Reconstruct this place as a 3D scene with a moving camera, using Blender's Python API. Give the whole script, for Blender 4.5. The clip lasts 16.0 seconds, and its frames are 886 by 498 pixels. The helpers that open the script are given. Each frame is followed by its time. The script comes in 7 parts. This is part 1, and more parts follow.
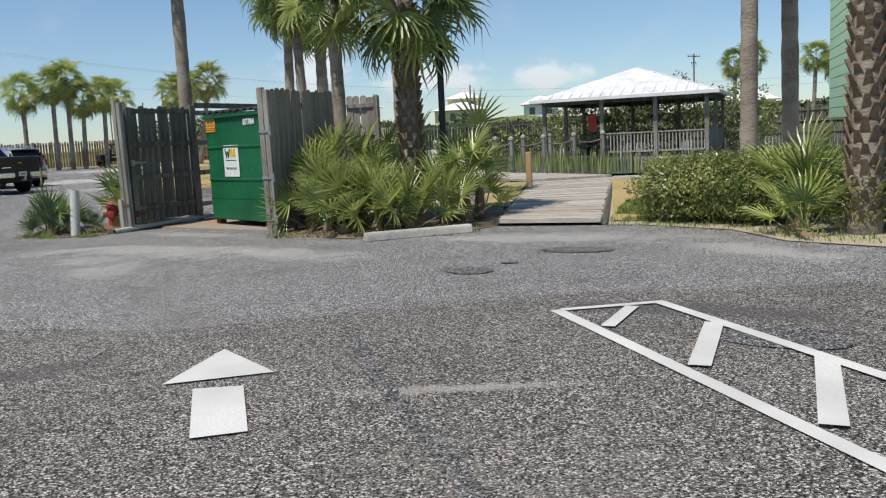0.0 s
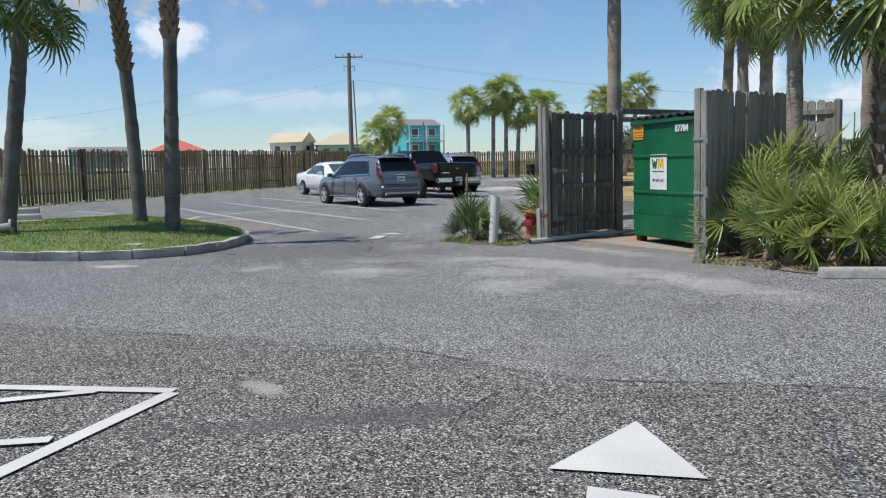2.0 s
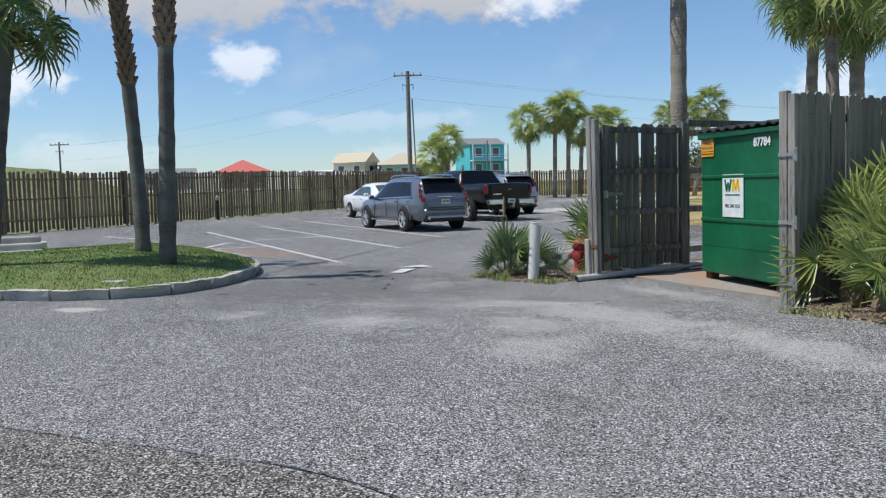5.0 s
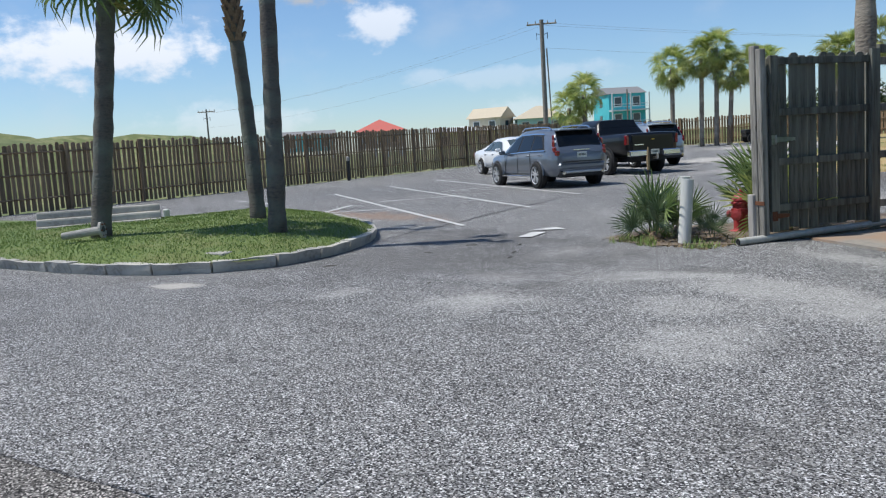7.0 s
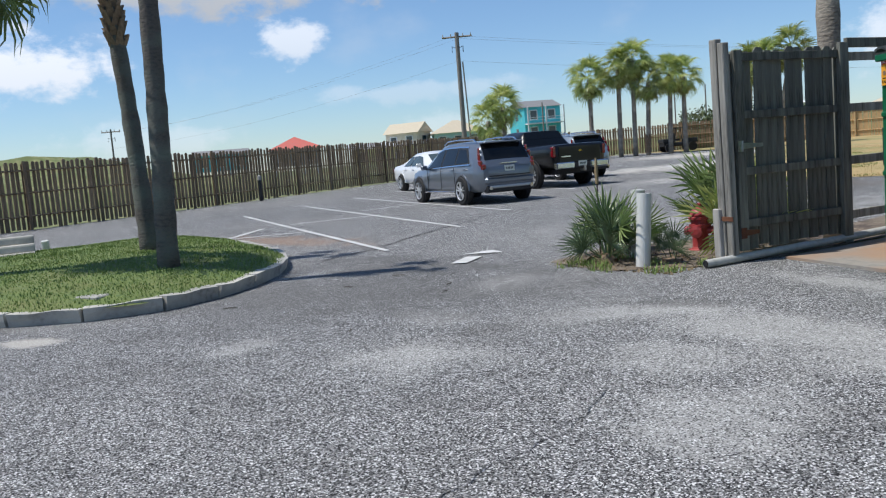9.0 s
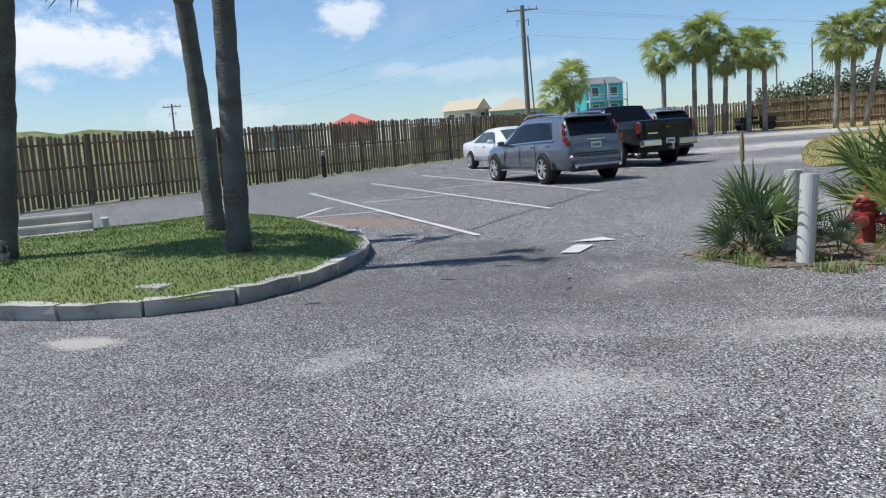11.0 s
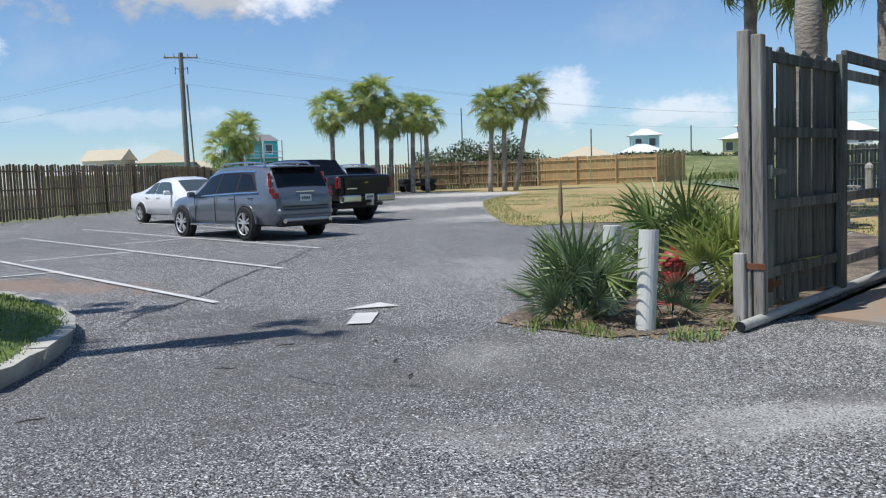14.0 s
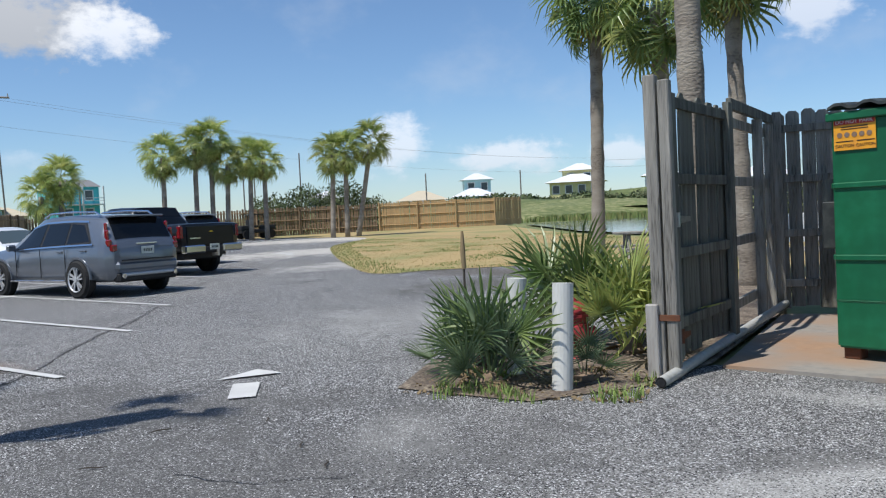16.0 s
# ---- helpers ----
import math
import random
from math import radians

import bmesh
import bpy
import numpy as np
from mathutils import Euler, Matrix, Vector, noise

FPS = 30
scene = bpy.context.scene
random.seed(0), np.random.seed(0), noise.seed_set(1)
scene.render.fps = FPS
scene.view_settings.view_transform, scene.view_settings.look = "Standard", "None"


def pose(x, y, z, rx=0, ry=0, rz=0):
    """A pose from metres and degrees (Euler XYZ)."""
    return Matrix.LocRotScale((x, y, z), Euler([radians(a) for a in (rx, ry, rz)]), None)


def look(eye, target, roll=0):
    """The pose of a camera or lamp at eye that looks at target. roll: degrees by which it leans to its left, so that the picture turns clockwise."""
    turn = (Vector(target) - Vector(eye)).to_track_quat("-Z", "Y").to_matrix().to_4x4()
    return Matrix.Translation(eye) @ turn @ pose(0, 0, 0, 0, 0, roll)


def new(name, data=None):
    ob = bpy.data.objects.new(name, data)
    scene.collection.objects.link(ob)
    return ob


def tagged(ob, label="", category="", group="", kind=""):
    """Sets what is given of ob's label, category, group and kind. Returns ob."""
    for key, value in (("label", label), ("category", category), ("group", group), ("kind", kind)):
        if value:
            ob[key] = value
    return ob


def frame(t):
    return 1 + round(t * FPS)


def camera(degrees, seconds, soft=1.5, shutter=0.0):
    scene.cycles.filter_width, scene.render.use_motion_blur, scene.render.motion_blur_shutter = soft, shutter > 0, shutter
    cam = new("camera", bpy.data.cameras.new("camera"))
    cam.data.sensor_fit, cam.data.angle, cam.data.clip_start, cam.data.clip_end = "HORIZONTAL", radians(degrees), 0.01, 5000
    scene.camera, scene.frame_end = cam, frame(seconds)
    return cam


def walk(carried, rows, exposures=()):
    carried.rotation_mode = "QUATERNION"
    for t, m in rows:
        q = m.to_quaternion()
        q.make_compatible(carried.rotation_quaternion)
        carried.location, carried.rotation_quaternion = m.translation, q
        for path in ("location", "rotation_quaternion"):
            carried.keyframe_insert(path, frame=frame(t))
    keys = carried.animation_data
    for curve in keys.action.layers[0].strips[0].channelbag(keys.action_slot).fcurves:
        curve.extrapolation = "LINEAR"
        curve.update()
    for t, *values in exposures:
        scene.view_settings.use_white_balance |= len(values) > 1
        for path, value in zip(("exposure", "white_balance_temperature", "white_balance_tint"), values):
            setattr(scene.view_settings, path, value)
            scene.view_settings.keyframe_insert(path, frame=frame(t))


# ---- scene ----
cam = camera(55.7, 16.0, soft=1.2)

PATH = [
    (0, (5.237, 0.003, 1.472), (4.641, 1.893, 1.209), -2.8),
    (0.5, (5.029, 0.354, 1.433), (4.126, 2.122, 1.191), -2.7),
    (1, (4.812, 0.72, 1.426), (3.646, 2.331, 1.21), -2.4),
    (1.5, (4.54, 1.023, 1.422), (3.213, 2.506, 1.225), -1.5),
    (2, (4.293, 1.424, 1.401), (2.874, 2.82, 1.205), -1.2),
    (2.5, (4.028, 1.725, 1.398), (2.552, 3.061, 1.213), -1.1),
    (3, (3.814, 2.043, 1.41), (2.316, 3.357, 1.24), -1.0),
    (3.2, (3.724, 2.19, 1.426), (2.226, 3.505, 1.264), -1.0),
    (5.3, (2.942, 3.629, 1.453), (1.396, 4.89, 1.314), -1.8),
    (5.5, (2.852, 3.764, 1.444), (1.268, 4.976, 1.293), -1.8),
    (6, (2.629, 4.013, 1.444), (0.957, 5.094, 1.258), -2.2),
    (6.5, (2.262, 4.224, 1.447), (0.545, 5.226, 1.229), -3.0),
    (7, (1.924, 4.483, 1.427), (0.21, 5.486, 1.189), -3.5),
    (7.5, (1.611, 4.649, 1.42), (-0.071, 5.703, 1.175), -4.2),
    (8, (1.284, 4.864, 1.429), (-0.356, 5.983, 1.186), -4.3),
    (8.5, (0.896, 5.119, 1.438), (-0.714, 6.282, 1.208), -4.5),
    (9, (0.481, 5.321, 1.419), (-1.13, 6.486, 1.204), -4.7),
    (9.5, (0.068, 5.543, 1.433), (-1.568, 6.674, 1.224), -5.0),
    (9.7, (-0.102, 5.598, 1.444), (-1.753, 6.708, 1.234), -4.9),
    (11.8, (-1.737, 5.766, 1.371), (-3.419, 6.814, 1.106), -4.2),
    (12, (-1.938, 5.879, 1.391), (-3.584, 6.984, 1.121), -4.2),
    (12.5, (-2.483, 6.035, 1.351), (-4.008, 7.302, 1.089), -3.8),
    (13, (-2.74, 6.107, 1.331), (-4.14, 7.516, 1.093), -3.3),
    (13.5, (-3.046, 5.87, 1.356), (-4.287, 7.425, 1.15), -2.7),
    (14, (-3.401, 6.027, 1.316), (-4.511, 7.683, 1.151), -2.1),
    (14.5, (-3.69, 6.21, 1.332), (-4.688, 7.938, 1.196), -2.3),
    (15, (-3.951, 6.353, 1.369), (-4.866, 8.128, 1.261), -2.3),
    (15.5, (-4.138, 6.38, 1.409), (-4.979, 8.193, 1.325), -2.5),
    (16, (-4.202, 6.365, 1.4), (-4.965, 8.212, 1.323), -2.8),
]
walk(cam, [(t, look(eye, target, roll)) for t, eye, target, roll in PATH], [(0, 0.24, 6800, 10), (1.2, 0.26, 6600, 10), (3, 0.28, 6350, 10), (16, 0.27, 6250, 10)])

# ---- light ----
SUN_FROM = Vector((-0.53, -0.85, 0)).normalized()
SUN_ELEV = radians(63)
world = bpy.data.worlds.new("sky")
scene.world = world
world.use_nodes = True
wn, wl = world.node_tree.nodes, world.node_tree.links
wn.clear()
w_out = wn.new("ShaderNodeOutputWorld")
w_bg = wn.new("ShaderNodeBackground")
w_bg.inputs["Strength"].default_value = 0.098
sky = wn.new("ShaderNodeTexSky")
sky.sky_type = "NISHITA"
sky.sun_disc = False
sky.sun_elevation = SUN_ELEV
sky.sun_rotation = math.atan2(SUN_FROM.x, SUN_FROM.y)
sky.air_density = 1.0
sky.dust_density = 0.15
sky.ozone_density = 4.0
tc = wn.new("ShaderNodeTexCoord")


def w_math(op, a, b=None, c=None):
    n = wn.new("ShaderNodeMath")
    n.operation = op
    for k, v in enumerate((a, b, c)):
        if v is None:
            continue
        if isinstance(v, (int, float)):
            n.inputs[k].default_value = v
        else:
            wl.new(v, n.inputs[k])
    return n.outputs[0]


def w_range(v, lo, hi, to_lo=0.0, to_hi=1.0):
    n = wn.new("ShaderNodeMapRange")
    n.interpolation_type = "SMOOTHSTEP"
    for key, x in (("From Min", lo), ("From Max", hi), ("To Min", to_lo), ("To Max", to_hi)):
        n.inputs[key].default_value = x
    wl.new(v, n.inputs["Value"])
    return n.outputs["Result"]


def w_mix(fac, a, b, kind="MIX"):
    n = wn.new("ShaderNodeMixRGB")
    n.blend_type = kind
    for key, v in (("Fac", fac), ("Color1", a), ("Color2", b)):
        if isinstance(v, tuple):
            n.inputs[key].default_value = (*v, 1)
        elif isinstance(v, (int, float)):
            n.inputs[key].default_value = v
        else:
            wl.new(v, n.inputs[key])
    return n.outputs["Color"]


# azimuth (degrees, from the bearing 130) and elevation of each direction
turned = wn.new("ShaderNodeVectorRotate")
turned.rotation_type = "Z_AXIS"
turned.inputs["Angle"].default_value = radians(-130)
wl.new(tc.outputs["Generated"], turned.inputs["Vector"])
split = wn.new("ShaderNodeSeparateXYZ")
wl.new(turned.outputs["Vector"], split.inputs[0])
AZ = w_math("MULTIPLY", w_math("ARCTAN2", split.outputs["Y"], split.outputs["X"]), 57.2958)
EL = w_math("MULTIPLY", w_math("ARCSINE", split.outputs["Z"]), 57.2958)
flat = wn.new("ShaderNodeCombineXYZ")
wl.new(AZ, flat.inputs[0])
wl.new(w_math("MULTIPLY", EL, 1.5), flat.inputs[1])


def cloud_noise(scale, detail, rough):
    n = wn.new("ShaderNodeTexNoise")
    n.inputs["Scale"].default_value = scale
    n.inputs["Detail"].default_value = detail
    n.inputs["Roughness"].default_value = rough
    wl.new(flat.outputs[0], n.inputs["Vector"])
    return n.outputs["Fac"]


PUFF, STREAK = cloud_noise(0.42, 7, 0.6), cloud_noise(0.12, 5, 0.55)
# clearer and bluer towards the horizon than the plain sky model
air = w_mix(w_range(EL, -2, 22), (0.82, 0.92, 1.03), (0.92, 0.98, 1.03))
shade_of_sky = w_mix(1.0, sky.outputs["Color"], air, "MULTIPLY")
veil = w_math("MULTIPLY", w_range(STREAK, 0.5, 0.75), 0.22)
shade_of_sky = w_mix(veil, shade_of_sky, (5.6, 6.0, 6.6))
# cumulus: azimuth, elevation, half width, half height, cover, whiteness
CLOUDS = ((23, 8.4, 2.6, 1.7, 0.75, 1.0), (41, 7.4, 7.5, 2.4, 0.9, 1.0), (28, 12.2, 13, 2.3, 0.95, 0.6), (9, 13.0, 8.0, 2.6, 0.97, 0.6), (3.5, 12.4, 3.4, 2.0, 0.9, 1.0), (-14.5, 5.0, 2.8, 2.2, 0.7, 1.0), (-22.5, 3.9, 5.0, 1.2, 0.7, 0.95), (-30, 3.7, 2.8, 1.1, 0.6, 0.95),
          (15, 4.6, 9, 0.8, 0.28, 0.95), (33, 2.6, 6, 1.4, 0.35, 0.95), (14, 2.0, 4, 1.2, 0.3, 0.95), (-42, 12, 3.2, 2.4, 0.7, 1.0), (62, 9, 12, 3.0, 0.8, 0.9), (-70, 8, 14, 3.0, 0.7, 0.95), (110, 12, 18, 4, 0.7, 0.9), (-120, 10, 16, 3.5, 0.7, 0.9))
for az0, el0, half_w, half_h, cover, white_ in CLOUDS:
    u = w_math("MULTIPLY", w_math("SUBTRACT", AZ, az0), 1 / half_w)
    v = w_math("MULTIPLY", w_math("SUBTRACT", EL, el0), 1 / half_h)
    dist = w_math("SQRT", w_math("ADD", w_math("MULTIPLY", u, u), w_math("MULTIPLY", v, v)))
    body_ = w_math("SUBTRACT", w_math("MULTIPLY_ADD", PUFF, 2.2, -0.15), dist)
    fac_ = w_math("MULTIPLY", w_range(body_, -0.1, 0.6), cover)
    lit = w_range(v, -1.0, 0.6, 0.75, 1.0)
    tone_ = w_mix(lit, (4.2 * white_, 4.7 * white_, 5.4 * white_), (8.2 * white_, 8.4 * white_, 8.8 * white_))
    shade_of_sky = w_mix(fac_, shade_of_sky, tone_)
wl.new(shade_of_sky, w_bg.inputs["Color"])
wl.new(w_bg.outputs[0], w_out.inputs[0])

sun = new("sun", bpy.data.lights.new("sun", "SUN"))
sun.data.energy = 3.9
sun.data.angle = radians(0.5)
sun.data.color = (1.0, 0.95, 0.87)
sun_way = SUN_FROM * math.cos(SUN_ELEV) + Vector((0, 0, math.sin(SUN_ELEV)))
sun.matrix_world = look(sun_way * 60, (0, 0, 0))


# ---- materials ----
def material(name, base, rough=0.7, metal=0.0, tones=(), grain=0.0, bump=0.0, scale=6.0, spec=0.5, coat=0.0, stretch=(1, 1, 1), vary=0.0, patch=1.2, through_light=0.0):
    """Principled material: base colour mixed with further tones by two noises, grain and bump at real size, and a small
    variation from piece to piece."""
    m = bpy.data.materials.new(name)
    m.use_nodes = True
    n, l = m.node_tree.nodes, m.node_tree.links
    p = n["Principled BSDF"]
    p.inputs["Roughness"].default_value = rough
    p.inputs["Metallic"].default_value = metal
    p.inputs["Specular IOR Level"].default_value = spec
    p.inputs["Coat Weight"].default_value = coat
    p.inputs["Base Color"].default_value = (*base, 1)
    m.diffuse_color = (*base, 1)
    if not (tones or grain or bump or vary):
        return m
    co = n.new("ShaderNodeTexCoord")
    mp_ = n.new("ShaderNodeMapping")
    mp_.inputs["Scale"].default_value = stretch
    l.new(co.outputs["Object"], mp_.inputs["Vector"])
    fine = n.new("ShaderNodeTexNoise")
    fine.inputs["Scale"].default_value = scale
    fine.inputs["Detail"].default_value = 5
    l.new(mp_.outputs["Vector"], fine.inputs["Vector"])
    big = n.new("ShaderNodeTexNoise")
    big.inputs["Scale"].default_value = patch
    big.inputs["Detail"].default_value = 3
    l.new(mp_.outputs["Vector"], big.inputs["Vector"])
    last = None
    for i, tone in enumerate(tones):
        ramp = n.new("ShaderNodeValToRGB")
        ramp.color_ramp.elements[0].position = 0.42
        ramp.color_ramp.elements[1].position = 0.68
        l.new((fine if i % 2 == 0 else big).outputs["Fac"], ramp.inputs["Fac"])
        mix = n.new("ShaderNodeMixRGB")
        mix.inputs["Color2"].default_value = (*tone, 1)
        if last:
            l.new(last, mix.inputs["Color1"])
        else:
            mix.inputs["Color1"].default_value = (*base, 1)
        l.new(ramp.outputs["Color"], mix.inputs["Fac"])
        last = mix.outputs["Color"]
    if grain or vary:
        val = n.new("ShaderNodeHueSaturation")
        if last:
            l.new(last, val.inputs["Color"])
        else:
            val.inputs["Color"].default_value = (*base, 1)
        acc = n.new("ShaderNodeMath")
        acc.operation = "MULTIPLY_ADD"
        acc.inputs[1].default_value = 2 * grain
        acc.inputs[2].default_value = 1 - grain - vary / 2
        l.new(fine.outputs["Fac"], acc.inputs[0])
        info = n.new("ShaderNodeObjectInfo")
        acc2 = n.new("ShaderNodeMath")
        acc2.operation = "MULTIPLY_ADD"
        acc2.inputs[1].default_value = vary
        l.new(info.outputs["Random"], acc2.inputs[0])
        l.new(acc.outputs[0], acc2.inputs[2])
        l.new(acc2.outputs[0], val.inputs["Value"])
        last = val.outputs["Color"]
    if last:
        l.new(last, p.inputs["Base Color"])
    if through_light:
        tr = n.new("ShaderNodeBsdfTranslucent")
        if last:
            l.new(last, tr.inputs["Color"])
        mx = n.new("ShaderNodeMixShader")
        mx.inputs["Fac"].default_value = through_light
        l.new(p.outputs[0], mx.inputs[1])
        l.new(tr.outputs[0], mx.inputs[2])
        l.new(mx.outputs[0], n["Material Output"].inputs["Surface"])
    if bump:
        b = n.new("ShaderNodeBump")
        b.inputs["Strength"].default_value = bump
        b.inputs["Distance"].default_value = 0.02
        l.new(fine.outputs["Fac"], b.inputs["Height"])
        l.new(b.outputs["Normal"], p.inputs["Normal"])
    return m


def gravel(name, dark, pale, stain, stone_scale=95.0, spots=(), spot_tone=(0.5, 0.5, 0.5)):
    """Worn chip-seal asphalt: separate pale and dark chips, a dusty worn tone in patches, darker stains; spots add
    further tones, painted shade among them.
    """
    m = bpy.data.materials.new(name)
    m.use_nodes = True
    n, l = m.node_tree.nodes, m.node_tree.links
    p = n["Principled BSDF"]
    p.inputs["Roughness"].default_value = 0.9
    p.inputs["Specular IOR Level"].default_value = 0.25
    m.diffuse_color = (*dark, 1)
    co = n.new("ShaderNodeTexCoord")
    vo = n.new("ShaderNodeTexVoronoi")
    vo.inputs["Scale"].default_value = stone_scale
    l.new(co.outputs["Object"], vo.inputs["Vector"])
    sep = n.new("ShaderNodeSeparateColor")
    l.new(vo.outputs["Color"], sep.inputs["Color"])
    chips = n.new("ShaderNodeValToRGB")
    chips.color_ramp.interpolation = "CONSTANT"
    e = chips.color_ramp.elements
    e[0].position, e[0].color = 0.0, (dark[0] * 0.12, dark[1] * 0.12, dark[2] * 0.13, 1)
    e[1].position, e[1].color = 0.86, (min(1, pale[0] * 2.5), min(1, pale[1] * 2.5), min(1, pale[2] * 2.5), 1)
    for place, tone in ((0.26, tuple(0.75 * v for v in dark)), (0.45, tuple(1.3 * v for v in dark)), (0.62, pale)):
        step_ = e.new(place)
        step_.color = (*tone, 1)
    l.new(sep.outputs["Red"], chips.inputs["Fac"])

    def noise_fac(scale, lo, hi, detail=4.0):
        t = n.new("ShaderNodeTexNoise")
        t.inputs["Scale"].default_value = scale
        t.inputs["Detail"].default_value = detail
        l.new(co.outputs["Object"], t.inputs["Vector"])
        r = n.new("ShaderNodeMapRange")
        r.inputs["From Min"].default_value = lo
        r.inputs["From Max"].default_value = hi
        l.new(t.outputs["Fac"], r.inputs["Value"])
        return r.outputs["Result"]

    def mixed(fac, amount, first, kind, second):
        x = n.new("ShaderNodeMixRGB")
        x.blend_type = kind
        k = n.new("ShaderNodeMath")
        k.operation = "MULTIPLY"
        k.inputs[1].default_value = amount
        l.new(fac, k.inputs[0])
        l.new(k.outputs[0], x.inputs["Fac"])
        l.new(first, x.inputs["Color1"])
        x.inputs["Color2"].default_value = (*second, 1)
        return x.outputs["Color"]

    def filled(fac, amount, first, tone):
        """A tone laid in chip by chip, so that the chips still show: fine sand and dust that fills the gaps, stains,
        painted shade.
        """
        k = n.new("ShaderNodeMath")
        k.operation = "MULTIPLY_ADD"
        k.inputs[1].default_value = amount * 1.35
        k.inputs[2].default_value = -0.12
        l.new(fac, k.inputs[0])
        d = n.new("ShaderNodeMath")
        d.operation = "SUBTRACT"
        l.new(k.outputs[0], d.inputs[0])
        l.new(sep.outputs["Blue"], d.inputs[1])
        r = n.new("ShaderNodeMapRange")
        r.inputs["From Min"].default_value = -0.2
        r.inputs["From Max"].default_value = 0.2
        r.inputs["To Max"].default_value = 0.7
        l.new(d.outputs[0], r.inputs["Value"])
        return mixed(r.outputs["Result"], 1.0, first, "MIX", tone)

    c = mixed(noise_fac(60.0, 0.5, 0.62, 2), 0.45, chips.outputs["Color"], "MULTIPLY", (0.3, 0.3, 0.3))
    c = filled(noise_fac(0.23, 0.48, 0.72, 7), 0.6, c, (pale[0] * 0.95, pale[1] * 0.93, pale[2] * 0.88))
    c = mixed(noise_fac(0.9, 0.52, 0.75, 8), 0.5, c, "MULTIPLY", stain)
    c = mixed(noise_fac(0.11, 0.45, 0.7), 0.5, c, "MULTIPLY", (0.72, 0.74, 0.78))
    c = mixed(noise_fac(3.2, 0.5, 0.72, 5), 0.4, c, "MULTIPLY", (0.6, 0.6, 0.6))
    c = mixed(noise_fac(5.0, 0.62, 0.75, 4), 0.25, c, "SCREEN", (0.3, 0.29, 0.27))
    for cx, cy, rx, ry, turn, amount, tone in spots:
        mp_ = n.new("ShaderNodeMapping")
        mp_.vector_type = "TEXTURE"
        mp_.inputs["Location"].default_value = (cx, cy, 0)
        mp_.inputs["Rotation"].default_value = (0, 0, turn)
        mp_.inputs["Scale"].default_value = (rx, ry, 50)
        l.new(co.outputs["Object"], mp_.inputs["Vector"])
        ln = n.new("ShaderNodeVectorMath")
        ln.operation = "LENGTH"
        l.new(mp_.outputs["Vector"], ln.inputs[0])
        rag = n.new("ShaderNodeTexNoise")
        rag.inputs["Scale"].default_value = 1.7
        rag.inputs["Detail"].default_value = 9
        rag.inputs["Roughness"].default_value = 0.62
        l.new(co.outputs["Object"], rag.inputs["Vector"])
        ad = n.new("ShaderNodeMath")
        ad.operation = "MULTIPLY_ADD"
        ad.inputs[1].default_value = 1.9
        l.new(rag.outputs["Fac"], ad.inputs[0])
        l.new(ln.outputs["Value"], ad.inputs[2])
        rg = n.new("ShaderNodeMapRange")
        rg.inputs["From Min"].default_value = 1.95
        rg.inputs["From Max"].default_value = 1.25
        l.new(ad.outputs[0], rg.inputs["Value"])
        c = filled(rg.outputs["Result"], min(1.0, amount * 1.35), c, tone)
    l.new(c, p.inputs["Base Color"])
    b = n.new("ShaderNodeBump")
    b.inputs["Strength"].default_value = 0.6
    b.inputs["Distance"].default_value = 0.008
    l.new(sep.outputs["Green"], b.inputs["Height"])
    l.new(b.outputs["Normal"], p.inputs["Normal"])
    return m


M = {}
WORN = (0.4, 0.395, 0.375)
# shade patches painted into the asphalt colour, mostly by the island palms
PAINTED_SHADE = (0.1, 0.098, 0.095)
SPOTS = ((-2.6, 10.6, 2.6, 0.9, -0.2, 0.51, WORN), (-0.4, 10.3, 2.2, 0.6, -0.35, 0.48, WORN), (-4.3, 10.7, 1.3, 0.5, 0.9, 0.48, WORN), (3.0, 11.7, 3.0, 0.7, 0.0, 0.51, WORN), (5.9, 10.2, 1.9, 0.6, -0.7, 0.51, WORN), (-27, 47, 9, 4.5, 0.7, 0.9, (0.62, 0.58, 0.51)), (-20.5, 35, 3.6, 8, -0.5, 0.85, (0.58, 0.55, 0.49)), (-15.0, 27.5, 2.2, 4.5, -0.55, 0.6, (0.5, 0.48, 0.44)),
         (-5.6, 9.6, 0.7, 0.5, 0.2, 0.41, WORN), (-6.6, 11.2, 0.6, 1.1, 0.4, 0.5, WORN), (-3.3, 12.6, 1.6, 0.35, -0.25, 0.48, WORN), (-8.2, 6.7, 0.55, 0.25, 0.6, 0.8, (0.5, 0.47, 0.42)), (-14.6, 12.4, 3.2, 0.8, 0.1, 0.5, (0.3, 0.19, 0.12)), (-10.4, 24.0, 3.2, 1.3, -0.35, 0.85, (0.1, 0.085, 0.07)), (-4.2, 11.2, 0.9, 0.3, 0.5, 0.5, PAINTED_SHADE), (-8.3, 17.5, 2.2, 5.0, -0.5, 0.35, WORN), (-8.6, 11.4, 2.6, 1.3, 0.25, 0.55, PAINTED_SHADE), (-4.5, 8.6, 0.9, 0.7, 0.2, 0.4, WORN), (-3.0, 9.6, 0.6, 0.9, 0.5, 0.4, WORN), (-6.05, 7.9, 0.35, 0.5, 0.2, 0.42, WORN), (-4.6, 8.6, 0.5, 0.9, 0.9, 0.42, WORN), (-2.1, 8.8, 0.7, 0.9, 0.2, 0.42, WORN), (-9.9, 11.7, 1.6, 0.6, 0.5, 0.5, PAINTED_SHADE), (-7.6, 9.9, 3.6, 2.2, 0.55, 0.5, PAINTED_SHADE), (-9.6, 21.0, 1.6, 2.2, -0.4, 0.75, (0.09, 0.085, 0.075)))
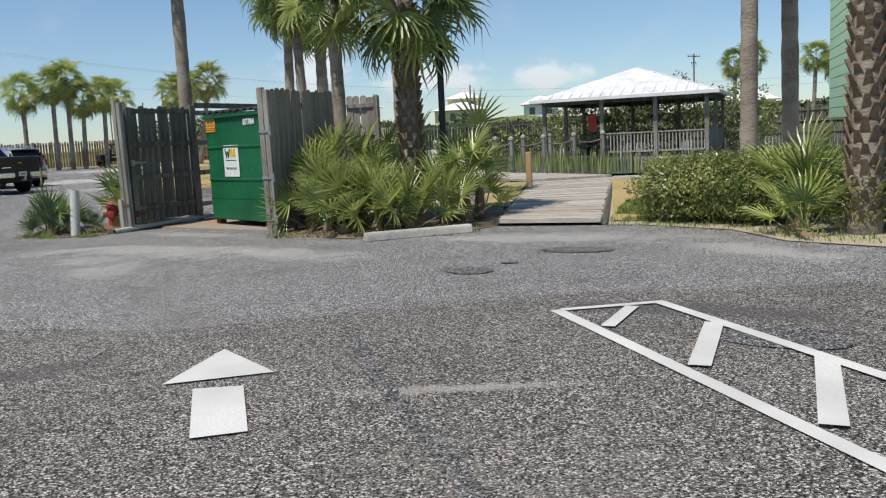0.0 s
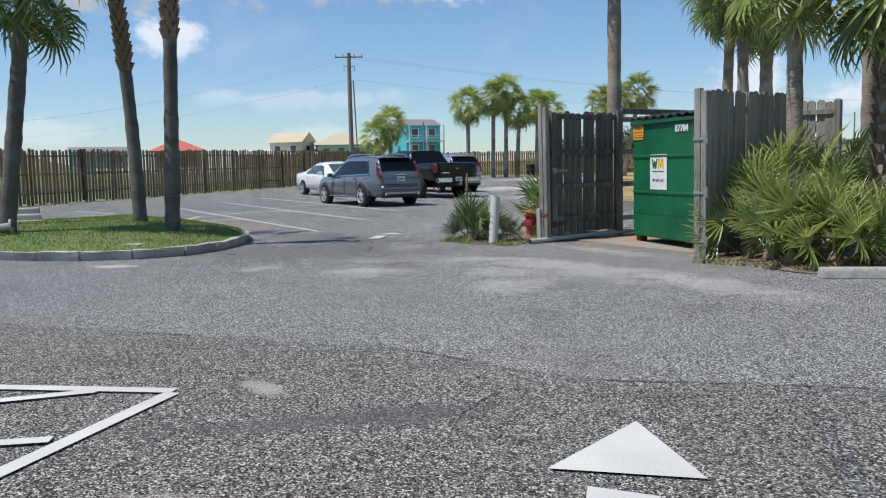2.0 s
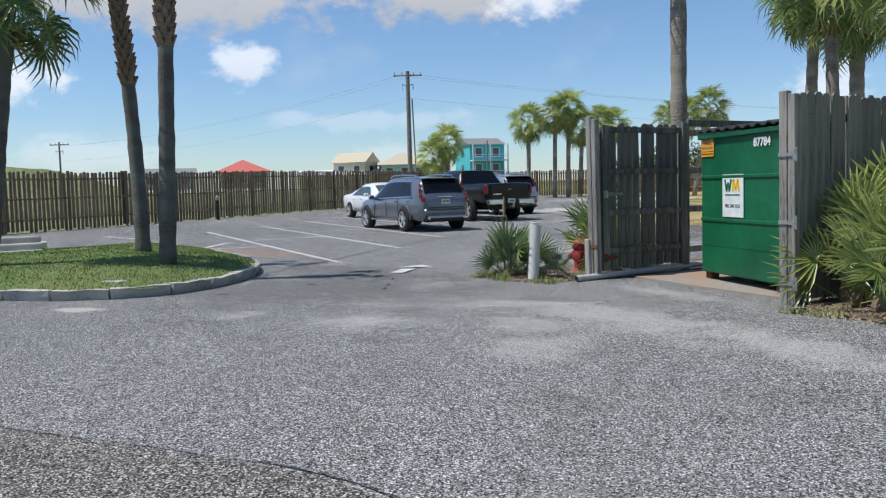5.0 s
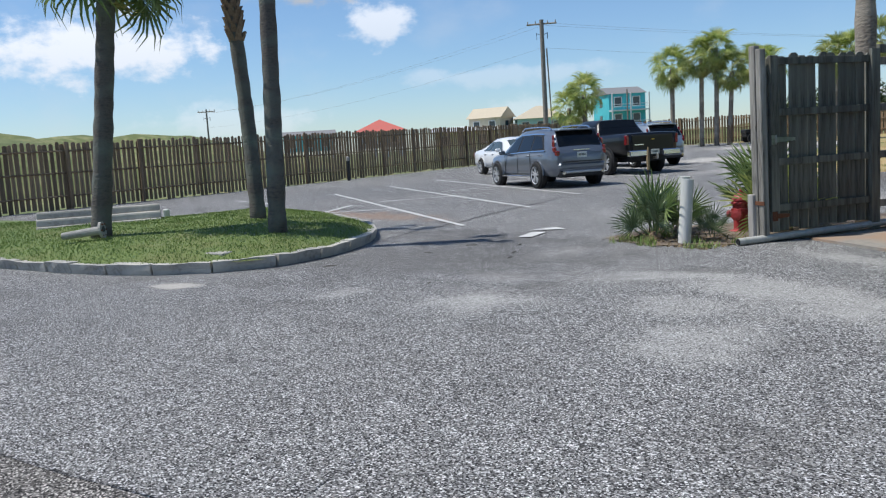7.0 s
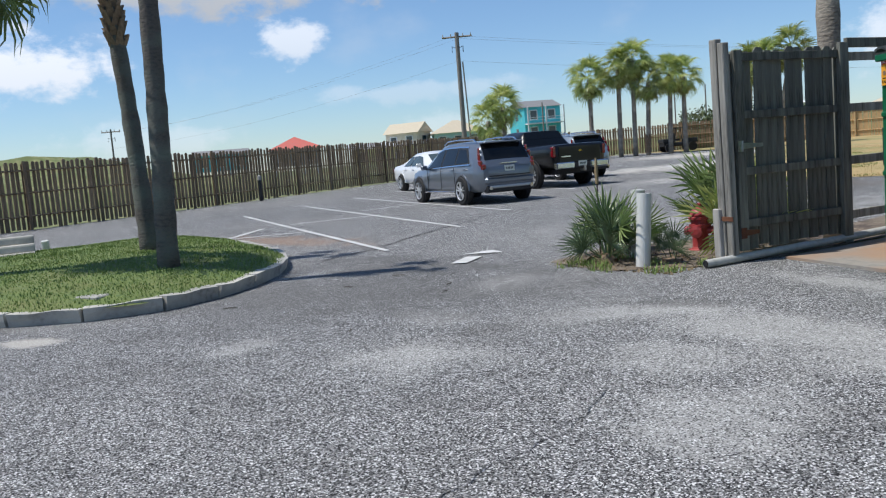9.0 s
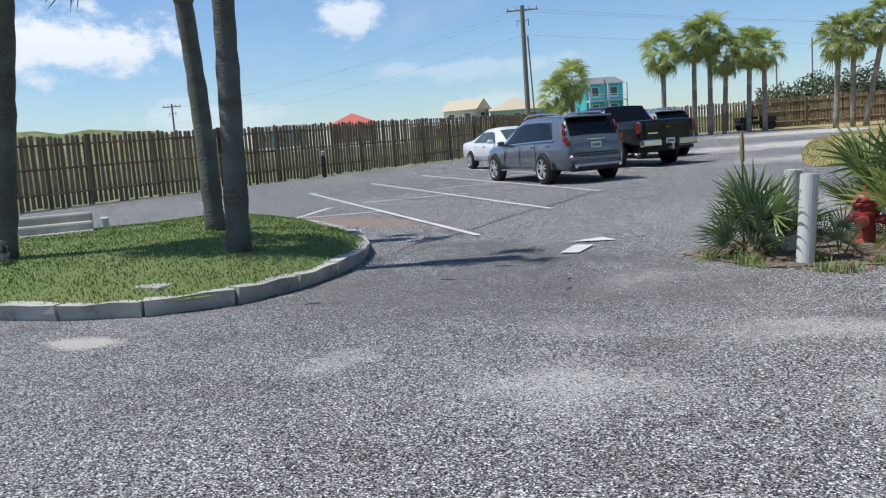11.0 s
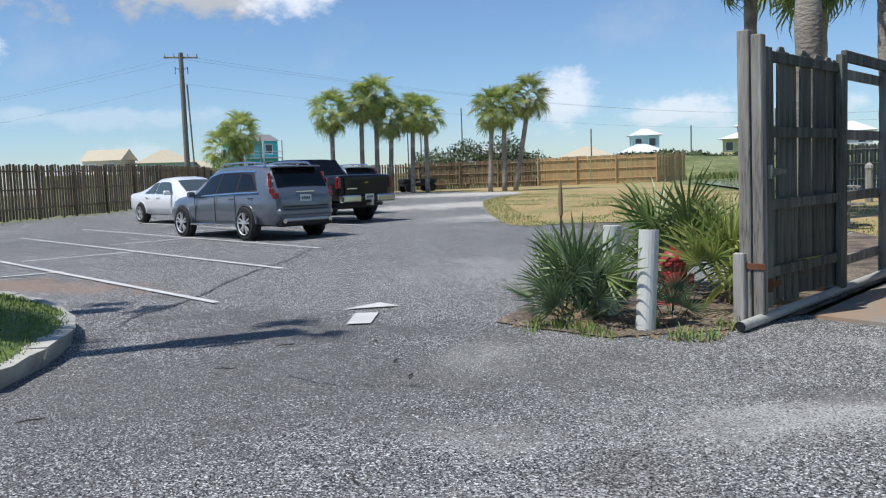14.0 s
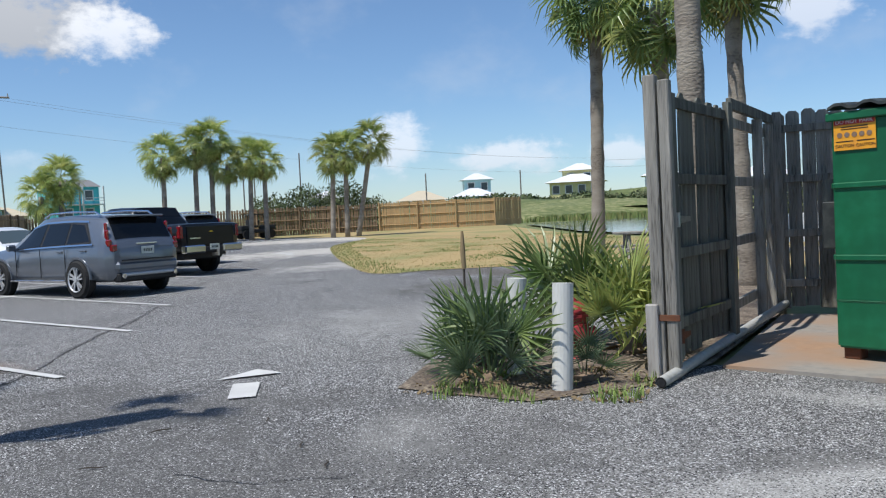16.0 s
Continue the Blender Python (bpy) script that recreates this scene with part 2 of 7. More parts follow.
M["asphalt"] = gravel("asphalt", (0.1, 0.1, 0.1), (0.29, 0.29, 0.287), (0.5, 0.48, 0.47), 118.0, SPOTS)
M["asphalt_old"] = gravel("asphalt_old", (0.075, 0.07, 0.065), (0.24, 0.228, 0.212), (0.55, 0.53, 0.51), 108.0, ((1.2, 2.9, 0.5, 0.35, 0.3, 0.6, (0.33, 0.31, 0.28)), (3.9, 4.6, 0.9, 0.12, 0.3, 0.6, (0.33, 0.31, 0.28)), (-0.3, 4.3, 0.3, 0.15, 0.0, 0.7, (0.36, 0.34, 0.3)), (5.2, 6.9, 1.6, 0.4, -0.2, 0.6, (0.06, 0.06, 0.06)), (0.6, 4.2, 0.25, 1.6, -0.6, 0.5, (0.07, 0.07, 0.07))))
M["asphalt_pale"] = gravel("asphalt_pale", (0.2, 0.195, 0.18), (0.4, 0.39, 0.36), (0.7, 0.68, 0.64))
M["asphalt_dark"] = gravel("asphalt_dark", (0.06, 0.06, 0.062), (0.2, 0.2, 0.2), (0.8, 0.8, 0.8))
M["sand"] = material("sand", (0.42, 0.36, 0.27), 0.95, tones=((0.25, 0.22, 0.16), (0.33, 0.3, 0.2)), grain=0.3, bump=0.3, scale=30, patch=0.5)
M["soil"] = material("soil", (0.13, 0.1, 0.075), 0.95, tones=((0.3, 0.25, 0.18), (0.07, 0.05, 0.04)), grain=0.4, bump=0.6, scale=35, patch=3)
M["lawn_dry"] = material("lawn_dry", (0.4, 0.29, 0.13), 0.95, tones=((0.34, 0.25, 0.11), (0.24, 0.23, 0.085)), grain=0.4, bump=0.6, scale=9, patch=0.35)
M["turf"] = material("turf", (0.14, 0.19, 0.045), 0.9, tones=((0.05, 0.09, 0.025), (0.14, 0.16, 0.05)), grain=0.4, bump=0.6, scale=22, patch=1.5)
M["blade_green"] = material("blade_green", (0.17, 0.24, 0.055), 0.7, vary=0.3, grain=0.2)
M["blade_dry"] = material("blade_dry", (0.38, 0.28, 0.12), 0.8, vary=0.3, grain=0.2)
M["marsh"] = material("marsh", (0.13, 0.19, 0.05), 0.8, tones=((0.25, 0.23, 0.09),), vary=0.2, scale=2)
M["scrub"] = material("scrub", (0.055, 0.085, 0.03), 0.85, tones=((0.09, 0.12, 0.045), (0.12, 0.13, 0.06)), grain=0.3, scale=3, patch=0.4)
M["dune"] = material("dune", (0.13, 0.16, 0.05), 0.95, tones=((0.25, 0.24, 0.11), (0.09, 0.12, 0.04)), grain=0.3, bump=0.6, scale=1.5, patch=0.15)
M["water"] = material("water", (0.06, 0.075, 0.075), 0.06, bump=0.12, scale=3.0, spec=0.6)
M["concrete"] = material("concrete", (0.36, 0.35, 0.32), 0.9, tones=((0.22, 0.21, 0.19), (0.45, 0.43, 0.38)), grain=0.2, bump=0.3, scale=18, patch=2, vary=0.2)
M["pad"] = material("pad", (0.29, 0.265, 0.23), 0.9, tones=((0.21, 0.195, 0.175), (0.33, 0.21, 0.13)), grain=0.2, bump=0.2, scale=14, patch=0.9)
M["paint_white"] = material("paint_white", (0.54, 0.54, 0.52), 0.85, tones=((0.4, 0.4, 0.39), (0.6, 0.6, 0.58)), grain=0.3, bump=0.3, scale=60)
M["rust_stain"] = material("rust_stain", (0.24, 0.15, 0.09), 0.9, tones=((0.16, 0.14, 0.12),), grain=0.3, scale=30)
M["wood_grey"] = material("wood_grey", (0.26, 0.245, 0.215), 0.85, tones=((0.08, 0.075, 0.062), (0.36, 0.34, 0.3)), grain=0.4, bump=0.8, scale=14, stretch=(6, 6, 0.5), patch=2, vary=0.35)
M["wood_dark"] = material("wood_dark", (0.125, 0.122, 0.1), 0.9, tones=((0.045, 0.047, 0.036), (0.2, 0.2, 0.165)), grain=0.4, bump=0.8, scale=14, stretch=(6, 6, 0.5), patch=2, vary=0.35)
M["wood_pale"] = material("wood_pale", (0.36, 0.34, 0.31), 0.85, tones=((0.22, 0.2, 0.18), (0.42, 0.4, 0.37)), grain=0.3, bump=0.5, scale=14, stretch=(6, 6, 0.5), patch=2, vary=0.2)
M["fence_wood"] = material("fence_wood", (0.23, 0.155, 0.09), 0.85, tones=((0.12, 0.085, 0.055), (0.3, 0.22, 0.14)), grain=0.3, bump=0.4, scale=10, stretch=(5, 5, 0.6), patch=1.5, vary=0.6)
M["fence_new"] = material("fence_new", (0.5, 0.33, 0.16), 0.8, tones=((0.4, 0.27, 0.13),), grain=0.2, scale=10, vary=0.2)
M["deck"] = material("deck", (0.4, 0.36, 0.31), 0.85, tones=((0.25, 0.22, 0.19), (0.48, 0.45, 0.4)), grain=0.3, bump=0.4, scale=12, stretch=(1, 6, 6), patch=2, vary=0.3)
M["dumpster"] = material("dumpster", (0.006, 0.115, 0.045), 0.42, tones=((0.01, 0.135, 0.06), (0.004, 0.085, 0.035)), grain=0.12, bump=0.08, scale=8, patch=1.3)
M["lid"] = material("lid", (0.025, 0.03, 0.03), 0.55, tones=((0.05, 0.055, 0.05),), grain=0.3, scale=12)
M["steel"] = material("steel", (0.5, 0.5, 0.48), 0.42, 0.9, tones=((0.3, 0.26, 0.22),), grain=0.3, scale=20)
M["rusty"] = material("rusty", (0.16, 0.06, 0.03), 0.85, 0.3, tones=((0.1, 0.05, 0.035), (0.25, 0.11, 0.05)), grain=0.4, bump=0.3, scale=25)
M["hydrant"] = material("hydrant", (0.33, 0.025, 0.03), 0.5, tones=((0.25, 0.03, 0.03), (0.42, 0.1, 0.09)), grain=0.2, bump=0.15, scale=18)
M["pvc"] = material("pvc", (0.6, 0.6, 0.56), 0.6, tones=((0.5, 0.5, 0.45), (0.64, 0.63, 0.58)), grain=0.12, scale=14, stretch=(4, 4, 0.6))
M["pipe"] = material("pipe", (0.48, 0.48, 0.45), 0.5, tones=((0.34, 0.34, 0.31),), grain=0.2, scale=15)
M["black_metal"] = material("black_metal", (0.015, 0.016, 0.018), 0.4, 0.2, grain=0.2, scale=20)
M["trunk"] = material("trunk", (0.27, 0.23, 0.185), 0.95, tones=((0.12, 0.1, 0.08), (0.36, 0.32, 0.26)), grain=0.35, bump=0.8, scale=16, stretch=(1, 1, 2.2), patch=1.3)
M["trunk_dark"] = material("trunk_dark", (0.12, 0.105, 0.09), 0.95, tones=((0.06, 0.055, 0.05), (0.15, 0.17, 0.14)), grain=0.35, bump=0.8, scale=16, stretch=(1, 1, 2.2), patch=1.1)
M["boot"] = material("boot", (0.24, 0.17, 0.11), 0.9, tones=((0.13, 0.09, 0.06),), grain=0.3, bump=0.4, scale=20, vary=0.4)
M["leaf"] = material("leaf", (0.16, 0.24, 0.07), 0.36, tones=((0.09, 0.155, 0.045), (0.25, 0.31, 0.11)), vary=0.4, scale=6, through_light=0.35)
M["leaf_bright"] = material("leaf_bright", (0.36, 0.42, 0.12), 0.34, tones=((0.16, 0.25, 0.07), (0.52, 0.53, 0.19)), vary=0.4, scale=6, through_light=0.35)
M["leaf_blue"] = material("leaf_blue", (0.12, 0.18, 0.085), 0.42, tones=((0.075, 0.12, 0.055), (0.19, 0.24, 0.13)), vary=0.45, scale=6, through_light=0.25)
M["leaf_yellow"] = material("leaf_yellow", (0.34, 0.3, 0.09), 0.6, tones=((0.2, 0.22, 0.06),), vary=0.4, scale=6)
M["leaf_dead"] = material("leaf_dead", (0.26, 0.19, 0.1), 0.85, vary=0.4, grain=0.2, scale=8)
M["hedge_leaf"] = material("hedge_leaf", (0.17, 0.21, 0.06), 0.38, tones=((0.08, 0.12, 0.035), (0.3, 0.32, 0.1)), scale=5, patch=1.5, through_light=0.25)
M["car_grey"] = material("car_grey", (0.15, 0.17, 0.2), 0.3, 0.45, coat=0.9, grain=0.03, scale=200)
M["car_black"] = material("car_black", (0.004, 0.0042, 0.005), 0.3, 0.0, spec=0.3, coat=0.35)
M["car_white"] = material("car_white", (0.74, 0.75, 0.75), 0.3, coat=0.9)
M["car_silver"] = material("car_silver", (0.33, 0.37, 0.4), 0.32, 0.6, coat=0.9)
M["car_glass"] = material("car_glass", (0.006, 0.007, 0.008), 0.04, spec=0.4)
M["car_glass_pale"] = material("car_glass_pale", (0.06, 0.08, 0.08), 0.05, spec=0.7)
M["trim_black"] = material("trim_black", (0.012, 0.012, 0.013), 0.6)
M["chrome"] = material("chrome", (0.75, 0.75, 0.76), 0.12, 1.0)
M["alloy"] = material("alloy", (0.55, 0.56, 0.57), 0.35, 0.4)
M["tyre"] = material("tyre", (0.012, 0.012, 0.012), 0.85, grain=0.3, scale=30)
M["tail_red"] = material("tail_red", (0.2, 0.004, 0.009), 0.15, coat=1.0)
M["plate"] = material("plate", (0.62, 0.64, 0.6), 0.5, tones=((0.5, 0.55, 0.45),), scale=30)
M["plate_ink"] = material("plate_ink", (0.04, 0.06, 0.05), 0.5)
M["sticker_white"] = material("sticker_white", (0.72, 0.74, 0.72), 0.5, tones=((0.6, 0.62, 0.6),), scale=9)
M["sticker_orange"] = material("sticker_orange", (0.8, 0.36, 0.02), 0.5, tones=((0.72, 0.3, 0.03),), scale=12)
M["ink_red"] = material("ink_red", (0.45, 0.02, 0.015), 0.5)
M["ink_black"] = material("ink_black", (0.015, 0.015, 0.012), 0.6)
M["ink_green"] = material("ink_green", (0.02, 0.13, 0.06), 0.6)
M["ink_yellow"] = material("ink_yellow", (0.75, 0.48, 0.02), 0.6)
M["pole_wood"] = material("pole_wood", (0.24, 0.22, 0.2), 0.9, tones=((0.17, 0.15, 0.13),), grain=0.2, scale=5)
M["wall_teal"] = material("wall_teal", (0.07, 0.45, 0.5), 0.8, tones=((0.09, 0.5, 0.55),), scale=2)
M["wall_cream"] = material("wall_cream", (0.62, 0.55, 0.42), 0.8, tones=((0.55, 0.5, 0.38),), scale=2)
M["wall_white"] = material("wall_white", (0.74, 0.75, 0.74), 0.8, tones=((0.66, 0.67, 0.66),), scale=2)
M["wall_aqua"] = material("wall_aqua", (0.4, 0.62, 0.64), 0.8, tones=((0.45, 0.66, 0.66),), scale=2)
M["wall_yellow"] = material("wall_yellow", (0.68, 0.62, 0.3), 0.8, tones=((0.6, 0.55, 0.28),), scale=2)
M["wall_green"] = material("wall_green", (0.42, 0.62, 0.42), 0.75, tones=((0.39, 0.58, 0.39),), grain=0.08, scale=3)
M["roof_white"] = material("roof_white", (0.74, 0.75, 0.76), 0.4, tones=((0.66, 0.67, 0.68),), scale=1.5)
M["roof_metal"] = material("roof_metal", (0.74, 0.76, 0.78), 0.45, 0.0, tones=((0.55, 0.57, 0.6),), scale=2)
M["roof_red"] = material("roof_red", (0.52, 0.12, 0.09), 0.7, tones=((0.46, 0.13, 0.1),), scale=2)
M["roof_grey"] = material("roof_grey", (0.2, 0.2, 0.2), 0.8, grain=0.2, scale=3)
M["roof_tan"] = material("roof_tan", (0.52, 0.45, 0.33), 0.8, grain=0.1, scale=3)
M["window_dark"] = material("window_dark", (0.04, 0.055, 0.065), 0.08, spec=0.6)
M["sign_red"] = material("sign_red", (0.5, 0.05, 0.03), 0.5)
M["debris"] = material("debris", (0.06, 0.05, 0.04), 0.95, vary=0.4, grain=0.2)


# ---- mesh helpers ----
def part(name, bm, mat, parent=None, label="", smooth=False):
    me = bpy.data.meshes.new(name)
    if smooth:
        for f in bm.faces:
            f.smooth = True
    bm.to_mesh(me)
    bm.free()
    for one in (mat if isinstance(mat, (list, tuple)) else [mat]):
        me.materials.append(M[one])
    ob = new(name, me)
    ob.parent = parent
    if label:
        ob["label"] = label
    return ob


def shared(name, me, parent, m):
    ob = new(name, me)
    ob.parent = parent
    ob.matrix_basis = m
    return ob


def thing(name, m, label, category, group="", kind=""):
    ob = new(name)
    ob.matrix_basis = m
    return tagged(ob, label, category, group, kind)


def box(bm, cx, cy, cz, sx, sy, sz, m=None, bevel=0.0):
    r = bmesh.ops.create_cube(bm, size=1)
    mat = Matrix.Translation((cx, cy, cz)) @ Matrix.Diagonal((sx, sy, sz, 1))
    bmesh.ops.transform(bm, matrix=(m @ mat) if m else mat, verts=r["verts"])
    if bevel:
        edges = list({e for v in r["verts"] for e in v.link_edges})
        bmesh.ops.bevel(bm, geom=edges, offset=bevel, segments=1, affect="EDGES")
    return bm


def boxes(*rows, bevel=0.0):
    bm = bmesh.new()
    for r in rows:
        box(bm, *r, bevel=bevel)
    return bm


def tube(bm, points, radii, sides=10, cap=True):
    """A tube through points with a radius at each."""
    rings = []
    pts = [Vector(p) for p in points]
    for i, p in enumerate(pts):
        d = (pts[min(i + 1, len(pts) - 1)] - pts[max(i - 1, 0)]).normalized()
        a = d.cross(Vector((0, 0, 1)) if abs(d.z) < 0.9 else Vector((1, 0, 0))).normalized()
        b = d.cross(a)
        rings.append([bm.verts.new(p + radii[i] * (math.cos(k * math.tau / sides) * a + math.sin(k * math.tau / sides) * b)) for k in range(sides)])
    for r0, r1 in zip(rings, rings[1:]):
        for k in range(sides):
            bm.faces.new((r0[k], r0[(k + 1) % sides], r1[(k + 1) % sides], r1[k]))
    if cap:
        bm.faces.new(rings[0][::-1])
        bm.faces.new(rings[-1])
    return bm


def rod(a, b, r, r2=None, sides=10):
    return tube(bmesh.new(), (a, b), (r, r if r2 is None else r2), sides)


def lathe(rows, sides=16, bm=None):
    """Rows of (radius, z) turned about the z axis."""
    bm = bm or bmesh.new()
    return tube(bm, [(0, 0, z + i * 1e-6) for i, (r, z) in enumerate(rows)], [max(r, 1e-4) for r, z in rows], sides)


def prism(bm, outline, z0, z1):
    """An upright prism over a ground outline."""
    lo = [bm.verts.new((x, y, z0)) for x, y in outline]
    hi = [bm.verts.new((x, y, z1)) for x, y in outline]
    n = len(outline)
    for i in range(n):
        bm.faces.new((lo[i], lo[(i + 1) % n], hi[(i + 1) % n], hi[i]))
    bm.faces.new(hi)
    bm.faces.new(lo[::-1])
    return bm


def gz(x, y):
    """Height of the ground: level near the drive, rising gently away from it."""
    return min(0.6, 0.011 * max(0.0, math.hypot(x + 1, y - 5) - 9))


def sheet(name, outline, lift, mat, label, cell=2.0, kind="structure", category="ground", height=gz, name_parent=None):
    """A piece of ground over an outline, draped on the terrain."""
    bm = bmesh.new()
    vs = [bm.verts.new((x, y, 0)) for x, y in outline]
    f = bm.faces.new(vs)
    if f.normal.z < 0:
        f.normal_flip()
    bmesh.ops.triangulate(bm, faces=bm.faces[:])
    xs, ys = [p[0] for p in outline], [p[1] for p in outline]
    for axis, lo, hi in ((0, min(xs), max(xs)), (1, min(ys), max(ys))):
        c = lo + cell
        while c < hi:
            co, no = [0, 0, 0], [0, 0, 0]
            co[axis], no[axis] = c, 1
            bmesh.ops.bisect_plane(bm, geom=bm.verts[:] + bm.edges[:] + bm.faces[:], plane_co=co, plane_no=no)
            c += cell
    for v in bm.verts:
        v.co.z = height(v.co.x, v.co.y) + lift
    bmesh.ops.recalc_face_normals(bm, faces=bm.faces[:])
    for fc in bm.faces:
        if fc.normal.z < 0:
            fc.normal_flip()
    ob = part(name, bm, mat, name_parent)
    if name_parent is None:
        tagged(ob, label, category, kind=kind)
    return ob


def along(a, b):
    """Pose at a with x along a->b on plan, and the length."""
    d = Vector((b[0] - a[0], b[1] - a[1]))
    return math.atan2(d.y, d.x), d.length


def smooth_loop(points, steps=6, closed=True):
    n, out = len(points), []
    for i in range(n if closed else n - 1):
        p0, p1, p2, p3 = (Vector(points[(i + k) % n] if closed else points[min(max(i + k, 0), n - 1)]) for k in (-1, 0, 1, 2))
        for s in range(steps):
            t = s / steps
            out.append(tuple(0.5 * (2 * p1 + (p2 - p0) * t + (2 * p0 - 5 * p1 + 4 * p2 - p3) * t * t + (3 * p1 - p0 - 3 * p2 + p3) * t ** 3)))
    if not closed:
        out.append(tuple(points[-1]))
    return out


# ---- ground ----
def far_ground():
    bm = bmesh.new()
    rings = [0.0, 6, 12, 20, 30, 40, 52, 64, 80, 110, 160, 260, 500, 1200, 3000]
    rows = []
    for r in rings[1:]:
        rows.append([bm.verts.new((-1 + r * math.cos(k * math.tau / 64), 5 + r * math.sin(k * math.tau / 64), 0)) for k in range(64)])
    mid = bm.verts.new((-1, 5, 0))
    for k in range(64):
        bm.faces.new((mid, rows[0][k], rows[0][(k + 1) % 64]))
    for a, b in zip(rows, rows[1:]):
        for k in range(64):
            bm.faces.new((a[k], b[k], b[(k + 1) % 64], a[(k + 1) % 64]))
    for v in bm.verts:
        v.co.z = gz(v.co.x, v.co.y) - 0.06
    return tagged(part("ground", bm, "dune"), "sandy coastal ground with scrubby dry grass", "ground", kind="structure")


far_ground()
LOT = [(-24, -14), (30, -14), (30, 9.2), (7.2, 10.35), (6.2, 11.0), (5.6, 12.2), (4.3, 13.0), (3.7, 13.1), (2.0, 13.3), (1.75, 12.6), (0.4, 11.7), (-0.1, 11.8), (-1.3, 12.4), (-1.8, 12.95),
       (-3.5, 13.42), (-4.8, 13.9), (-5.2, 12.95), (-6.0, 12.2), (-7.2, 12.5), (-7.3, 13.6), (-5.6, 16.5), (-5.6, 24.5), (-8.2, 26.8), (-11.0, 26.2), (-13.0, 26.0), (-16.5, 32), (-20.6, 39), (-24, 49), (-33, 52.5), (-40, 53.5),
       (-45.5, 46.5), (-39.2, 36), (-25.2, 1.2)]
sheet("road", LOT, 0.0, "asphalt", "worn grey chip-seal asphalt parking lot with pale patches", 3.0, category="road")


def decal(name, outline, mat, label, lift=0.004, category="marking", cell=3.0):
    return sheet(name, outline, lift, mat, label, cell, category=category)


def blotch(cx, cy, rx, ry, turn, seed, n=22, rough=0.28):
    r = random.Random(seed)
    k = [1 + rough * (r.random() - 0.5) * 2 for _ in range(n)]
    out = []
    for i in range(n):
        a = i * math.tau / n
        s = (k[i] + k[i - 1] + k[(i + 1) % n]) / 3
        x, y = rx * s * math.cos(a), ry * s * math.sin(a)
        out.append((cx + x * math.cos(turn) - y * math.sin(turn), cy + x * math.sin(turn) + y * math.cos(turn)))
    return out


def bar(a, b, width):
    d = (Vector(b) - Vector(a)).normalized() * width / 2
    return [(a[0] - d.y, a[1] + d.x), (a[0] + d.y, a[1] - d.x), (b[0] + d.y, b[1] - d.x), (b[0] - d.y, b[1] + d.x)]


# the drive nearest the start is older and darker, with a straight seam
decal("asphalt_patch", [(-14, -12), (14, -12), (14, 9.0), (6.8, 8.22), (4.0, 7.5), (2.2, 6.5), (0.97, 5.75), (-0.6, 5.6), (-6, 3.2), (-14, 0.2)], "asphalt_old", "older darker asphalt with a straight seam", 0.004, "road")
for i, (cx, cy, rx, ry) in enumerate(((2.76, 8.8, 0.3, 0.22), (3.74, 10.39, 0.5, 0.25), (5.76, 6.0, 0.45, 0.3), (3.08, 9.36, 0.11, 0.08))):
    decal("tar_patch", blotch(cx, cy, rx, ry, 0, i + 30, rough=0.15), "asphalt_dark", "dark round tar patch on the asphalt", 0.012, "road")
decal("tar_seam", [(2.55, 5.86), (2.66, 5.9), (3.09, 5.15), (3.59, 4.35), (3.83, 3.98), (4.1, 3.64), (4.86, 2.3), (4.77, 2.25), (4.0, 3.59), (3.74, 3.92), (3.5, 4.28), (2.98, 5.1)], "asphalt_dark", "dark tar-filled crack across the asphalt", 0.012, "road")


def crack(points, width, seed):
    """A thin wandering crack along a line on the asphalt."""
    r = random.Random(seed)
    line = [Vector(p) for p in smooth_loop(points, 7, closed=False)]
    left, right = [], []
    for k, p in enumerate(line):
        d = (line[min(k + 1, len(line) - 1)] - line[max(k - 1, 0)]).normalized()
        n = Vector((-d.y, d.x))
        q = p + n * r.uniform(-0.035, 0.035)
        w = width * r.uniform(0.3, 1.0) * (0.15 if k in (0, len(line) - 1) else 1)
        left.append(tuple(q + n * w))
        right.append(tuple(q - n * w))
    decal("crack", left + right[::-1], "asphalt_dark", "thin dark crack wandering across the asphalt", 0.009, "crack", 6.0)


crack([(-1.28, 5.55), (-1.69, 6.18), (-2.04, 6.75), (-2.37, 7.39), (-2.55, 8.19), (-2.9, 8.9)], 0.006, 1)
crack([(-10.4, 10.9), (-10.79, 11.34), (-11.22, 12.41), (-12.38, 14.36), (-13.43, 16.46), (-14.84, 18.64)], 0.035, 2)
crack([(-6.0, 3.25), (-3.0, 4.5), (-0.6, 5.6), (0.97, 5.78), (2.2, 6.52), (4.0, 7.52), (6.8, 8.24)], 0.012, 3)
crack([(2.3, 3.2), (2.0, 3.9), (1.2, 4.5), (0.9, 5.3)], 0.009, 4)
crack([(-6.5, 7.6), (-6.1, 8.1), (-6.3, 8.7)], 0.006, 5)
crack([(-7.6, 10.2), (-7.0, 10.1), (-6.4, 10.4)], 0.007, 6)


def arrow(head, stem, name="road_arrow"):
    a = decal(name, head, "paint_white", "white painted direction arrow on asphalt", 0.016)
    sheet("stem", stem, 0.016, "paint_white", "", 3.0, name_parent=a)
    return a


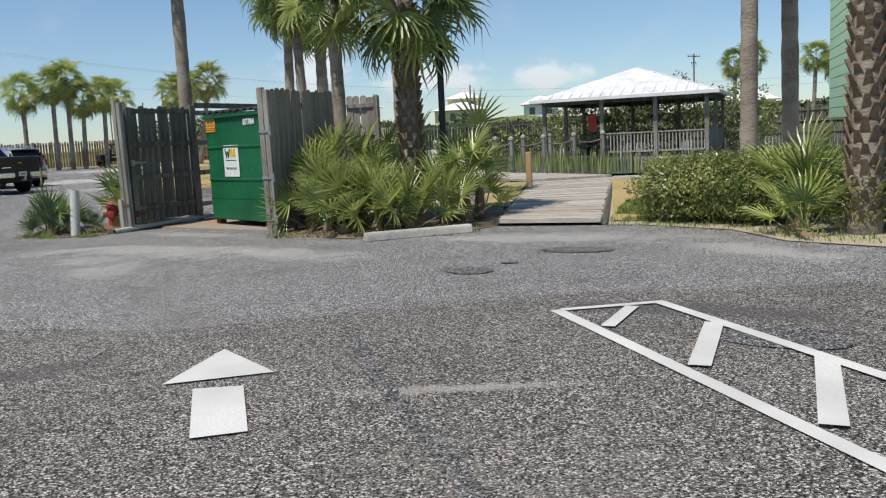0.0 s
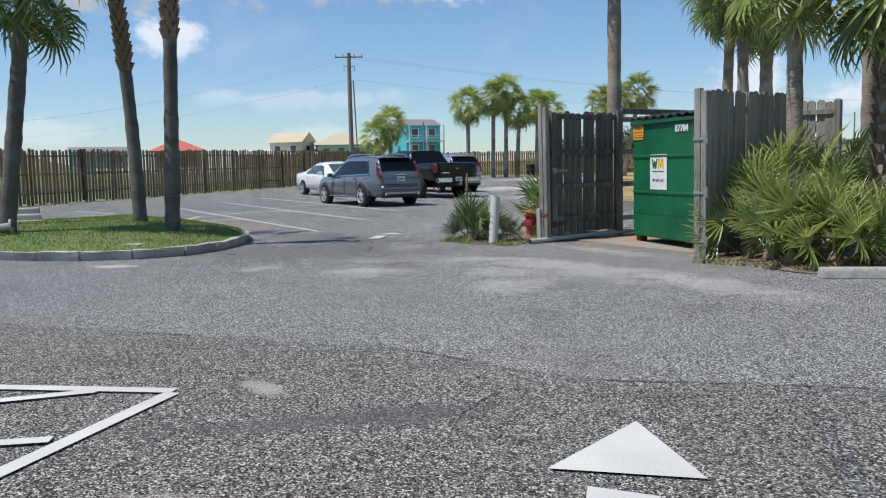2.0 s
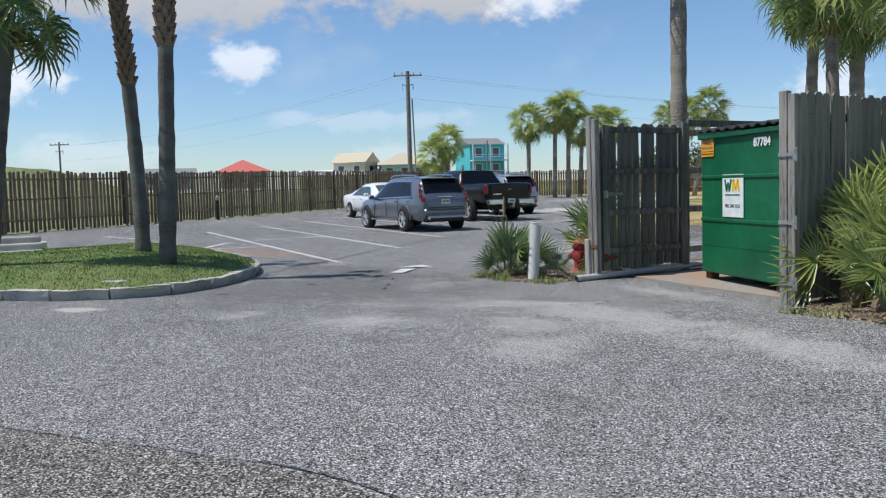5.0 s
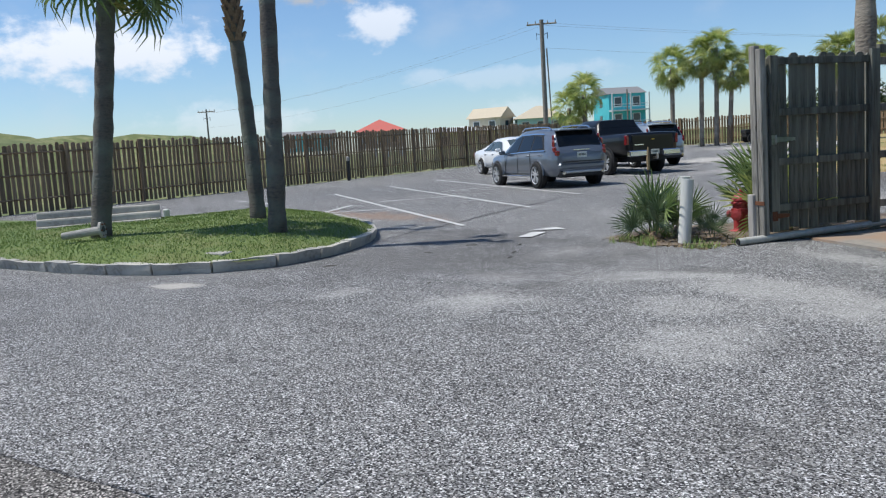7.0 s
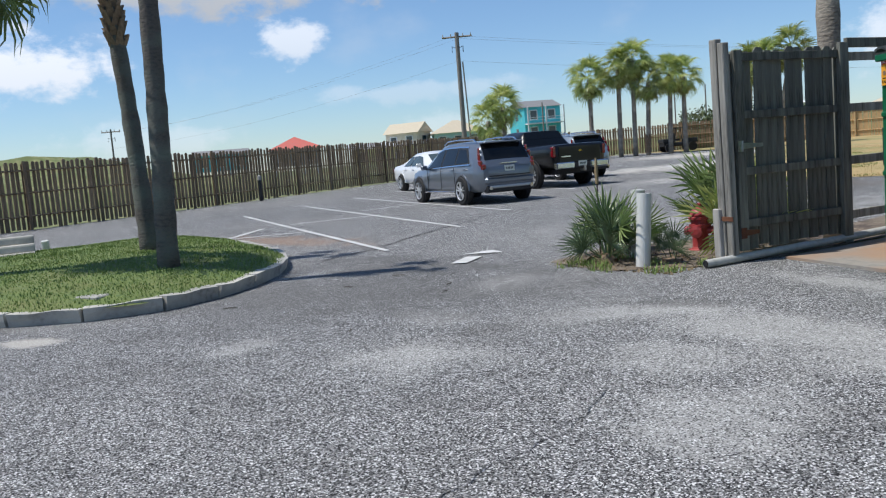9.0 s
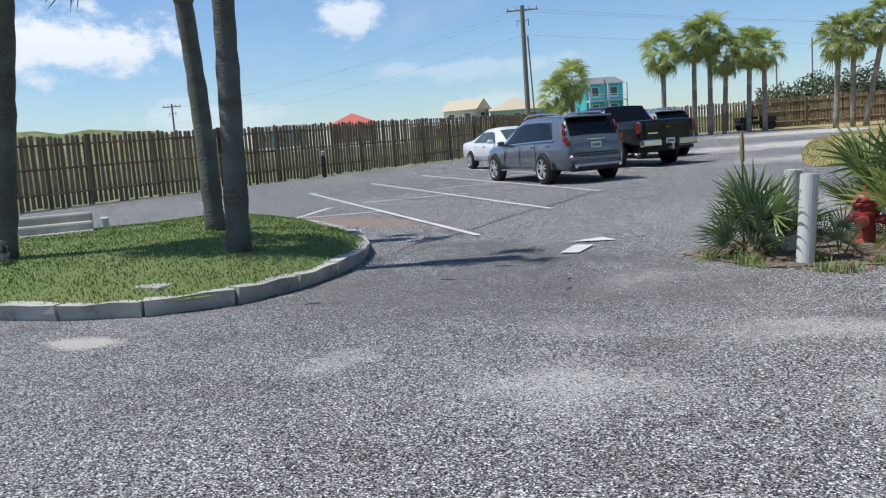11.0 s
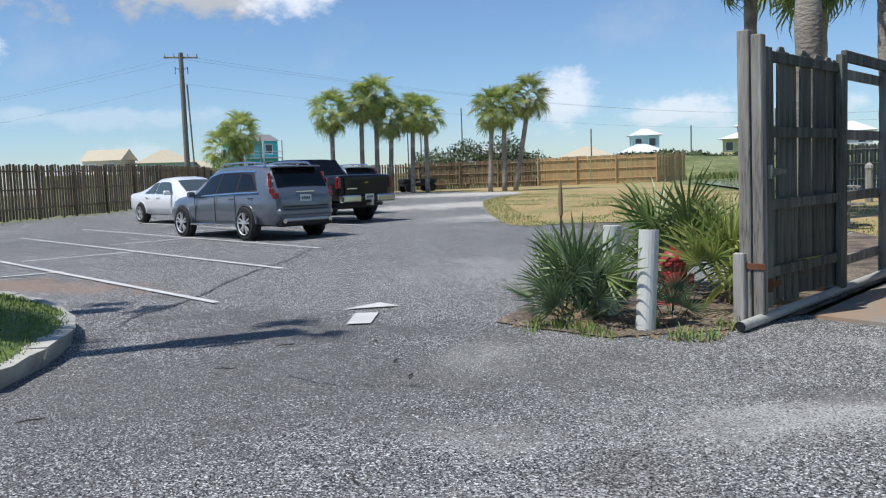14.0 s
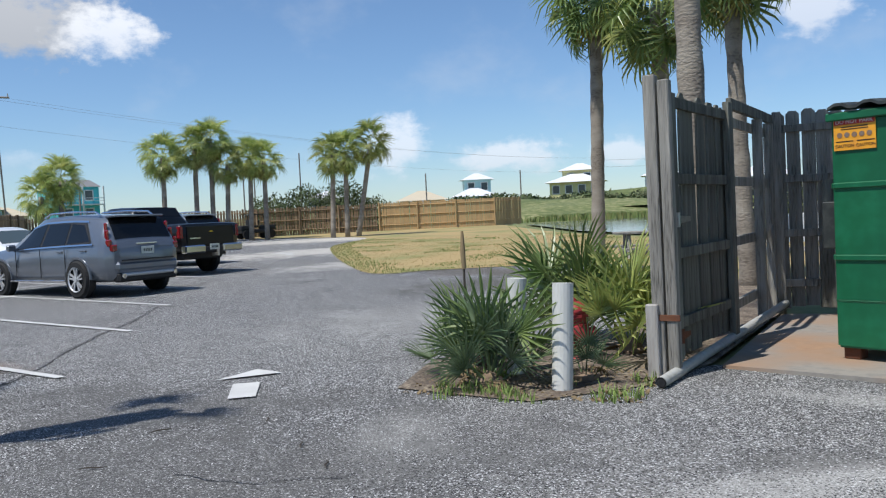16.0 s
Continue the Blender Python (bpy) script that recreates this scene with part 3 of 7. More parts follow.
arrow([(1.87, 5.24), (1.96, 4.36), (2.56, 4.73)], [(2.22, 4.31), (2.51, 4.42), (2.97, 3.68), (2.72, 3.53)])
arrow([(-8.91, 13.0), (-8.98, 12.48), (-8.56, 12.9)], [(-8.72, 12.36), (-8.52, 12.48), (-8.22, 11.98), (-8.4, 11.85)])
arrow([(-22.2, 33.0), (-21.2, 33.6), (-22.4, 34.0)], [(-21.6, 33.0), (-21.4, 33.2), (-20.8, 32.4), (-21.0, 32.2)])


def hatch(lines, label):
    base = None
    for a, b, w in lines:
        ob = sheet("line" if base else "painted_hatching", bar(a, b, w), 0.016 + 0.0015 * (len(base.children) + 1 if base else 0), "paint_white", label, 3.0, category="marking", name_parent=base)
        base = base or ob


hatch((((4.06, 6.77), (6.25, 3.3), 0.11), ((4.1, 6.78), (4.88, 7.16), 0.09), ((4.85, 7.17), (7.6, 3.0), 0.11), ((4.54, 6.2), (4.66, 6.95), 0.11), ((5.2, 5.2), (5.3, 6.4), 0.14), ((5.82, 4.22), (5.95, 5.5), 0.14)),
      "white painted hatched island on asphalt")
hatch((((-0.62, 3.83), (1.0, 1.05), 0.11), ((-0.65, 3.86), (-3.2, 1.95), 0.11), ((-1.03, 3.52), (-1.4, 2.72), 0.1), ((-0.22, 2.95), (-0.55, 2.49), 0.1)), "white painted hatched corner on asphalt")
# angled stalls, two rows head to head
E0, S0, STEP = Vector((-10.66, 12.3)), Vector((-23.05, 15.2)), Vector((-1.7, 2.76))
for k in range(-0, 6):
    a, b = E0 + STEP * k, S0 + STEP * k + Vector((0.2, 0)) * k
    decal("stall_line", bar(a, b, 0.1), "paint_white", "white painted parking stall line", 0.016)
for k in range(5):
    decal("stall_line", bar((-16.5 - 1.55 * k, 11.44 + 2.85 * k), (-15.6 - 1.85 * k, 13.56 + 2.85 * k), 0.1), "paint_white", "white painted line across the heads of two stalls", 0.013)
decal("stall_line", bar((-15.55, 11.14), (-17.8, 13.4), 0.12), "paint_white", "white painted line beside the kerbed island", 0.013)
decal("stall_line", bar((-21.3, 12.42), (-24.2, 12.3), 0.1), "paint_white", "short white painted line by the fence", 0.013)

LAWN = [(-5.6, 22.6), (-8.2, 25.5), (-11.8, 24.6), (-12.75, 23.65), (-14.2, 24.9), (-18.7, 31.6), (-22.6, 38.4), (-25.9, 47.7), (-33, 51), (-40, 52.5), (-44, 50.5), (-36, 57), (-31.4, 59.7), (-23.4, 63), (-21.5, 60), (-14, 45), (-7.5, 36), (-2, 30), (-2.5, 24), (-4.2, 20)]
LAWN = smooth_loop(LAWN, 4)
sheet("lawn", LAWN, 0.014, "lawn_dry", "dry yellowish mown lawn", 3.0)
sheet("bed", [(-4.85, 13.9), (-5.25, 12.95), (-6.0, 12.25), (-7.2, 12.5), (-7.4, 13.7), (-5.6, 16.5), (-5.6, 22.6), (-4.2, 20.1), (-4.3, 17.3)], 0.012, "soil", "bare sandy soil bed with leaf litter", 1.0)
sheet("bed", [(-1.75, 12.75), (-1.2, 12.35), (-0.1, 11.78), (0.4, 11.68), (1.75, 12.6), (2.0, 13.3), (0.5, 21), (-1.5, 30), (-4.2, 20), (-1.7, 17)], 0.012, "soil", "sandy planting bed with leaf litter", 1.0)
sheet("bed", [(3.7, 13.1), (4.3, 13.0), (5.6, 12.2), (6.2, 11.0), (7.2, 10.35), (30, 9.2), (30, 24), (2.4, 24), (3.0, 18)], 0.012, "sand", "sandy ground with patches of weeds", 2.0)
sheet("lawn", [(3.85, 13.5), (4.5, 13.35), (4.7, 14.6), (4.3, 20), (3.2, 23.1), (2.85, 23.1)], 0.03, "lawn_dry", "patchy yellow-green grass beside the boardwalk", 1.0)
sheet("lawn", [(1.05, 16.4), (1.55, 16.2), (0.5, 23.2), (-0.8, 23.2)], 0.03, "lawn_dry", "patchy yellow-green grass by the sign post", 1.0)
POND = [(-21, 62), (-13.5, 46), (-7, 37), (-1.5, 31), (0.2, 26), (2.2, 25.2), (10, 25), (22, 30), (24, 60), (6, 72), (-10, 74)]
sheet("water", POND, 0.045, "water", "dark still pond water with small ripples", 4.0, category="water")

# kerbed island
KERB = [(-26, -1.2), (-18, 2.5), (-12.45, 5.06), (-10.44, 6.0), (-9.29, 6.88), (-8.72, 7.75), (-8.82, 8.4), (-9.2, 9.2), (-10.2, 10.25), (-11.7, 10.95), (-14.0, 11.3), (-16.2, 11.3), (-16.9, 10.2), (-16.9, 8.4), (-20, 6.4), (-29, 2.2)]
LOOP = smooth_loop(KERB, 5)


def inside_depth(x, y):
    best = 9.0
    for (ax, ay), (bx, by) in zip(LOOP, LOOP[1:] + LOOP[:1]):
        dx, dy = bx - ax, by - ay
        t = max(0, min(1, ((x - ax) * dx + (y - ay) * dy) / (dx * dx + dy * dy + 1e-9)))
        best = min(best, math.hypot(x - ax - t * dx, y - ay - t * dy))
    return best


def mound(x, y):
    return gz(x, y) + 0.13 + 0.24 * (1 - math.exp(-inside_depth(x, y) / 0.9)) + 0.025 * noise.noise(Vector((x * 1.3, y * 1.3, 0)))


turf = sheet("lawn", LOOP, 0.0, "turf", "mown green turf on a kerbed island", 0.5, height=mound)


def kerb():
    base = thing("kerb", Matrix(), "weathered grey concrete kerb of separate worn stones", "kerb", kind="structure")
    rnd = random.Random(3)
    pts = [Vector(p) for p in LOOP]
    pts.append(pts[0])
    length, marks = 0.0, [0.0]
    for a, b in zip(pts, pts[1:]):
        length += (b - a).length
        marks.append(length)

    def at(s):
        s = s % length
        for i in range(len(pts) - 1):
            if marks[i + 1] >= s:
                return pts[i].lerp(pts[i + 1], (s - marks[i]) / max(1e-6, marks[i + 1] - marks[i]))
        return pts[-1]

    s = 0.0
    while s < length - 0.3:
        step = rnd.uniform(0.45, 0.95)
        a, b = at(s + 0.012), at(s + step - 0.012)
        n = Vector((-(b - a).y, (b - a).x)).normalized()
        h = 0.15 + rnd.uniform(-0.012, 0.012)
        w = 0.15
        bm = bmesh.new()
        for k in range(4):
            p = a.lerp(b, k / 3)
            z = gz(p.x, p.y) - 0.04
            jag = [rnd.uniform(-0.012, 0.012) for _ in range(4)]
            q = [p - n * 0.01, p - n * (0.035 + jag[0]), p - n * (0.06 + jag[1]), p + n * w, p + n * w]
            zs = [z, z + h * 0.72, z + h + 0.04 + jag[2], z + h + 0.045, z]
            row = [bm.verts.new((u.x, u.y, v)) for u, v in zip(q, zs)]
            if k:
                for j in range(4):
                    bm.faces.new((last[j], row[j], row[j + 1], last[j + 1]))
            else:
                bm.faces.new(row)
            last = row
        bm.faces.new(last[::-1])
        bmesh.ops.recalc_face_normals(bm, faces=bm.faces[:])
        part("kerbstone", bm, "concrete", base)
        s += step
    return base


kerb()


def grass(name, outline_test, count, x0, x1, y0, y1, h0, h1, mat, label, height, seed, width=0.012, lean=0.5, category="grass"):
    """Many single blades as one object."""
    r = np.random.RandomState(seed)
    vs, fs = [], []
    for _ in range(count):
        x, y = r.uniform(x0, x1), r.uniform(y0, y1)
        if not outline_test(x, y):
            continue
        z, h, a = height(x, y), r.uniform(h0, h1), r.uniform(0, 6.283)
        c, s, k = math.cos(a), math.sin(a), r.uniform(0, lean) * h
        n = len(vs)
        vs += [(x - s * width, y + c * width, z - 0.01), (x + s * width, y - c * width, z - 0.01), (x + c * k * 0.4 + s * width * 0.7, y + s * k * 0.4 - c * width * 0.7, z + h * 0.6),
               (x + c * k * 0.4 - s * width * 0.7, y + s * k * 0.4 + c * width * 0.7, z + h * 0.6), (x + c * k, y + s * k, z + h)]
        fs += [(n, n + 1, n + 2, n + 3), (n + 3, n + 2, n + 4)]
    me = bpy.data.meshes.new(name)
    me.from_pydata(vs, [], fs)
    me.materials.append(M[mat])
    return tagged(new(name, me), label, category, kind="stuff")


def within_outline(poly):
    def test(x, y):
        hit = False
        for (ax, ay), (bx, by) in zip(poly, poly[1:] + poly[:1]):
            if (ay > y) != (by > y) and x < (bx - ax) * (y - ay) / (by - ay) + ax:
                hit = not hit
        return hit
    return test


# ---- enclosure ----
def dog_ear(w, h, t=0.02):
    """A fence picket with clipped top corners, standing on z = 0."""
    bm = bmesh.new()
    c = w * 0.25
    o = [(-w / 2, 0), (w / 2, 0), (w / 2, h - c), (w / 2 - c, h), (-w / 2 + c, h), (-w / 2, h - c)]
    a = [bm.verts.new((x, -t / 2, z)) for x, z in o]
    b = [bm.verts.new((x, t / 2, z)) for x, z in o]
    bm.faces.new(a)
    bm.faces.new(b[::-1])
    for i in range(6):
        bm.faces.new((a[i], b[i], b[(i + 1) % 6], a[(i + 1) % 6]))
    bmesh.ops.recalc_face_normals(bm, faces=bm.faces[:])
    me = bpy.data.meshes.new("picket")
    bm.to_mesh(me)
    bm.free()
    return me


def panel(name, a, b, z0, z1, label, category, mat="wood_grey", board=0.138, gap=0.004, rails=(), rail_side=-1, posts=(), seed=1, lift_var=0.025, post_h=None, post_w=0.1, rail_mat=None):
    """A run of upright boards with rails and posts, from a to b on plan."""
    rnd = random.Random(seed)
    turn, length = along(a, b)
    ob = thing(name, Matrix.Translation((*a, 0)) @ Matrix.Rotation(turn, 4, "Z"), label, category)
    me = dog_ear(board, z1 - z0)
    me.materials.append(M[mat])
    n = max(1, int(length / (board + gap)))
    for i in range(n):
        x = (i + 0.5) * length / n
        shared("board", me, ob, pose(x, 0, z0 + rnd.uniform(-lift_var, lift_var), rnd.uniform(-0.6, 0.6), rnd.uniform(-0.5, 0.5), 0))
    for z in rails:
        part("rail", boxes((length / 2, rail_side * 0.032, z, length, 0.04, 0.09), bevel=0.004), rail_mat or mat, ob)
    for x in posts:
        part("post", boxes((x, rail_side * 0.09, (post_h or z1) / 2, post_w, post_w, post_h or z1), bevel=0.006), rail_mat or mat, ob)
    return ob


def strap_hinge(parent, x, y, z, length, side, mat, tip=0.02):
    bm = bmesh.new()
    o = [(0, -0.035), (length, -tip), (length, tip), (0, 0.035)]
    va = [bm.verts.new((x + u, y, z + v)) for u, v in o]
    vb = [bm.verts.new((x + u, y + side * 0.006, z + v)) for u, v in o]
    bm.faces.new(va)
    bm.faces.new(vb[::-1])
    for i in range(4):
        bm.faces.new((va[i], vb[i], vb[(i + 1) % 4], va[(i + 1) % 4]))
    box(bm, x - 0.03, y + side * 0.005, z, 0.06, 0.01, 0.12)
    bmesh.ops.recalc_face_normals(bm, faces=bm.faces[:])
    tube(bm, ((x, y + side * 0.01, z - 0.06), (x, y + side * 0.01, z + 0.06)), (0.012, 0.012), 8)
    return part("hinge", bm, mat, parent)


GATE_A, GATE_B = (-5.12, 13.42), (-4.76, 15.08)
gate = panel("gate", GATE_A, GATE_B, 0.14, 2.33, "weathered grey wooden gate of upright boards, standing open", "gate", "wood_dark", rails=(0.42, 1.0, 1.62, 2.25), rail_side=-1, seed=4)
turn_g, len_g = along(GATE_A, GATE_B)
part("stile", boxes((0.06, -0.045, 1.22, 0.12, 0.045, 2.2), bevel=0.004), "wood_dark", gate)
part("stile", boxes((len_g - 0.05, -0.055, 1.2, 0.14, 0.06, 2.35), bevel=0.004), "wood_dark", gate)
strap_hinge(gate, 0.06, -0.07, 1.28, 0.3, -1, "steel")
strap_hinge(gate, 0.06, -0.07, 0.32, 0.2, -1, "rusty")
post = thing("gate_post", pose(-5.13, 13.3, 0, 0, -0.8, turn_g * 57.3), "cracked silver-grey wooden gate post of paired timbers", "post")
part("timber", boxes((0.0, 0.06, 1.22, 0.09, 0.1, 2.46), bevel=0.008), "wood_grey", post)
part("timber", boxes((0.0, -0.055, 1.2, 0.09, 0.09, 2.4), bevel=0.008), "wood_grey", post)
part("cleat", boxes((-0.06, 0.1, 0.3, 0.06, 0.1, 0.62), bevel=0.008), "wood_pale", post)
part("bracket", boxes((-0.05, 0.0, 0.5, 0.012, 0.25, 0.05), bevel=0.002), "rusty", post)

side = thing("timber_frame", Matrix.Translation((-4.7, 15.2, 0)) @ Matrix.Rotation(radians(81), 4, "Z"), "open weathered timber frame of posts and rails", "fence")
for x in (1.3, 1.95):
    part("post", boxes((x, 0, 1.16, 0.1, 0.1, 2.32), bevel=0.006), "wood_grey", side)
for z in (0.35, 1.0, 1.62, 2.22):
    part("rail", boxes((1.02, 0.065, z, 2.1, 0.04, 0.1), bevel=0.004), "wood_grey", side)
part("board", boxes((1.66, -0.06, 1.7, 0.12, 0.03, 1.15), bevel=0.004), "wood_grey", side)
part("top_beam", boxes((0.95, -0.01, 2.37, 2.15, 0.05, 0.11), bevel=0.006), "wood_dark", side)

panel("back_fence", (-4.35, 17.3), (-1.5, 17.3), 0.1, 2.45, "weathered grey dog-eared board fence", "fence", "wood_grey", board=0.152, gap=0.003, rails=(0.4, 1.0, 1.65, 2.25), rail_side=-1, posts=(0.05, 1.4, 2.8), seed=8)
panel("side_fence", (-1.66, 12.72), (-1.36, 14.75), 0.03, 2.42, "weathered grey board fence beside the dumpster", "fence", "wood_grey", rails=(0.5, 1.3, 2.15), rail_side=1, posts=(1.0, 1.98), seed=9)
rpost = thing("gate_post", pose(-1.72, 12.62, 0, 0, -0.6, 85), "weathered silver-grey wooden gate post with steel hinges", "post")
part("timber", boxes((0, 0.05, 1.22, 0.1, 0.1, 2.44), bevel=0.008), "wood_grey", rpost)
part("timber", boxes((0, -0.055, 1.2, 0.1, 0.09, 2.4), bevel=0.008), "wood_grey", rpost)
for z in (0.25, 0.95, 1.72):
    bm = bmesh.new()
    box(bm, -0.06, 0.0, z, 0.012, 0.2, 0.045)
    box(bm, -0.065, -0.11, z, 0.02, 0.05, 0.13)
    tube(bm, ((-0.07, -0.13, z - 0.08), (-0.07, -0.13, z + 0.08)), (0.014, 0.014), 8)
    part("hinge", bm, "steel", rpost, "galvanised steel gate hinge")
lean_board = thing("loose_board", pose(-3.75, 17.1, 0.12, -4, 2, 0), "loose weathered board leaning on the fence", "board")
part("plank", boxes((0, 0, 0.75, 0.24, 0.035, 1.5), bevel=0.004), "wood_dark", lean_board)
lean_board = thing("loose_board", pose(-3.62, 16.95, 0.12, -5, 0, 0), "short loose weathered board leaning on the fence", "board")
part("plank", boxes((0, 0, 0.5, 0.2, 0.04, 0.85), bevel=0.004), "wood_grey", lean_board)
lever = thing("steel_bar", pose(-3.2, 16.95, 0.12, -4, 3, 0), "rusty steel latch bar leaning on the fence", "bar")
part("bar", boxes((0, 0, 0.75, 0.035, 0.03, 1.5), bevel=0.003), "steel", lever)
part("crosspiece", boxes((0, -0.03, 0.35, 0.3, 0.03, 0.05), bevel=0.003), "steel", lever)

PAD = [(-4.75, 13.75), (-3.5, 13.3), (-1.8, 12.85), (-0.95, 17.2), (-4.3, 17.2)]
pad = part("pad", prism(bmesh.new(), PAD, -0.05, 0.035), "pad")
tagged(pad, "rust-stained concrete pad under the dumpster", "pavement", kind="structure")
pipe = thing("drain_pipe", Matrix(), "long grey plastic pipe lying across the pad", "pipe")
bm = tube(bmesh.new(), ((-5.14, 12.86, 0.05), (-4.75, 14.9, 0.085), (-4.26, 17.2, 0.16)), (0.045, 0.045, 0.045), 14, cap=False)
part("pipe", bm, "pipe", pipe, smooth=True)
bm = tube(bmesh.new(), ((-5.14, 12.86, 0.05), (-5.06, 13.3, 0.058)), (0.036, 0.036), 14)
part("bore", bm, "trim_black", pipe)


# ---- dumpster ----
def dumpster():
    ob = thing("dumpster", Matrix.Translation((-3.85, 14.14, 0.035)) @ Matrix.Rotation(math.atan2(-0.86, 1.6), 4, "Z"), "green steel front-load dumpster with black plastic lids", "dumpster")
    W, Dp, H, HB = 1.92, 1.25, 2.06, 2.16
    bm = bmesh.new()
    o = [(0.0, 0.1), (0.0, H), (Dp, HB), (Dp, 0.1)]
    va = [bm.verts.new((0, y, z)) for y, z in o]
    vb = [bm.verts.new((W, y, z)) for y, z in o]
    for i in range(4):
        bm.faces.new((va[i], va[(i + 1) % 4], vb[(i + 1) % 4], vb[i]))
    bm.faces.new(va[::-1])
    bm.faces.new(vb)
    bmesh.ops.recalc_face_normals(bm, faces=bm.faces[:])
    bmesh.ops.bevel(bm, geom=bm.edges[:], offset=0.018, segments=2, affect="EDGES")
    body = part("body", bm, "dumpster", ob)
    for z, h, t in ((1.46, 0.05, 0.022), (0.86, 0.05, 0.022), (0.5, 0.018, 0.01)):
        bm = bmesh.new()
        box(bm, W / 2, -t / 2 + 0.004, z, W - 0.02, t, h, bevel=0.008)
        box(bm, -t / 2 + 0.004, Dp / 2, z, t, Dp - 0.02, h, bevel=0.008)
        box(bm, W + t / 2 - 0.004, Dp / 2, z, t, Dp - 0.02, h, bevel=0.008)
        part("rib", bm, "dumpster", body)
    bm = bmesh.new()
    box(bm, W / 2, -0.02, H - 0.03, W + 0.05, 0.06, 0.07, bevel=0.01)
    part("rim", bm, "dumpster", ob)
    for x in (-0.07, W + 0.07):
        part("fork_pocket", boxes((x, 0.68, 0.98, 0.14, 1.15, 0.07), (x, 0.68, 1.28, 0.14, 1.15, 0.07), (x + math.copysign(0.06, x - 1), 0.68, 1.13, 0.02, 1.15, 0.36), (x, 0.12, 1.13, 0.15, 0.04, 0.4), bevel=0.008), "lid", ob, "black scuffed steel fork pocket")
    for i in range(2):
        x0 = i * W / 2
        bm = bmesh.new()
        n = 16
        prof = [(x0 + 0.005 + k * (W / 2 - 0.01) / n, 0.05 + (0.03 if k % 4 in (1, 2) else 0.0)) for k in range(n + 1)]
        loop = prof + [(x, z - 0.025) for x, z in prof[::-1]]
        fa = [bm.verts.new((x, -0.07, H + z)) for x, z in loop]
        fb = [bm.verts.new((x, Dp + 0.05, HB + z)) for x, z in loop]
        for k in range(len(loop)):
            bm.faces.new((fa[k], fa[(k + 1) % len(loop)], fb[(k + 1) % len(loop)], fb[k]))
        bm.faces.new(fa[::-1])
        bm.faces.new(fb)
        bmesh.ops.recalc_face_normals(bm, faces=bm.faces[:])
        part("lid", bm, "lid", ob, "black ribbed plastic lid")
    for x in (0.1, W - 0.1):
        for y in (0.12, Dp - 0.12):
            part("foot", boxes((x, y, 0.055, 0.14, 0.14, 0.11), bevel=0.01), "rusty", ob)
    # notices
    s = part("notice", boxes((0.2, -0.013, 1.88, 0.34, 0.004, 0.26)), "sticker_orange", ob, "orange and red warning sticker")
    part("band", boxes((0.2, -0.017, 1.985, 0.33, 0.003, 0.05)), "ink_red", s)
    txt(s, "DO NOT PARK", 0.2, -0.02, 1.968, 0.045, "sticker_white")
    for k in range(2):
        txt(s, "CAUTION", 0.12 + 0.17 * k, -0.018, 1.775, 0.034, "ink_black")
        part("bar", boxes((0.12 + 0.17 * k, -0.0165, 1.822, 0.14, 0.002, 0.008)), "ink_black", s)
    for k in range(5):
        bm = bmesh.new()
        tube(bm, ((0.08 + 0.06 * k, -0.016, 1.875), (0.08 + 0.06 * k, -0.0185, 1.875)), (0.022, 0.022), 12)
        part("symbol", bm, "rust_stain", s)
    for k in range(2):
        part("bar", boxes((0.2, -0.0165, 1.94 - 0.018 * k, 0.22, 0.002, 0.007)), "ink_black", s)
    s = part("notice", boxes((0.86, -0.013, 1.2, 0.52, 0.004, 0.58)), "sticker_white", ob, "white service sticker with a green and yellow logo")
    bm = bmesh.new()
    for u, v in (((0.67, 1.41), (0.71, 1.27)), ((0.71, 1.27), (0.745, 1.37)), ((0.745, 1.37), (0.78, 1.27)), ((0.78, 1.27), (0.82, 1.41))):
        d = Vector((v[0] - u[0], v[1] - u[1]))
        box(bm, 0, 0, 0, d.length + 0.02, 0.004, 0.04, Matrix.Translation(((u[0] + v[0]) / 2, -0.017, (u[1] + v[1]) / 2)) @ Matrix.Rotation(-math.atan2(d.y, d.x), 4, "Y"))
    part("logo_left", bm, "ink_green", s)
    bm = bmesh.new()
    for u, v in (((0.86, 1.27), (0.88, 1.41)), ((0.88, 1.41), (0.935, 1.29)), ((0.935, 1.29), (0.99, 1.41)), ((0.99, 1.41), (1.01, 1.27))):
        d = Vector((v[0] - u[0], v[1] - u[1]))
        box(bm, 0, 0, 0, d.length + 0.02, 0.004, 0.045, Matrix.Translation(((u[0] + v[0]) / 2, -0.017, (u[1] + v[1]) / 2)) @ Matrix.Rotation(-math.atan2(d.y, d.x), 4, "Y"))
    part("logo_right", bm, "ink_yellow", s)
    part("bar", boxes((0.85, -0.0165, 1.21, 0.36, 0.002, 0.018)), "ink_green", s)
    txt(s, "800 284 2451", 0.86, -0.018, 1.04, 0.068, "plate_ink")
    txt(ob, "87784", 1.54, -0.014, 1.84, 0.15, "sticker_white", heavy=0.012)
    return ob


def txt(parent, words, x, y, z, size, mat, heavy=0.0):
    """Lettering on a face that looks along -y."""
    cu = bpy.data.curves.new("lettering", "FONT")
    cu.body, cu.size, cu.align_x, cu.offset = words, size, "CENTER", heavy * 0.5
    cu.extrude = 0.001
    cu.materials.append(M[mat])
    ob = new("lettering", cu)
    ob.parent = parent
    ob.matrix_basis = pose(x, y, z, 90, 0, 0)
    return ob


dumpster()


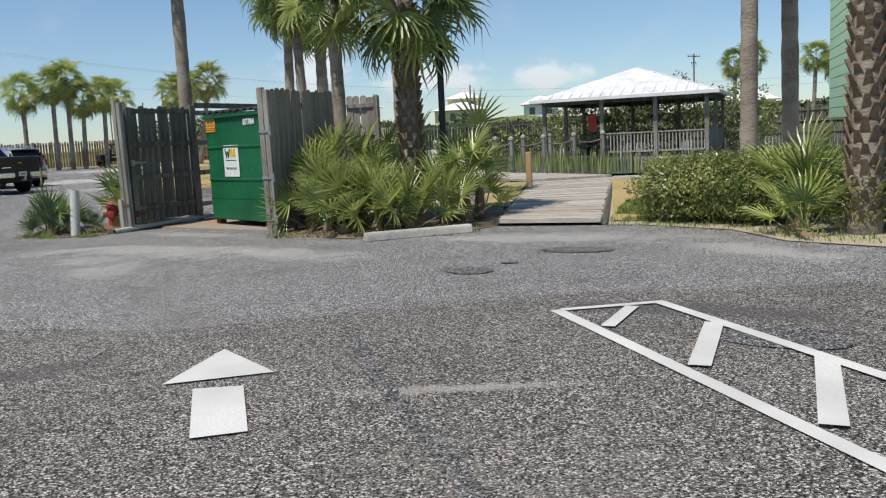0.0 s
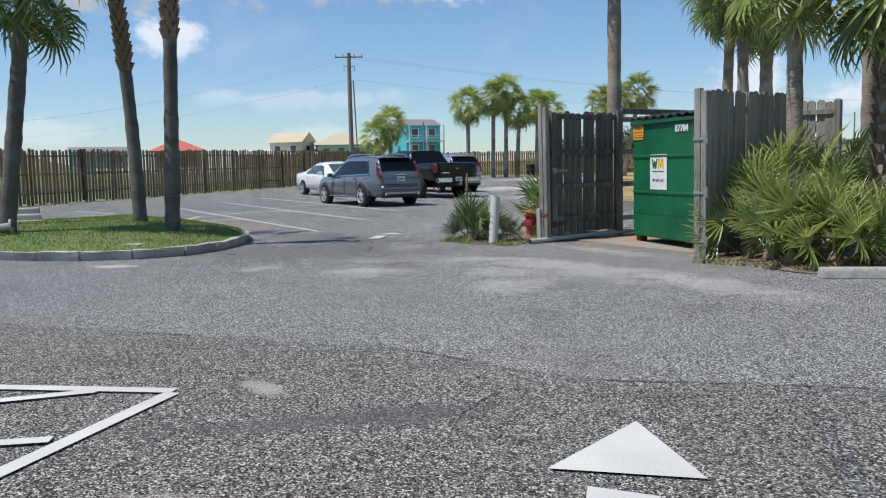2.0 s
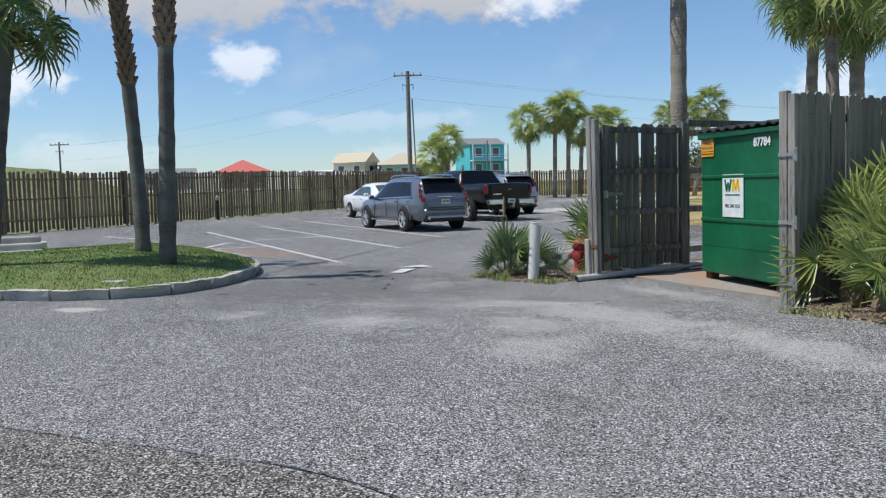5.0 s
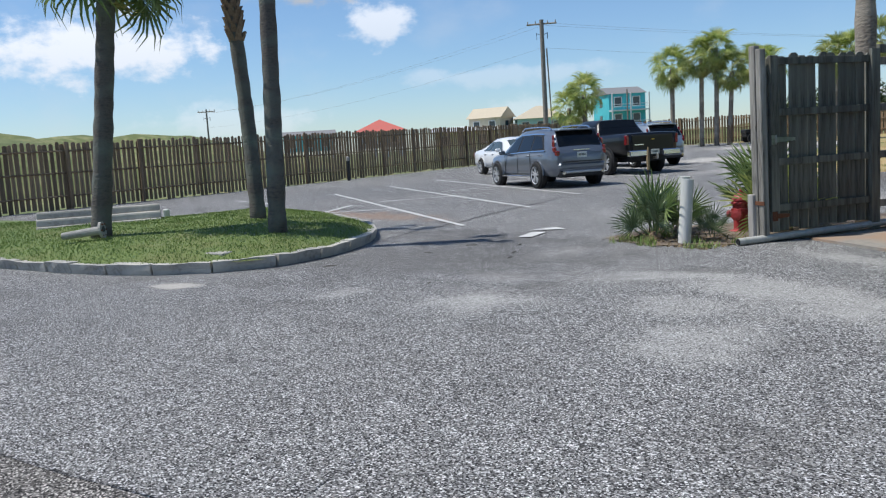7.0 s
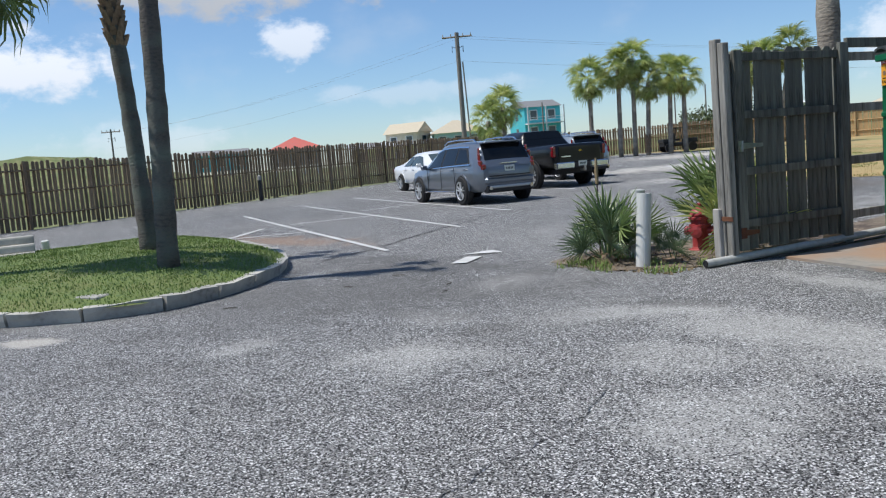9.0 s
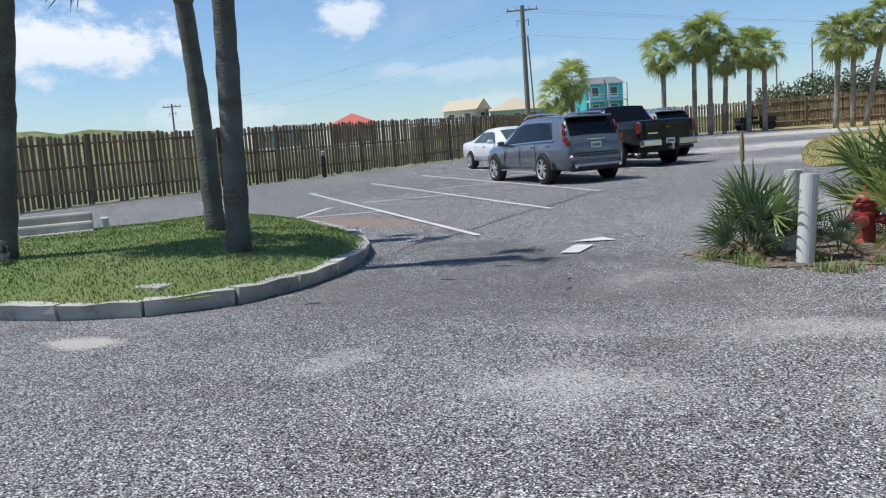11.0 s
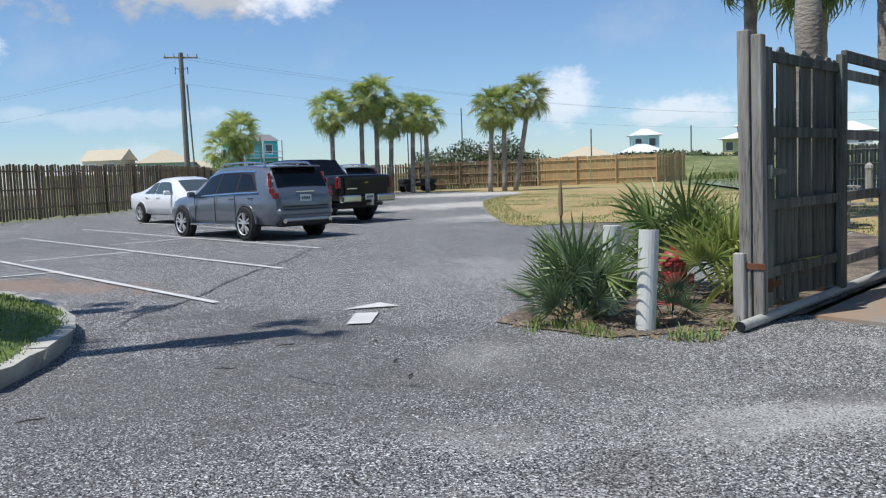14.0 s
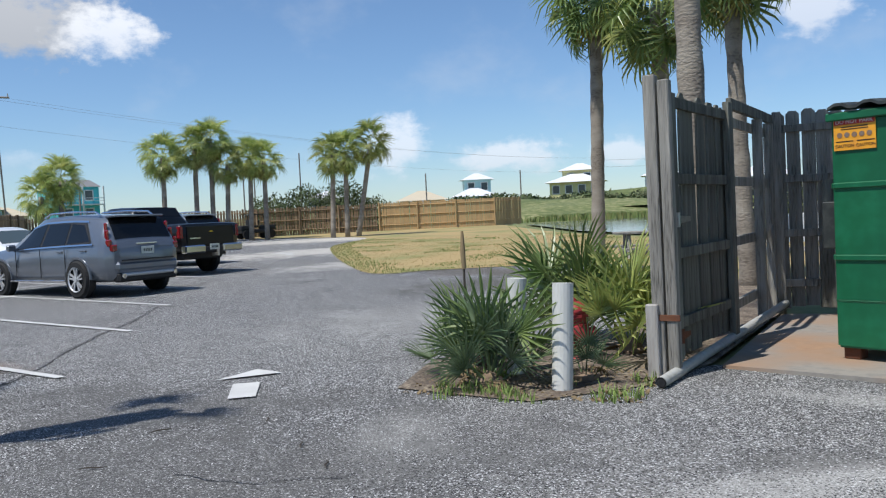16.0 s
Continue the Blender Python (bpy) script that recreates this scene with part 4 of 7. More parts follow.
# ---- hydrant, marker posts ----
def hydrant():
    ob = thing("fire_hydrant", pose(-6.08, 14.05, 0.0, 0, 0, 20), "faded red cast-iron fire hydrant beside the gate", "hydrant")
    part("barrel", lathe([(0.16, 0), (0.16, 0.03), (0.11, 0.035), (0.1, 0.06), (0.1, 0.3), (0.135, 0.305), (0.135, 0.34), (0.11, 0.345), (0.11, 0.4), (0.135, 0.405), (0.135, 0.43), (0.12, 0.44)]), "hydrant", ob, smooth=False)
    part("bonnet", lathe([(0.125, 0.43), (0.12, 0.47), (0.1, 0.51), (0.06, 0.545), (0.03, 0.55)]), "hydrant", ob, smooth=True)
    part("operating_nut", lathe([(0.028, 0.545), (0.028, 0.6), (0.02, 0.605)], 5), "hydrant", ob)
    for a, r, n in ((0, 0.05, "outlet"), (180, 0.05, "outlet"), (-90, 0.07, "pumper_outlet")):
        bm = bmesh.new()
        d = Vector((math.cos(radians(a)), math.sin(radians(a)), 0))
        tube(bm, (d * 0.09 + Vector((0, 0, 0.26)), d * 0.15 + Vector((0, 0, 0.26)), d * 0.151 + Vector((0, 0, 0.26)), d * 0.19 + Vector((0, 0, 0.26)), d * 0.2 + Vector((0, 0, 0.26))), (r * 0.85, r * 0.85, r * 1.15, r * 1.1, r * 0.5), 12)
        part(n, bm, "hydrant", ob)
    return ob


hydrant()


def marker_post(x, y, h, ry, rx, label):
    ob = thing("marker_post", pose(x, y, -0.02, rx, ry, 0), label, "post")
    bm = bmesh.new()
    tube(bm, ((0, 0, 0), (0, 0, h), (0, 0, h + 0.001), (0, 0, h - 0.06)), (0.083, 0.083, 0.074, 0.074), 20)
    part("pipe", bm, "pvc", ob, smooth=False)
    return ob


marker_post(-5.87, 12.7, 0.86, 1.6, -4, "white plastic pipe post, stained, leaning")
marker_post(-6.42, 13.25, 0.86, 2.5, -2, "white plastic pipe post among palmetto leaves")


# ---- leaves and palms ----
def fan(seed, radius=0.62, leaflets=26, spread=290, fold=0.25, droop=0.35, stem=0.0, width=0.028, mat="leaf", bend=25, joined=0.36):
    """A fan-palm frond: a stem along +x, and from its end a folded fan of long pointed leaflets, each creased along its
    rib, joined at the heart and free towards their tips."""
    r = random.Random(seed)
    vs, fs = [], []
    if stem:
        for t in (0, 0.5, 1):
            x, z = stem * t, -0.10 * stem * t * t
            vs.extend(((x, 0.014, z), (x, 0, z + 0.012), (x, -0.014, z)))
        for k in (0, 3):
            fs.extend(((k, k + 1, k + 4, k + 3), (k + 1, k + 2, k + 5, k + 4)))
    tip = Vector((stem, 0, -0.10 * stem))
    hub = 7 if stem else 0
    if not stem:
        vs.append(tuple(tip))
    cb, sb_ = math.cos(radians(bend)), math.sin(radians(bend))

    def placed(x, y, z):
        return (tip.x + x * cb + z * sb_, tip.y + y, tip.z - x * sb_ + z * cb)

    step = radians(spread) / leaflets
    for i in range(leaflets):
        t = (i + 0.5) / leaflets * 2 - 1
        a0 = radians(spread / 2) * t
        a1 = a0 + r.uniform(-0.05, 0.05)
        length = radius * (1 - 0.3 * abs(t) ** 2.2) * r.uniform(0.86, 1.06)
        dr = droop * r.uniform(0.55, 1.45)
        base = len(vs)
        for q, w in ((joined, 1.0), (0.7, 0.72)):
            a = a0 + (a1 - a0) * q
            d, n = length * q, length * q * step * 0.5 * w if q <= joined else width * w
            lift = fold * abs(math.sin(a)) * d * 0.55 - dr * length * max(0, q - 0.3) ** 2 * 1.1
            c, sn = math.cos(a), math.sin(a)
            vs.append(placed(c * d - sn * n, sn * d + c * n, lift + n * 0.55))
            vs.append(placed(c * d, sn * d, lift - n * 0.35))
            vs.append(placed(c * d + sn * n, sn * d - c * n, lift + n * 0.55))
        d = length * (1 - 0.12 * min(1.0, dr))
        vs.append(placed(math.cos(a1) * d, math.sin(a1) * d, fold * abs(math.sin(a1)) * d * 0.5 - dr * length * 0.55))
        k = base
        fs.extend(((hub, k, k + 1), (hub, k + 1, k + 2), (k, k + 1, k + 4, k + 3), (k + 1, k + 2, k + 5, k + 4), (k + 3, k + 4, k + 6), (k + 4, k + 5, k + 6)))
    me = bpy.data.meshes.new("frond")
    me.from_pydata(vs, [], fs)
    me.materials.append(M[mat])
    return me


FANS = {}


def fans(kind):
    if kind not in FANS:
        make = {
            "palm": lambda i: fan(i, 0.82, 22, 270, 0.5, 0.8, 0.7, 0.026, "leaf", 18, 0.36),
            "palm_bright": lambda i: fan(i + 9, 0.82, 22, 270, 0.5, 0.85, 0.68, 0.026, "leaf_bright", 18, 0.36),
            "palm_yellow": lambda i: fan(i + 19, 0.62, 16, 220, 0.2, 1.3, 0.6, 0.026, "leaf_yellow", 30, 0.3),
            "palm_dead": lambda i: fan(i + 29, 0.5, 12, 130, 0.2, 1.6, 0.5, 0.024, "leaf_dead", 40, 0.4),
            "saw": lambda i: fan(i + 39, 0.58, 18, 235, 0.35, 0.08, 0.45, 0.017, "leaf_blue", 10, 0.24),
            "saw_bright": lambda i: fan(i + 49, 0.72, 17, 220, 0.35, 0.2, 0.55, 0.024, "leaf_bright", 14, 0.26),
            "saw_dark": lambda i: fan(i + 59, 0.7, 17, 220, 0.35, 0.18, 0.55, 0.023, "leaf", 12, 0.26),
            "saw_dead": lambda i: fan(i + 69, 0.45, 12, 180, 0.2, 0.8, 0.35, 0.016, "leaf_dead", 30, 0.3),
        }[kind]
        FANS[kind] = [make(i) for i in range(4)]
    return FANS[kind]


def frond_pose(r, origin, azim, pitch, size, roll=0.0):
    return Matrix.Translation(origin) @ Matrix.Rotation(azim, 4, "Z") @ Matrix.Rotation(-pitch, 4, "Y") @ Matrix.Rotation(roll, 4, "X") @ Matrix.Diagonal((size, size, size, 1))


def palm(base, top, r0, r1, label, seed, leaves=34, size=1.25, trunk="trunk", boots=0, boots_from=0.15, far=False, yellow=0.08, bend=0.0, dead=5, group="", kinds=("palm", "palm_bright"), sides=12):
    """A cabbage palm: ringed tapered trunk from base to top, and a round head of fan leaves."""
    r = random.Random(seed)
    b, t = Vector(base), Vector(top)
    ob = thing("palm_tree", Matrix.Translation(b), label, "palm tree", group)
    h = t - b
    n = 26 if not far else 8
    pts, rad = [], []
    sidew = h.cross(Vector((0, 0, 1)))
    sidew = sidew.normalized() if sidew.length > 0.1 else Vector((1, 0, 0))
    for i in range(n + 1):
        k = i / n
        p = h * k + sidew * bend * math.sin(k * math.pi)
        ring = 0.05 * math.sin(i * 2.7) + 0.03 * math.sin(i * 5.1)
        flare = 0.1 * math.exp(-k * h.z / 0.35)
        pts.append(p - Vector((0, 0, 0.1 if i == 0 else 0)))
        rad.append((r0 + (r1 - r0) * k) * (1 + (ring if not far else 0) + flare))
    part("trunk", tube(bmesh.new(), pts, rad, sides if not far else 8), trunk, ob, smooth=True)
    if boots:
        bm = bmesh.new()
        z = boots_from
        j = 0
        while z < boots:
            for k in range(7):
                a = k * math.tau / 7 + j * 0.45 + r.uniform(-0.1, 0.1)
                kk = min(1, z / h.z)
                c = h * kk + sidew * bend * math.sin(kk * math.pi)
                rr = r0 + (r1 - r0) * kk
                d = Vector((math.cos(a), math.sin(a), 0))
                s = Vector((-d.y, d.x, 0))
                l = r.uniform(0.14, 0.26)
                p0, p1 = c + d * rr * 0.9, c + d * (rr + 0.07) + Vector((0, 0, l))
                vs = [bm.verts.new(v) for v in (p0 - s * 0.07, p0 + s * 0.07, p1 + s * 0.03, p1 - s * 0.03, p1 - d * 0.045 + s * 0.03, p1 - d * 0.045 - s * 0.03)]
                bm.faces.new((vs[0], vs[1], vs[2], vs[3]))
                bm.faces.new((vs[3], vs[2], vs[4], vs[5]))
                bm.faces.new((vs[1], vs[0], vs[5], vs[4]))
                bm.faces.new((vs[0], vs[3], vs[5]))
                bm.faces.new((vs[1], vs[4], vs[2]))
            z += 0.14
            j += 1
        part("bark_sheath", bm, "boot", ob, "crisscross stubs of old leaf bases")
    crown = []
    for i in range(leaves):
        q = (i + 0.5) / leaves
        pitch = radians(84 - 138 * q ** 0.85) + r.uniform(-0.16, 0.16)
        crown.append((r.choice(fans(kinds[0] if r.random() > 0.35 else kinds[1])), i * 2.39996 + r.uniform(-0.25, 0.25), pitch, size * r.uniform(0.85, 1.1), h + Vector((0, 0, 0.25 - 0.45 * q))))
    for i in range(int(leaves * yellow)):
        crown.append((r.choice(fans("palm_yellow")), r.uniform(0, 6.28), radians(-55) + r.uniform(-0.3, 0.1), size * 0.95, h + Vector((0, 0, -0.15))))
    for i in range(dead):
        crown.append((r.choice(fans("palm_dead")), r.uniform(0, 6.28), radians(-70) + r.uniform(-0.2, 0.2), size * 0.7, h + Vector((0, 0, -0.3))))
    if far:
        groups = {}
        for me, az, pi, sz, o in crown:
            groups.setdefault(me.materials[0].name, []).append((me, frond_pose(r, o, az, pi, sz, r.uniform(-1.1, 1.1))))
        for mat, rows in groups.items():
            bm = bmesh.new()
            for me, m in rows:
                k = len(bm.verts)
                bm.from_mesh(me)
                bm.verts.ensure_lookup_table()
                bmesh.ops.transform(bm, matrix=m, verts=bm.verts[k:])
            part("crown", bm, mat, ob)
    else:
        for me, az, pi, sz, o in crown:
            shared("frond", me, ob, frond_pose(r, o, az, pi, sz, r.uniform(-0.9, 0.9)))
    return ob


def palmetto(x, y, z, count, height, reach, seed, kinds, label, group="", lean=(0, 0), size=1.0):
    """A saw-palmetto clump: fan leaves on stiff stems from a low heart."""
    r = random.Random(seed)
    ob = thing("palmetto", Matrix.Translation((x, y, z)), label, "palmetto", group)
    part("heart", lathe([(0.1, -0.05), (0.12, 0.05), (0.07, height * 0.25), (0.02, height * 0.35)], 8), "boot", ob)
    for i in range(count):
        q = (i + 0.5) / count
        az = i * 2.39996 + r.uniform(-0.3, 0.3)
        pitch = radians(92 - 58 * q) + r.uniform(-0.2, 0.2)
        o = Vector((math.cos(az), math.sin(az), 0)) * reach * 0.25 * q + Vector((lean[0], lean[1], 0)) * q + Vector((0, 0, height * r.uniform(0.05, 0.6) * (1 - 0.7 * q)))
        k = kinds[0] if r.random() < 0.6 else r.choice(kinds)
        shared("frond", r.choice(fans(k)), ob, frond_pose(r, o, az, pitch, size * r.uniform(0.75, 1.1), r.uniform(-1.3, 1.3)))
    for i in range(max(1, count // 9)):
        shared("frond", r.choice(fans("saw_dead")), ob, frond_pose(r, (0, 0, 0.12), r.uniform(0, 6.28), radians(-8), size * 0.8))
    return ob


# island palms
palm((-10.3, 8.75, 0.32), (-10.2, 8.9, 5.6), 0.135, 0.115, "palm with a dark mossy trunk on the turf island", 11, leaves=3, size=0.6, trunk="trunk_dark", dead=0, bend=-0.06, boots=5.2, boots_from=3.5, yellow=0)
palm((-12.7, 9.25, 0.32), (-13.0, 9.05, 5.6), 0.14, 0.115, "leaning palm with a dark trunk on the turf island", 12, leaves=3, size=0.6, trunk="trunk_dark", dead=0, bend=0.1, boots=5.2, boots_from=3.2, yellow=0)
palm((-12.45, 6.55, 0.32), (-12.1, 7.05, 4.9), 0.155, 0.135, "palm with hanging moss and a thick dark trunk", 13, leaves=20, trunk="trunk_dark", dead=4, size=1.05)
moss = thing("hanging_moss", pose(-12.1, 7.0, 4.6), "pale green moss hanging from a palm crown", "moss")
rm = random.Random(77)
bm = bmesh.new()
for _ in range(160):
    a, q = rm.uniform(0, 6.28), rm.uniform(0.25, 0.75)
    x, y, z, l = q * math.cos(a), q * math.sin(a), rm.uniform(-0.2, 0.25), rm.uniform(0.4, 1.0)
    v = [bm.verts.new((x - 0.012, y, z)), bm.verts.new((x + 0.012, y, z)), bm.verts.new((x + rm.uniform(-0.05, 0.05), y + rm.uniform(-0.05, 0.05), z - l))]
    bm.faces.new(v)
part("strands", bm, "leaf_blue", moss)["kind"] = "stuff"
# behind the dumpster and gate
palm((-5.05, 15.35, 0.0), (-5.15, 15.5, 7.2), 0.135, 0.125, "tall palm with a thick grey trunk behind the gate", 14)
palm((-4.8, 20.4, 0.03), (-4.95, 20.4, 5.3), 0.14, 0.115, "slim grey-trunked palm behind the enclosure", 15, leaves=28, size=1.0)
palm((-8.46, 26.5, 0.15), (-8.3, 26.6, 6.6), 0.165, 0.15, "grey-trunked palm on the dry lawn", 16, leaves=34, size=1.2)
palm((-6.7, 25.6, 0.14), (-6.75, 25.7, 5.8), 0.19, 0.18, "palm with a shaggy skirt of dead leaves", 17, leaves=34, dead=16, boots=2.5, size=1.15)
# planting bed by the boardwalk
palm((-0.85, 13.75, 0), (-0.95, 13.85, 4.1), 0.12, 0.11, "palm with a pale trunk rising from palmettos", 18, leaves=20, size=0.85, kinds=("palm_bright", "palm"))
palm((0.3, 14.15, 0), (0.25, 14.2, 3.95), 0.2, 0.17, "palm with a trunk crossed by old leaf bases", 19, leaves=32, size=1.1, boots=3.7, dead=2)
palm((-1.3, 18.0, 0.02), (-1.35, 18.1, 5.8), 0.13, 0.11, "slim palm behind the planting bed", 20, leaves=24, size=0.9)
# by the hedge
palm((5.95, 15.2, 0), (6.0, 15.4, 6.8), 0.145, 0.135, "palm with a rough pale grey trunk behind the hedge", 21)
palm((6.75, 16.6, 0.02), (6.7, 16.8, 7.0), 0.15, 0.14, "second tall palm with a rough grey trunk behind the hedge", 22)
palm((7.15, 11.55, 0), (7.2, 11.7, 5.4), 0.2, 0.19, "thick palm trunk covered with old leaf bases", 23, boots=5.0)
# far groups
FAR = (((-38.6, 46.4, 0.5), (-38.4, 46.3, 5.7), 1.2), ((-37.2, 47.6, 0.5), (-37.0, 47.5, 6.2), 1.2), ((-36.4, 48.1, 0.5), (-36.2, 48.0, 6.6), 1.2), ((-35.6, 48.4, 0.5), (-35.4, 48.5, 5.2), 1.15), ((-34.6, 49.4, 0.5), (-34.4, 49.4, 5.5), 1.1), ((-33.8, 49.9, 0.5), (-33.7, 49.8, 5.3), 1.1),
       ((-28.9, 49.4, 0.45), (-28.7, 49.5, 5.3), 1.15), ((-28.2, 49.9, 0.45), (-28.1, 49.9, 5.4), 1.15), ((-27.6, 50.1, 0.45), (-26.7, 50.5, 5.9), 1.2), ((-40.3, 40.3, 0.45), (-40.2, 40.3, 4.3), 1.15), ((-41.0, 39.6, 0.45), (-40.9, 39.6, 3.5), 1.1))
for i, (b, t, s) in enumerate(FAR):
    palm(b, t, 0.15, 0.14, "palm with yellowing lower leaves by the far fence", 40 + i, leaves=24, size=s * 0.98, far=True, yellow=0.3 if i < 6 else 0.05, group="palms by the far fence", boots=1.2 if i == 3 else 0, kinds=("palm_bright", "palm_bright"))

for i, (x, y, top) in enumerate(((7.6, 75.5, 6.4), (9.0, 76.5, 6.9), (14.0, 77.5, 6.6), (15.6, 78.5, 6.2))):
    palm((x, y, 0.6), (x + 0.2, y, top), 0.17, 0.15, "distant palm beyond the pond", 130 + i, leaves=20, size=1.2, far=True, yellow=0.05, group="palms beyond the pond", kinds=("palm_bright", "palm"))

# palmettos round the marker posts
for i, (x, y, c, h, s, k) in enumerate(((-6.5, 12.8, 22, 0.35, 0.72, ("saw", "saw_dark")), (-6.85, 13.2, 14, 0.35, 0.66, ("saw", "saw_dark")), (-6.85, 13.65, 12, 0.35, 0.62, ("saw", "saw_dark")), (-5.78, 13.12, 7, 0.2, 0.5, ("saw", "saw_dark")), (-5.6, 14.35, 16, 0.5, 0.85, ("saw_bright", "saw")), (-6.25, 14.85, 18, 0.7, 0.95, ("saw_dark", "saw")))):
    palmetto(x, y, 0, c, h, 0.4, 60 + i, k, "bushy saw palmetto with stiff blue-green fan leaves", "palmettos by the marker posts", size=s)
seed = thing("flower_spike", pose(-6.75, 12.95, 0), "tall brown dried flower spike in the palmetto", "plant")
part("stalk", tube(bmesh.new(), ((0, 0, 0), (0.01, 0, 0.8), (0.0, 0.02, 1.25)), (0.012, 0.01, 0.008), 6), "debris", seed)
part("seed_head", tube(bmesh.new(), ((0.006, 0.01, 0.95), (0.0, 0.015, 1.1), (0, 0.02, 1.27)), (0.02, 0.024, 0.012), 8), "leaf_dead", seed)
# dense bed by the boardwalk
BEDROWS = ((-1.15, 13.1, 20, 1.3), (-0.75, 12.75, 22, 1.0), (-0.35, 12.45, 20, 0.55), (0.15, 12.6, 20, 0.6), (0.65, 12.9, 18, 0.6), (1.1, 13.3, 14, 0.7), (1.35, 13.8, 18, 1.5), (-1.05, 13.7, 22, 1.9), (-0.45, 13.5, 20, 1.6), (-0.1, 13.3, 18, 1.2), (-0.55, 14.8, 24, 2.3), (-0.2, 15.6, 20, 2.3), (0.95, 14.2, 16, 1.2), (-1.3, 13.2, 18, 1.9), (-1.1, 14.3, 20, 2.5), (1.45, 14.3, 16, 2.0))
for i, (x, y, c, h) in enumerate(BEDROWS):
    palmetto(x, y, 0, int(c * 0.52), h, 0.5, 80 + i, ("saw_bright", "saw_dark", "saw_bright"), "lush bright green palmetto in the planting bed", "palmettos in the planting bed", size=0.9)
for i, (x, y, c, h, k, s) in enumerate(((6.5, 12.3, 22, 0.9, ("saw_bright", "saw_dark"), 0.95), (6.45, 11.5, 14, 0.2, ("saw_bright", "saw_dark"), 0.75), (6.9, 13.4, 18, 1.1, ("saw_bright", "saw_dark"), 1.0))):
    palmetto(x, y, 0, int(c * 0.75), h, 0.5, 110 + i, k, "spreading green palmetto beside the hedge", "palmettos by the hedge", size=s)

lamp = thing("lamp_post", pose(0.82, 14.35, 0), "tall black metal lamp post among the palmettos", "lamp post")
part("base", lathe([(0.12, 0), (0.12, 0.25), (0.08, 0.3)]), "black_metal", lamp)
part("shaft", lathe([(0.06, 0.3), (0.055, 4.2)]), "black_metal", lamp)


# ---- cars ----
def lerp_station(st, x):
    for a, b in zip(st, st[1:]):
        if a[0] <= x <= b[0]:
            k = (x - a[0]) / (b[0] - a[0])
            return [u + (v - u) * k for u, v in zip(a, b)]
    return list(st[-1] if x > st[-1][0] else st[0])


def car_ring(s):
    x, zl, zb, zr, wl, wb, wr = s
    zm = zl + (zb - zl) * 0.5
    half = [(wl * 0.8, zl), (wl * 0.97, zl + 0.04), (wl * 1.0, zm - 0.06), (wl * 0.985 + 0.015, zm + 0.08), (wb, zb), (wr + (wb - wr) * 0.12, zr - (zr - zb) * 0.14), (wr - 0.06, zr - 0.005), (wr * 0.5, zr + 0.012)]
    return [(x, y, z) for y, z in half] + [(x, -y, z) for y, z in half[::-1]]


def car_shell(st, fine=5):
    bm = bmesh.new()
    xs = []
    for a, b in zip(st, st[1:]):
        xs += [a[0] + (b[0] - a[0]) * k / fine for k in range(fine)]
    xs.append(st[-1][0])
    rings = [[bm.verts.new(p) for p in car_ring(lerp_station(st, x))] for x in xs]
    n = len(rings[0])
    for a, b in zip(rings, rings[1:]):
        for k in range(n):
            bm.faces.new((a[k], b[k], b[(k + 1) % n], a[(k + 1) % n]))
    bm.faces.new(rings[0])
    bm.faces.new(rings[-1][::-1])
    bmesh.ops.recalc_face_normals(bm, faces=bm.faces[:])
    for _ in range(2):
        bmesh.ops.smooth_vert(bm, verts=bm.verts[:], factor=0.25, use_axis_x=False, use_axis_y=True, use_axis_z=True)
    return bm


def side_glass(st, corners, sgn):
    """A side window as a four-cornered patch: corners of (x, share of the way from belt to roof)."""
    bm = bmesh.new()
    grid = []
    for i in range(5):
        row = []
        for j in range(4):
            u, v = i / 4, j / 3
            x = (corners[0][0] * (1 - u) + corners[1][0] * u) * (1 - v) + (corners[3][0] * (1 - u) + corners[2][0] * u) * v
            f = (corners[0][1] * (1 - u) + corners[1][1] * u) * (1 - v) + (corners[3][1] * (1 - u) + corners[2][1] * u) * v
            _, zl, zb, zr, wl, wb, wr = lerp_station(st, x)
            y0, z0, y1, z1 = wb, zb, wr + (wb - wr) * 0.12, zr - (zr - zb) * 0.14
            row.append(bm.verts.new((x, sgn * (y0 + (y1 - y0) * f + 0.006), z0 + (z1 - z0) * f + 0.002)))
        grid.append(row)
    for a, b in zip(grid, grid[1:]):
        for j in range(3):
            bm.faces.new((a[j], b[j], b[j + 1], a[j + 1]))
    bmesh.ops.recalc_face_normals(bm, faces=bm.faces[:])
    return bm


def top_glass(st, x0, x1, w0, w1):
    """A windscreen or rear window laid on the slope between two places."""
    bm = bmesh.new()
    grid = []
    for i in range(6):
        x = x0 + (x1 - x0) * i / 5
        s = lerp_station(st, x)
        w = s[6] * (w0 + (w1 - w0) * i / 5)
        grid.append([bm.verts.new((x, w * k, s[3] + 0.022 - 0.02 * abs(k) ** 3)) for k in (-1, -0.5, 0, 0.5, 1)])
    for a, b in zip(grid, grid[1:]):
        for j in range(4):
            bm.faces.new((a[j], b[j], b[j + 1], a[j + 1]))
    bmesh.ops.recalc_face_normals(bm, faces=bm.faces[:])
    return bm


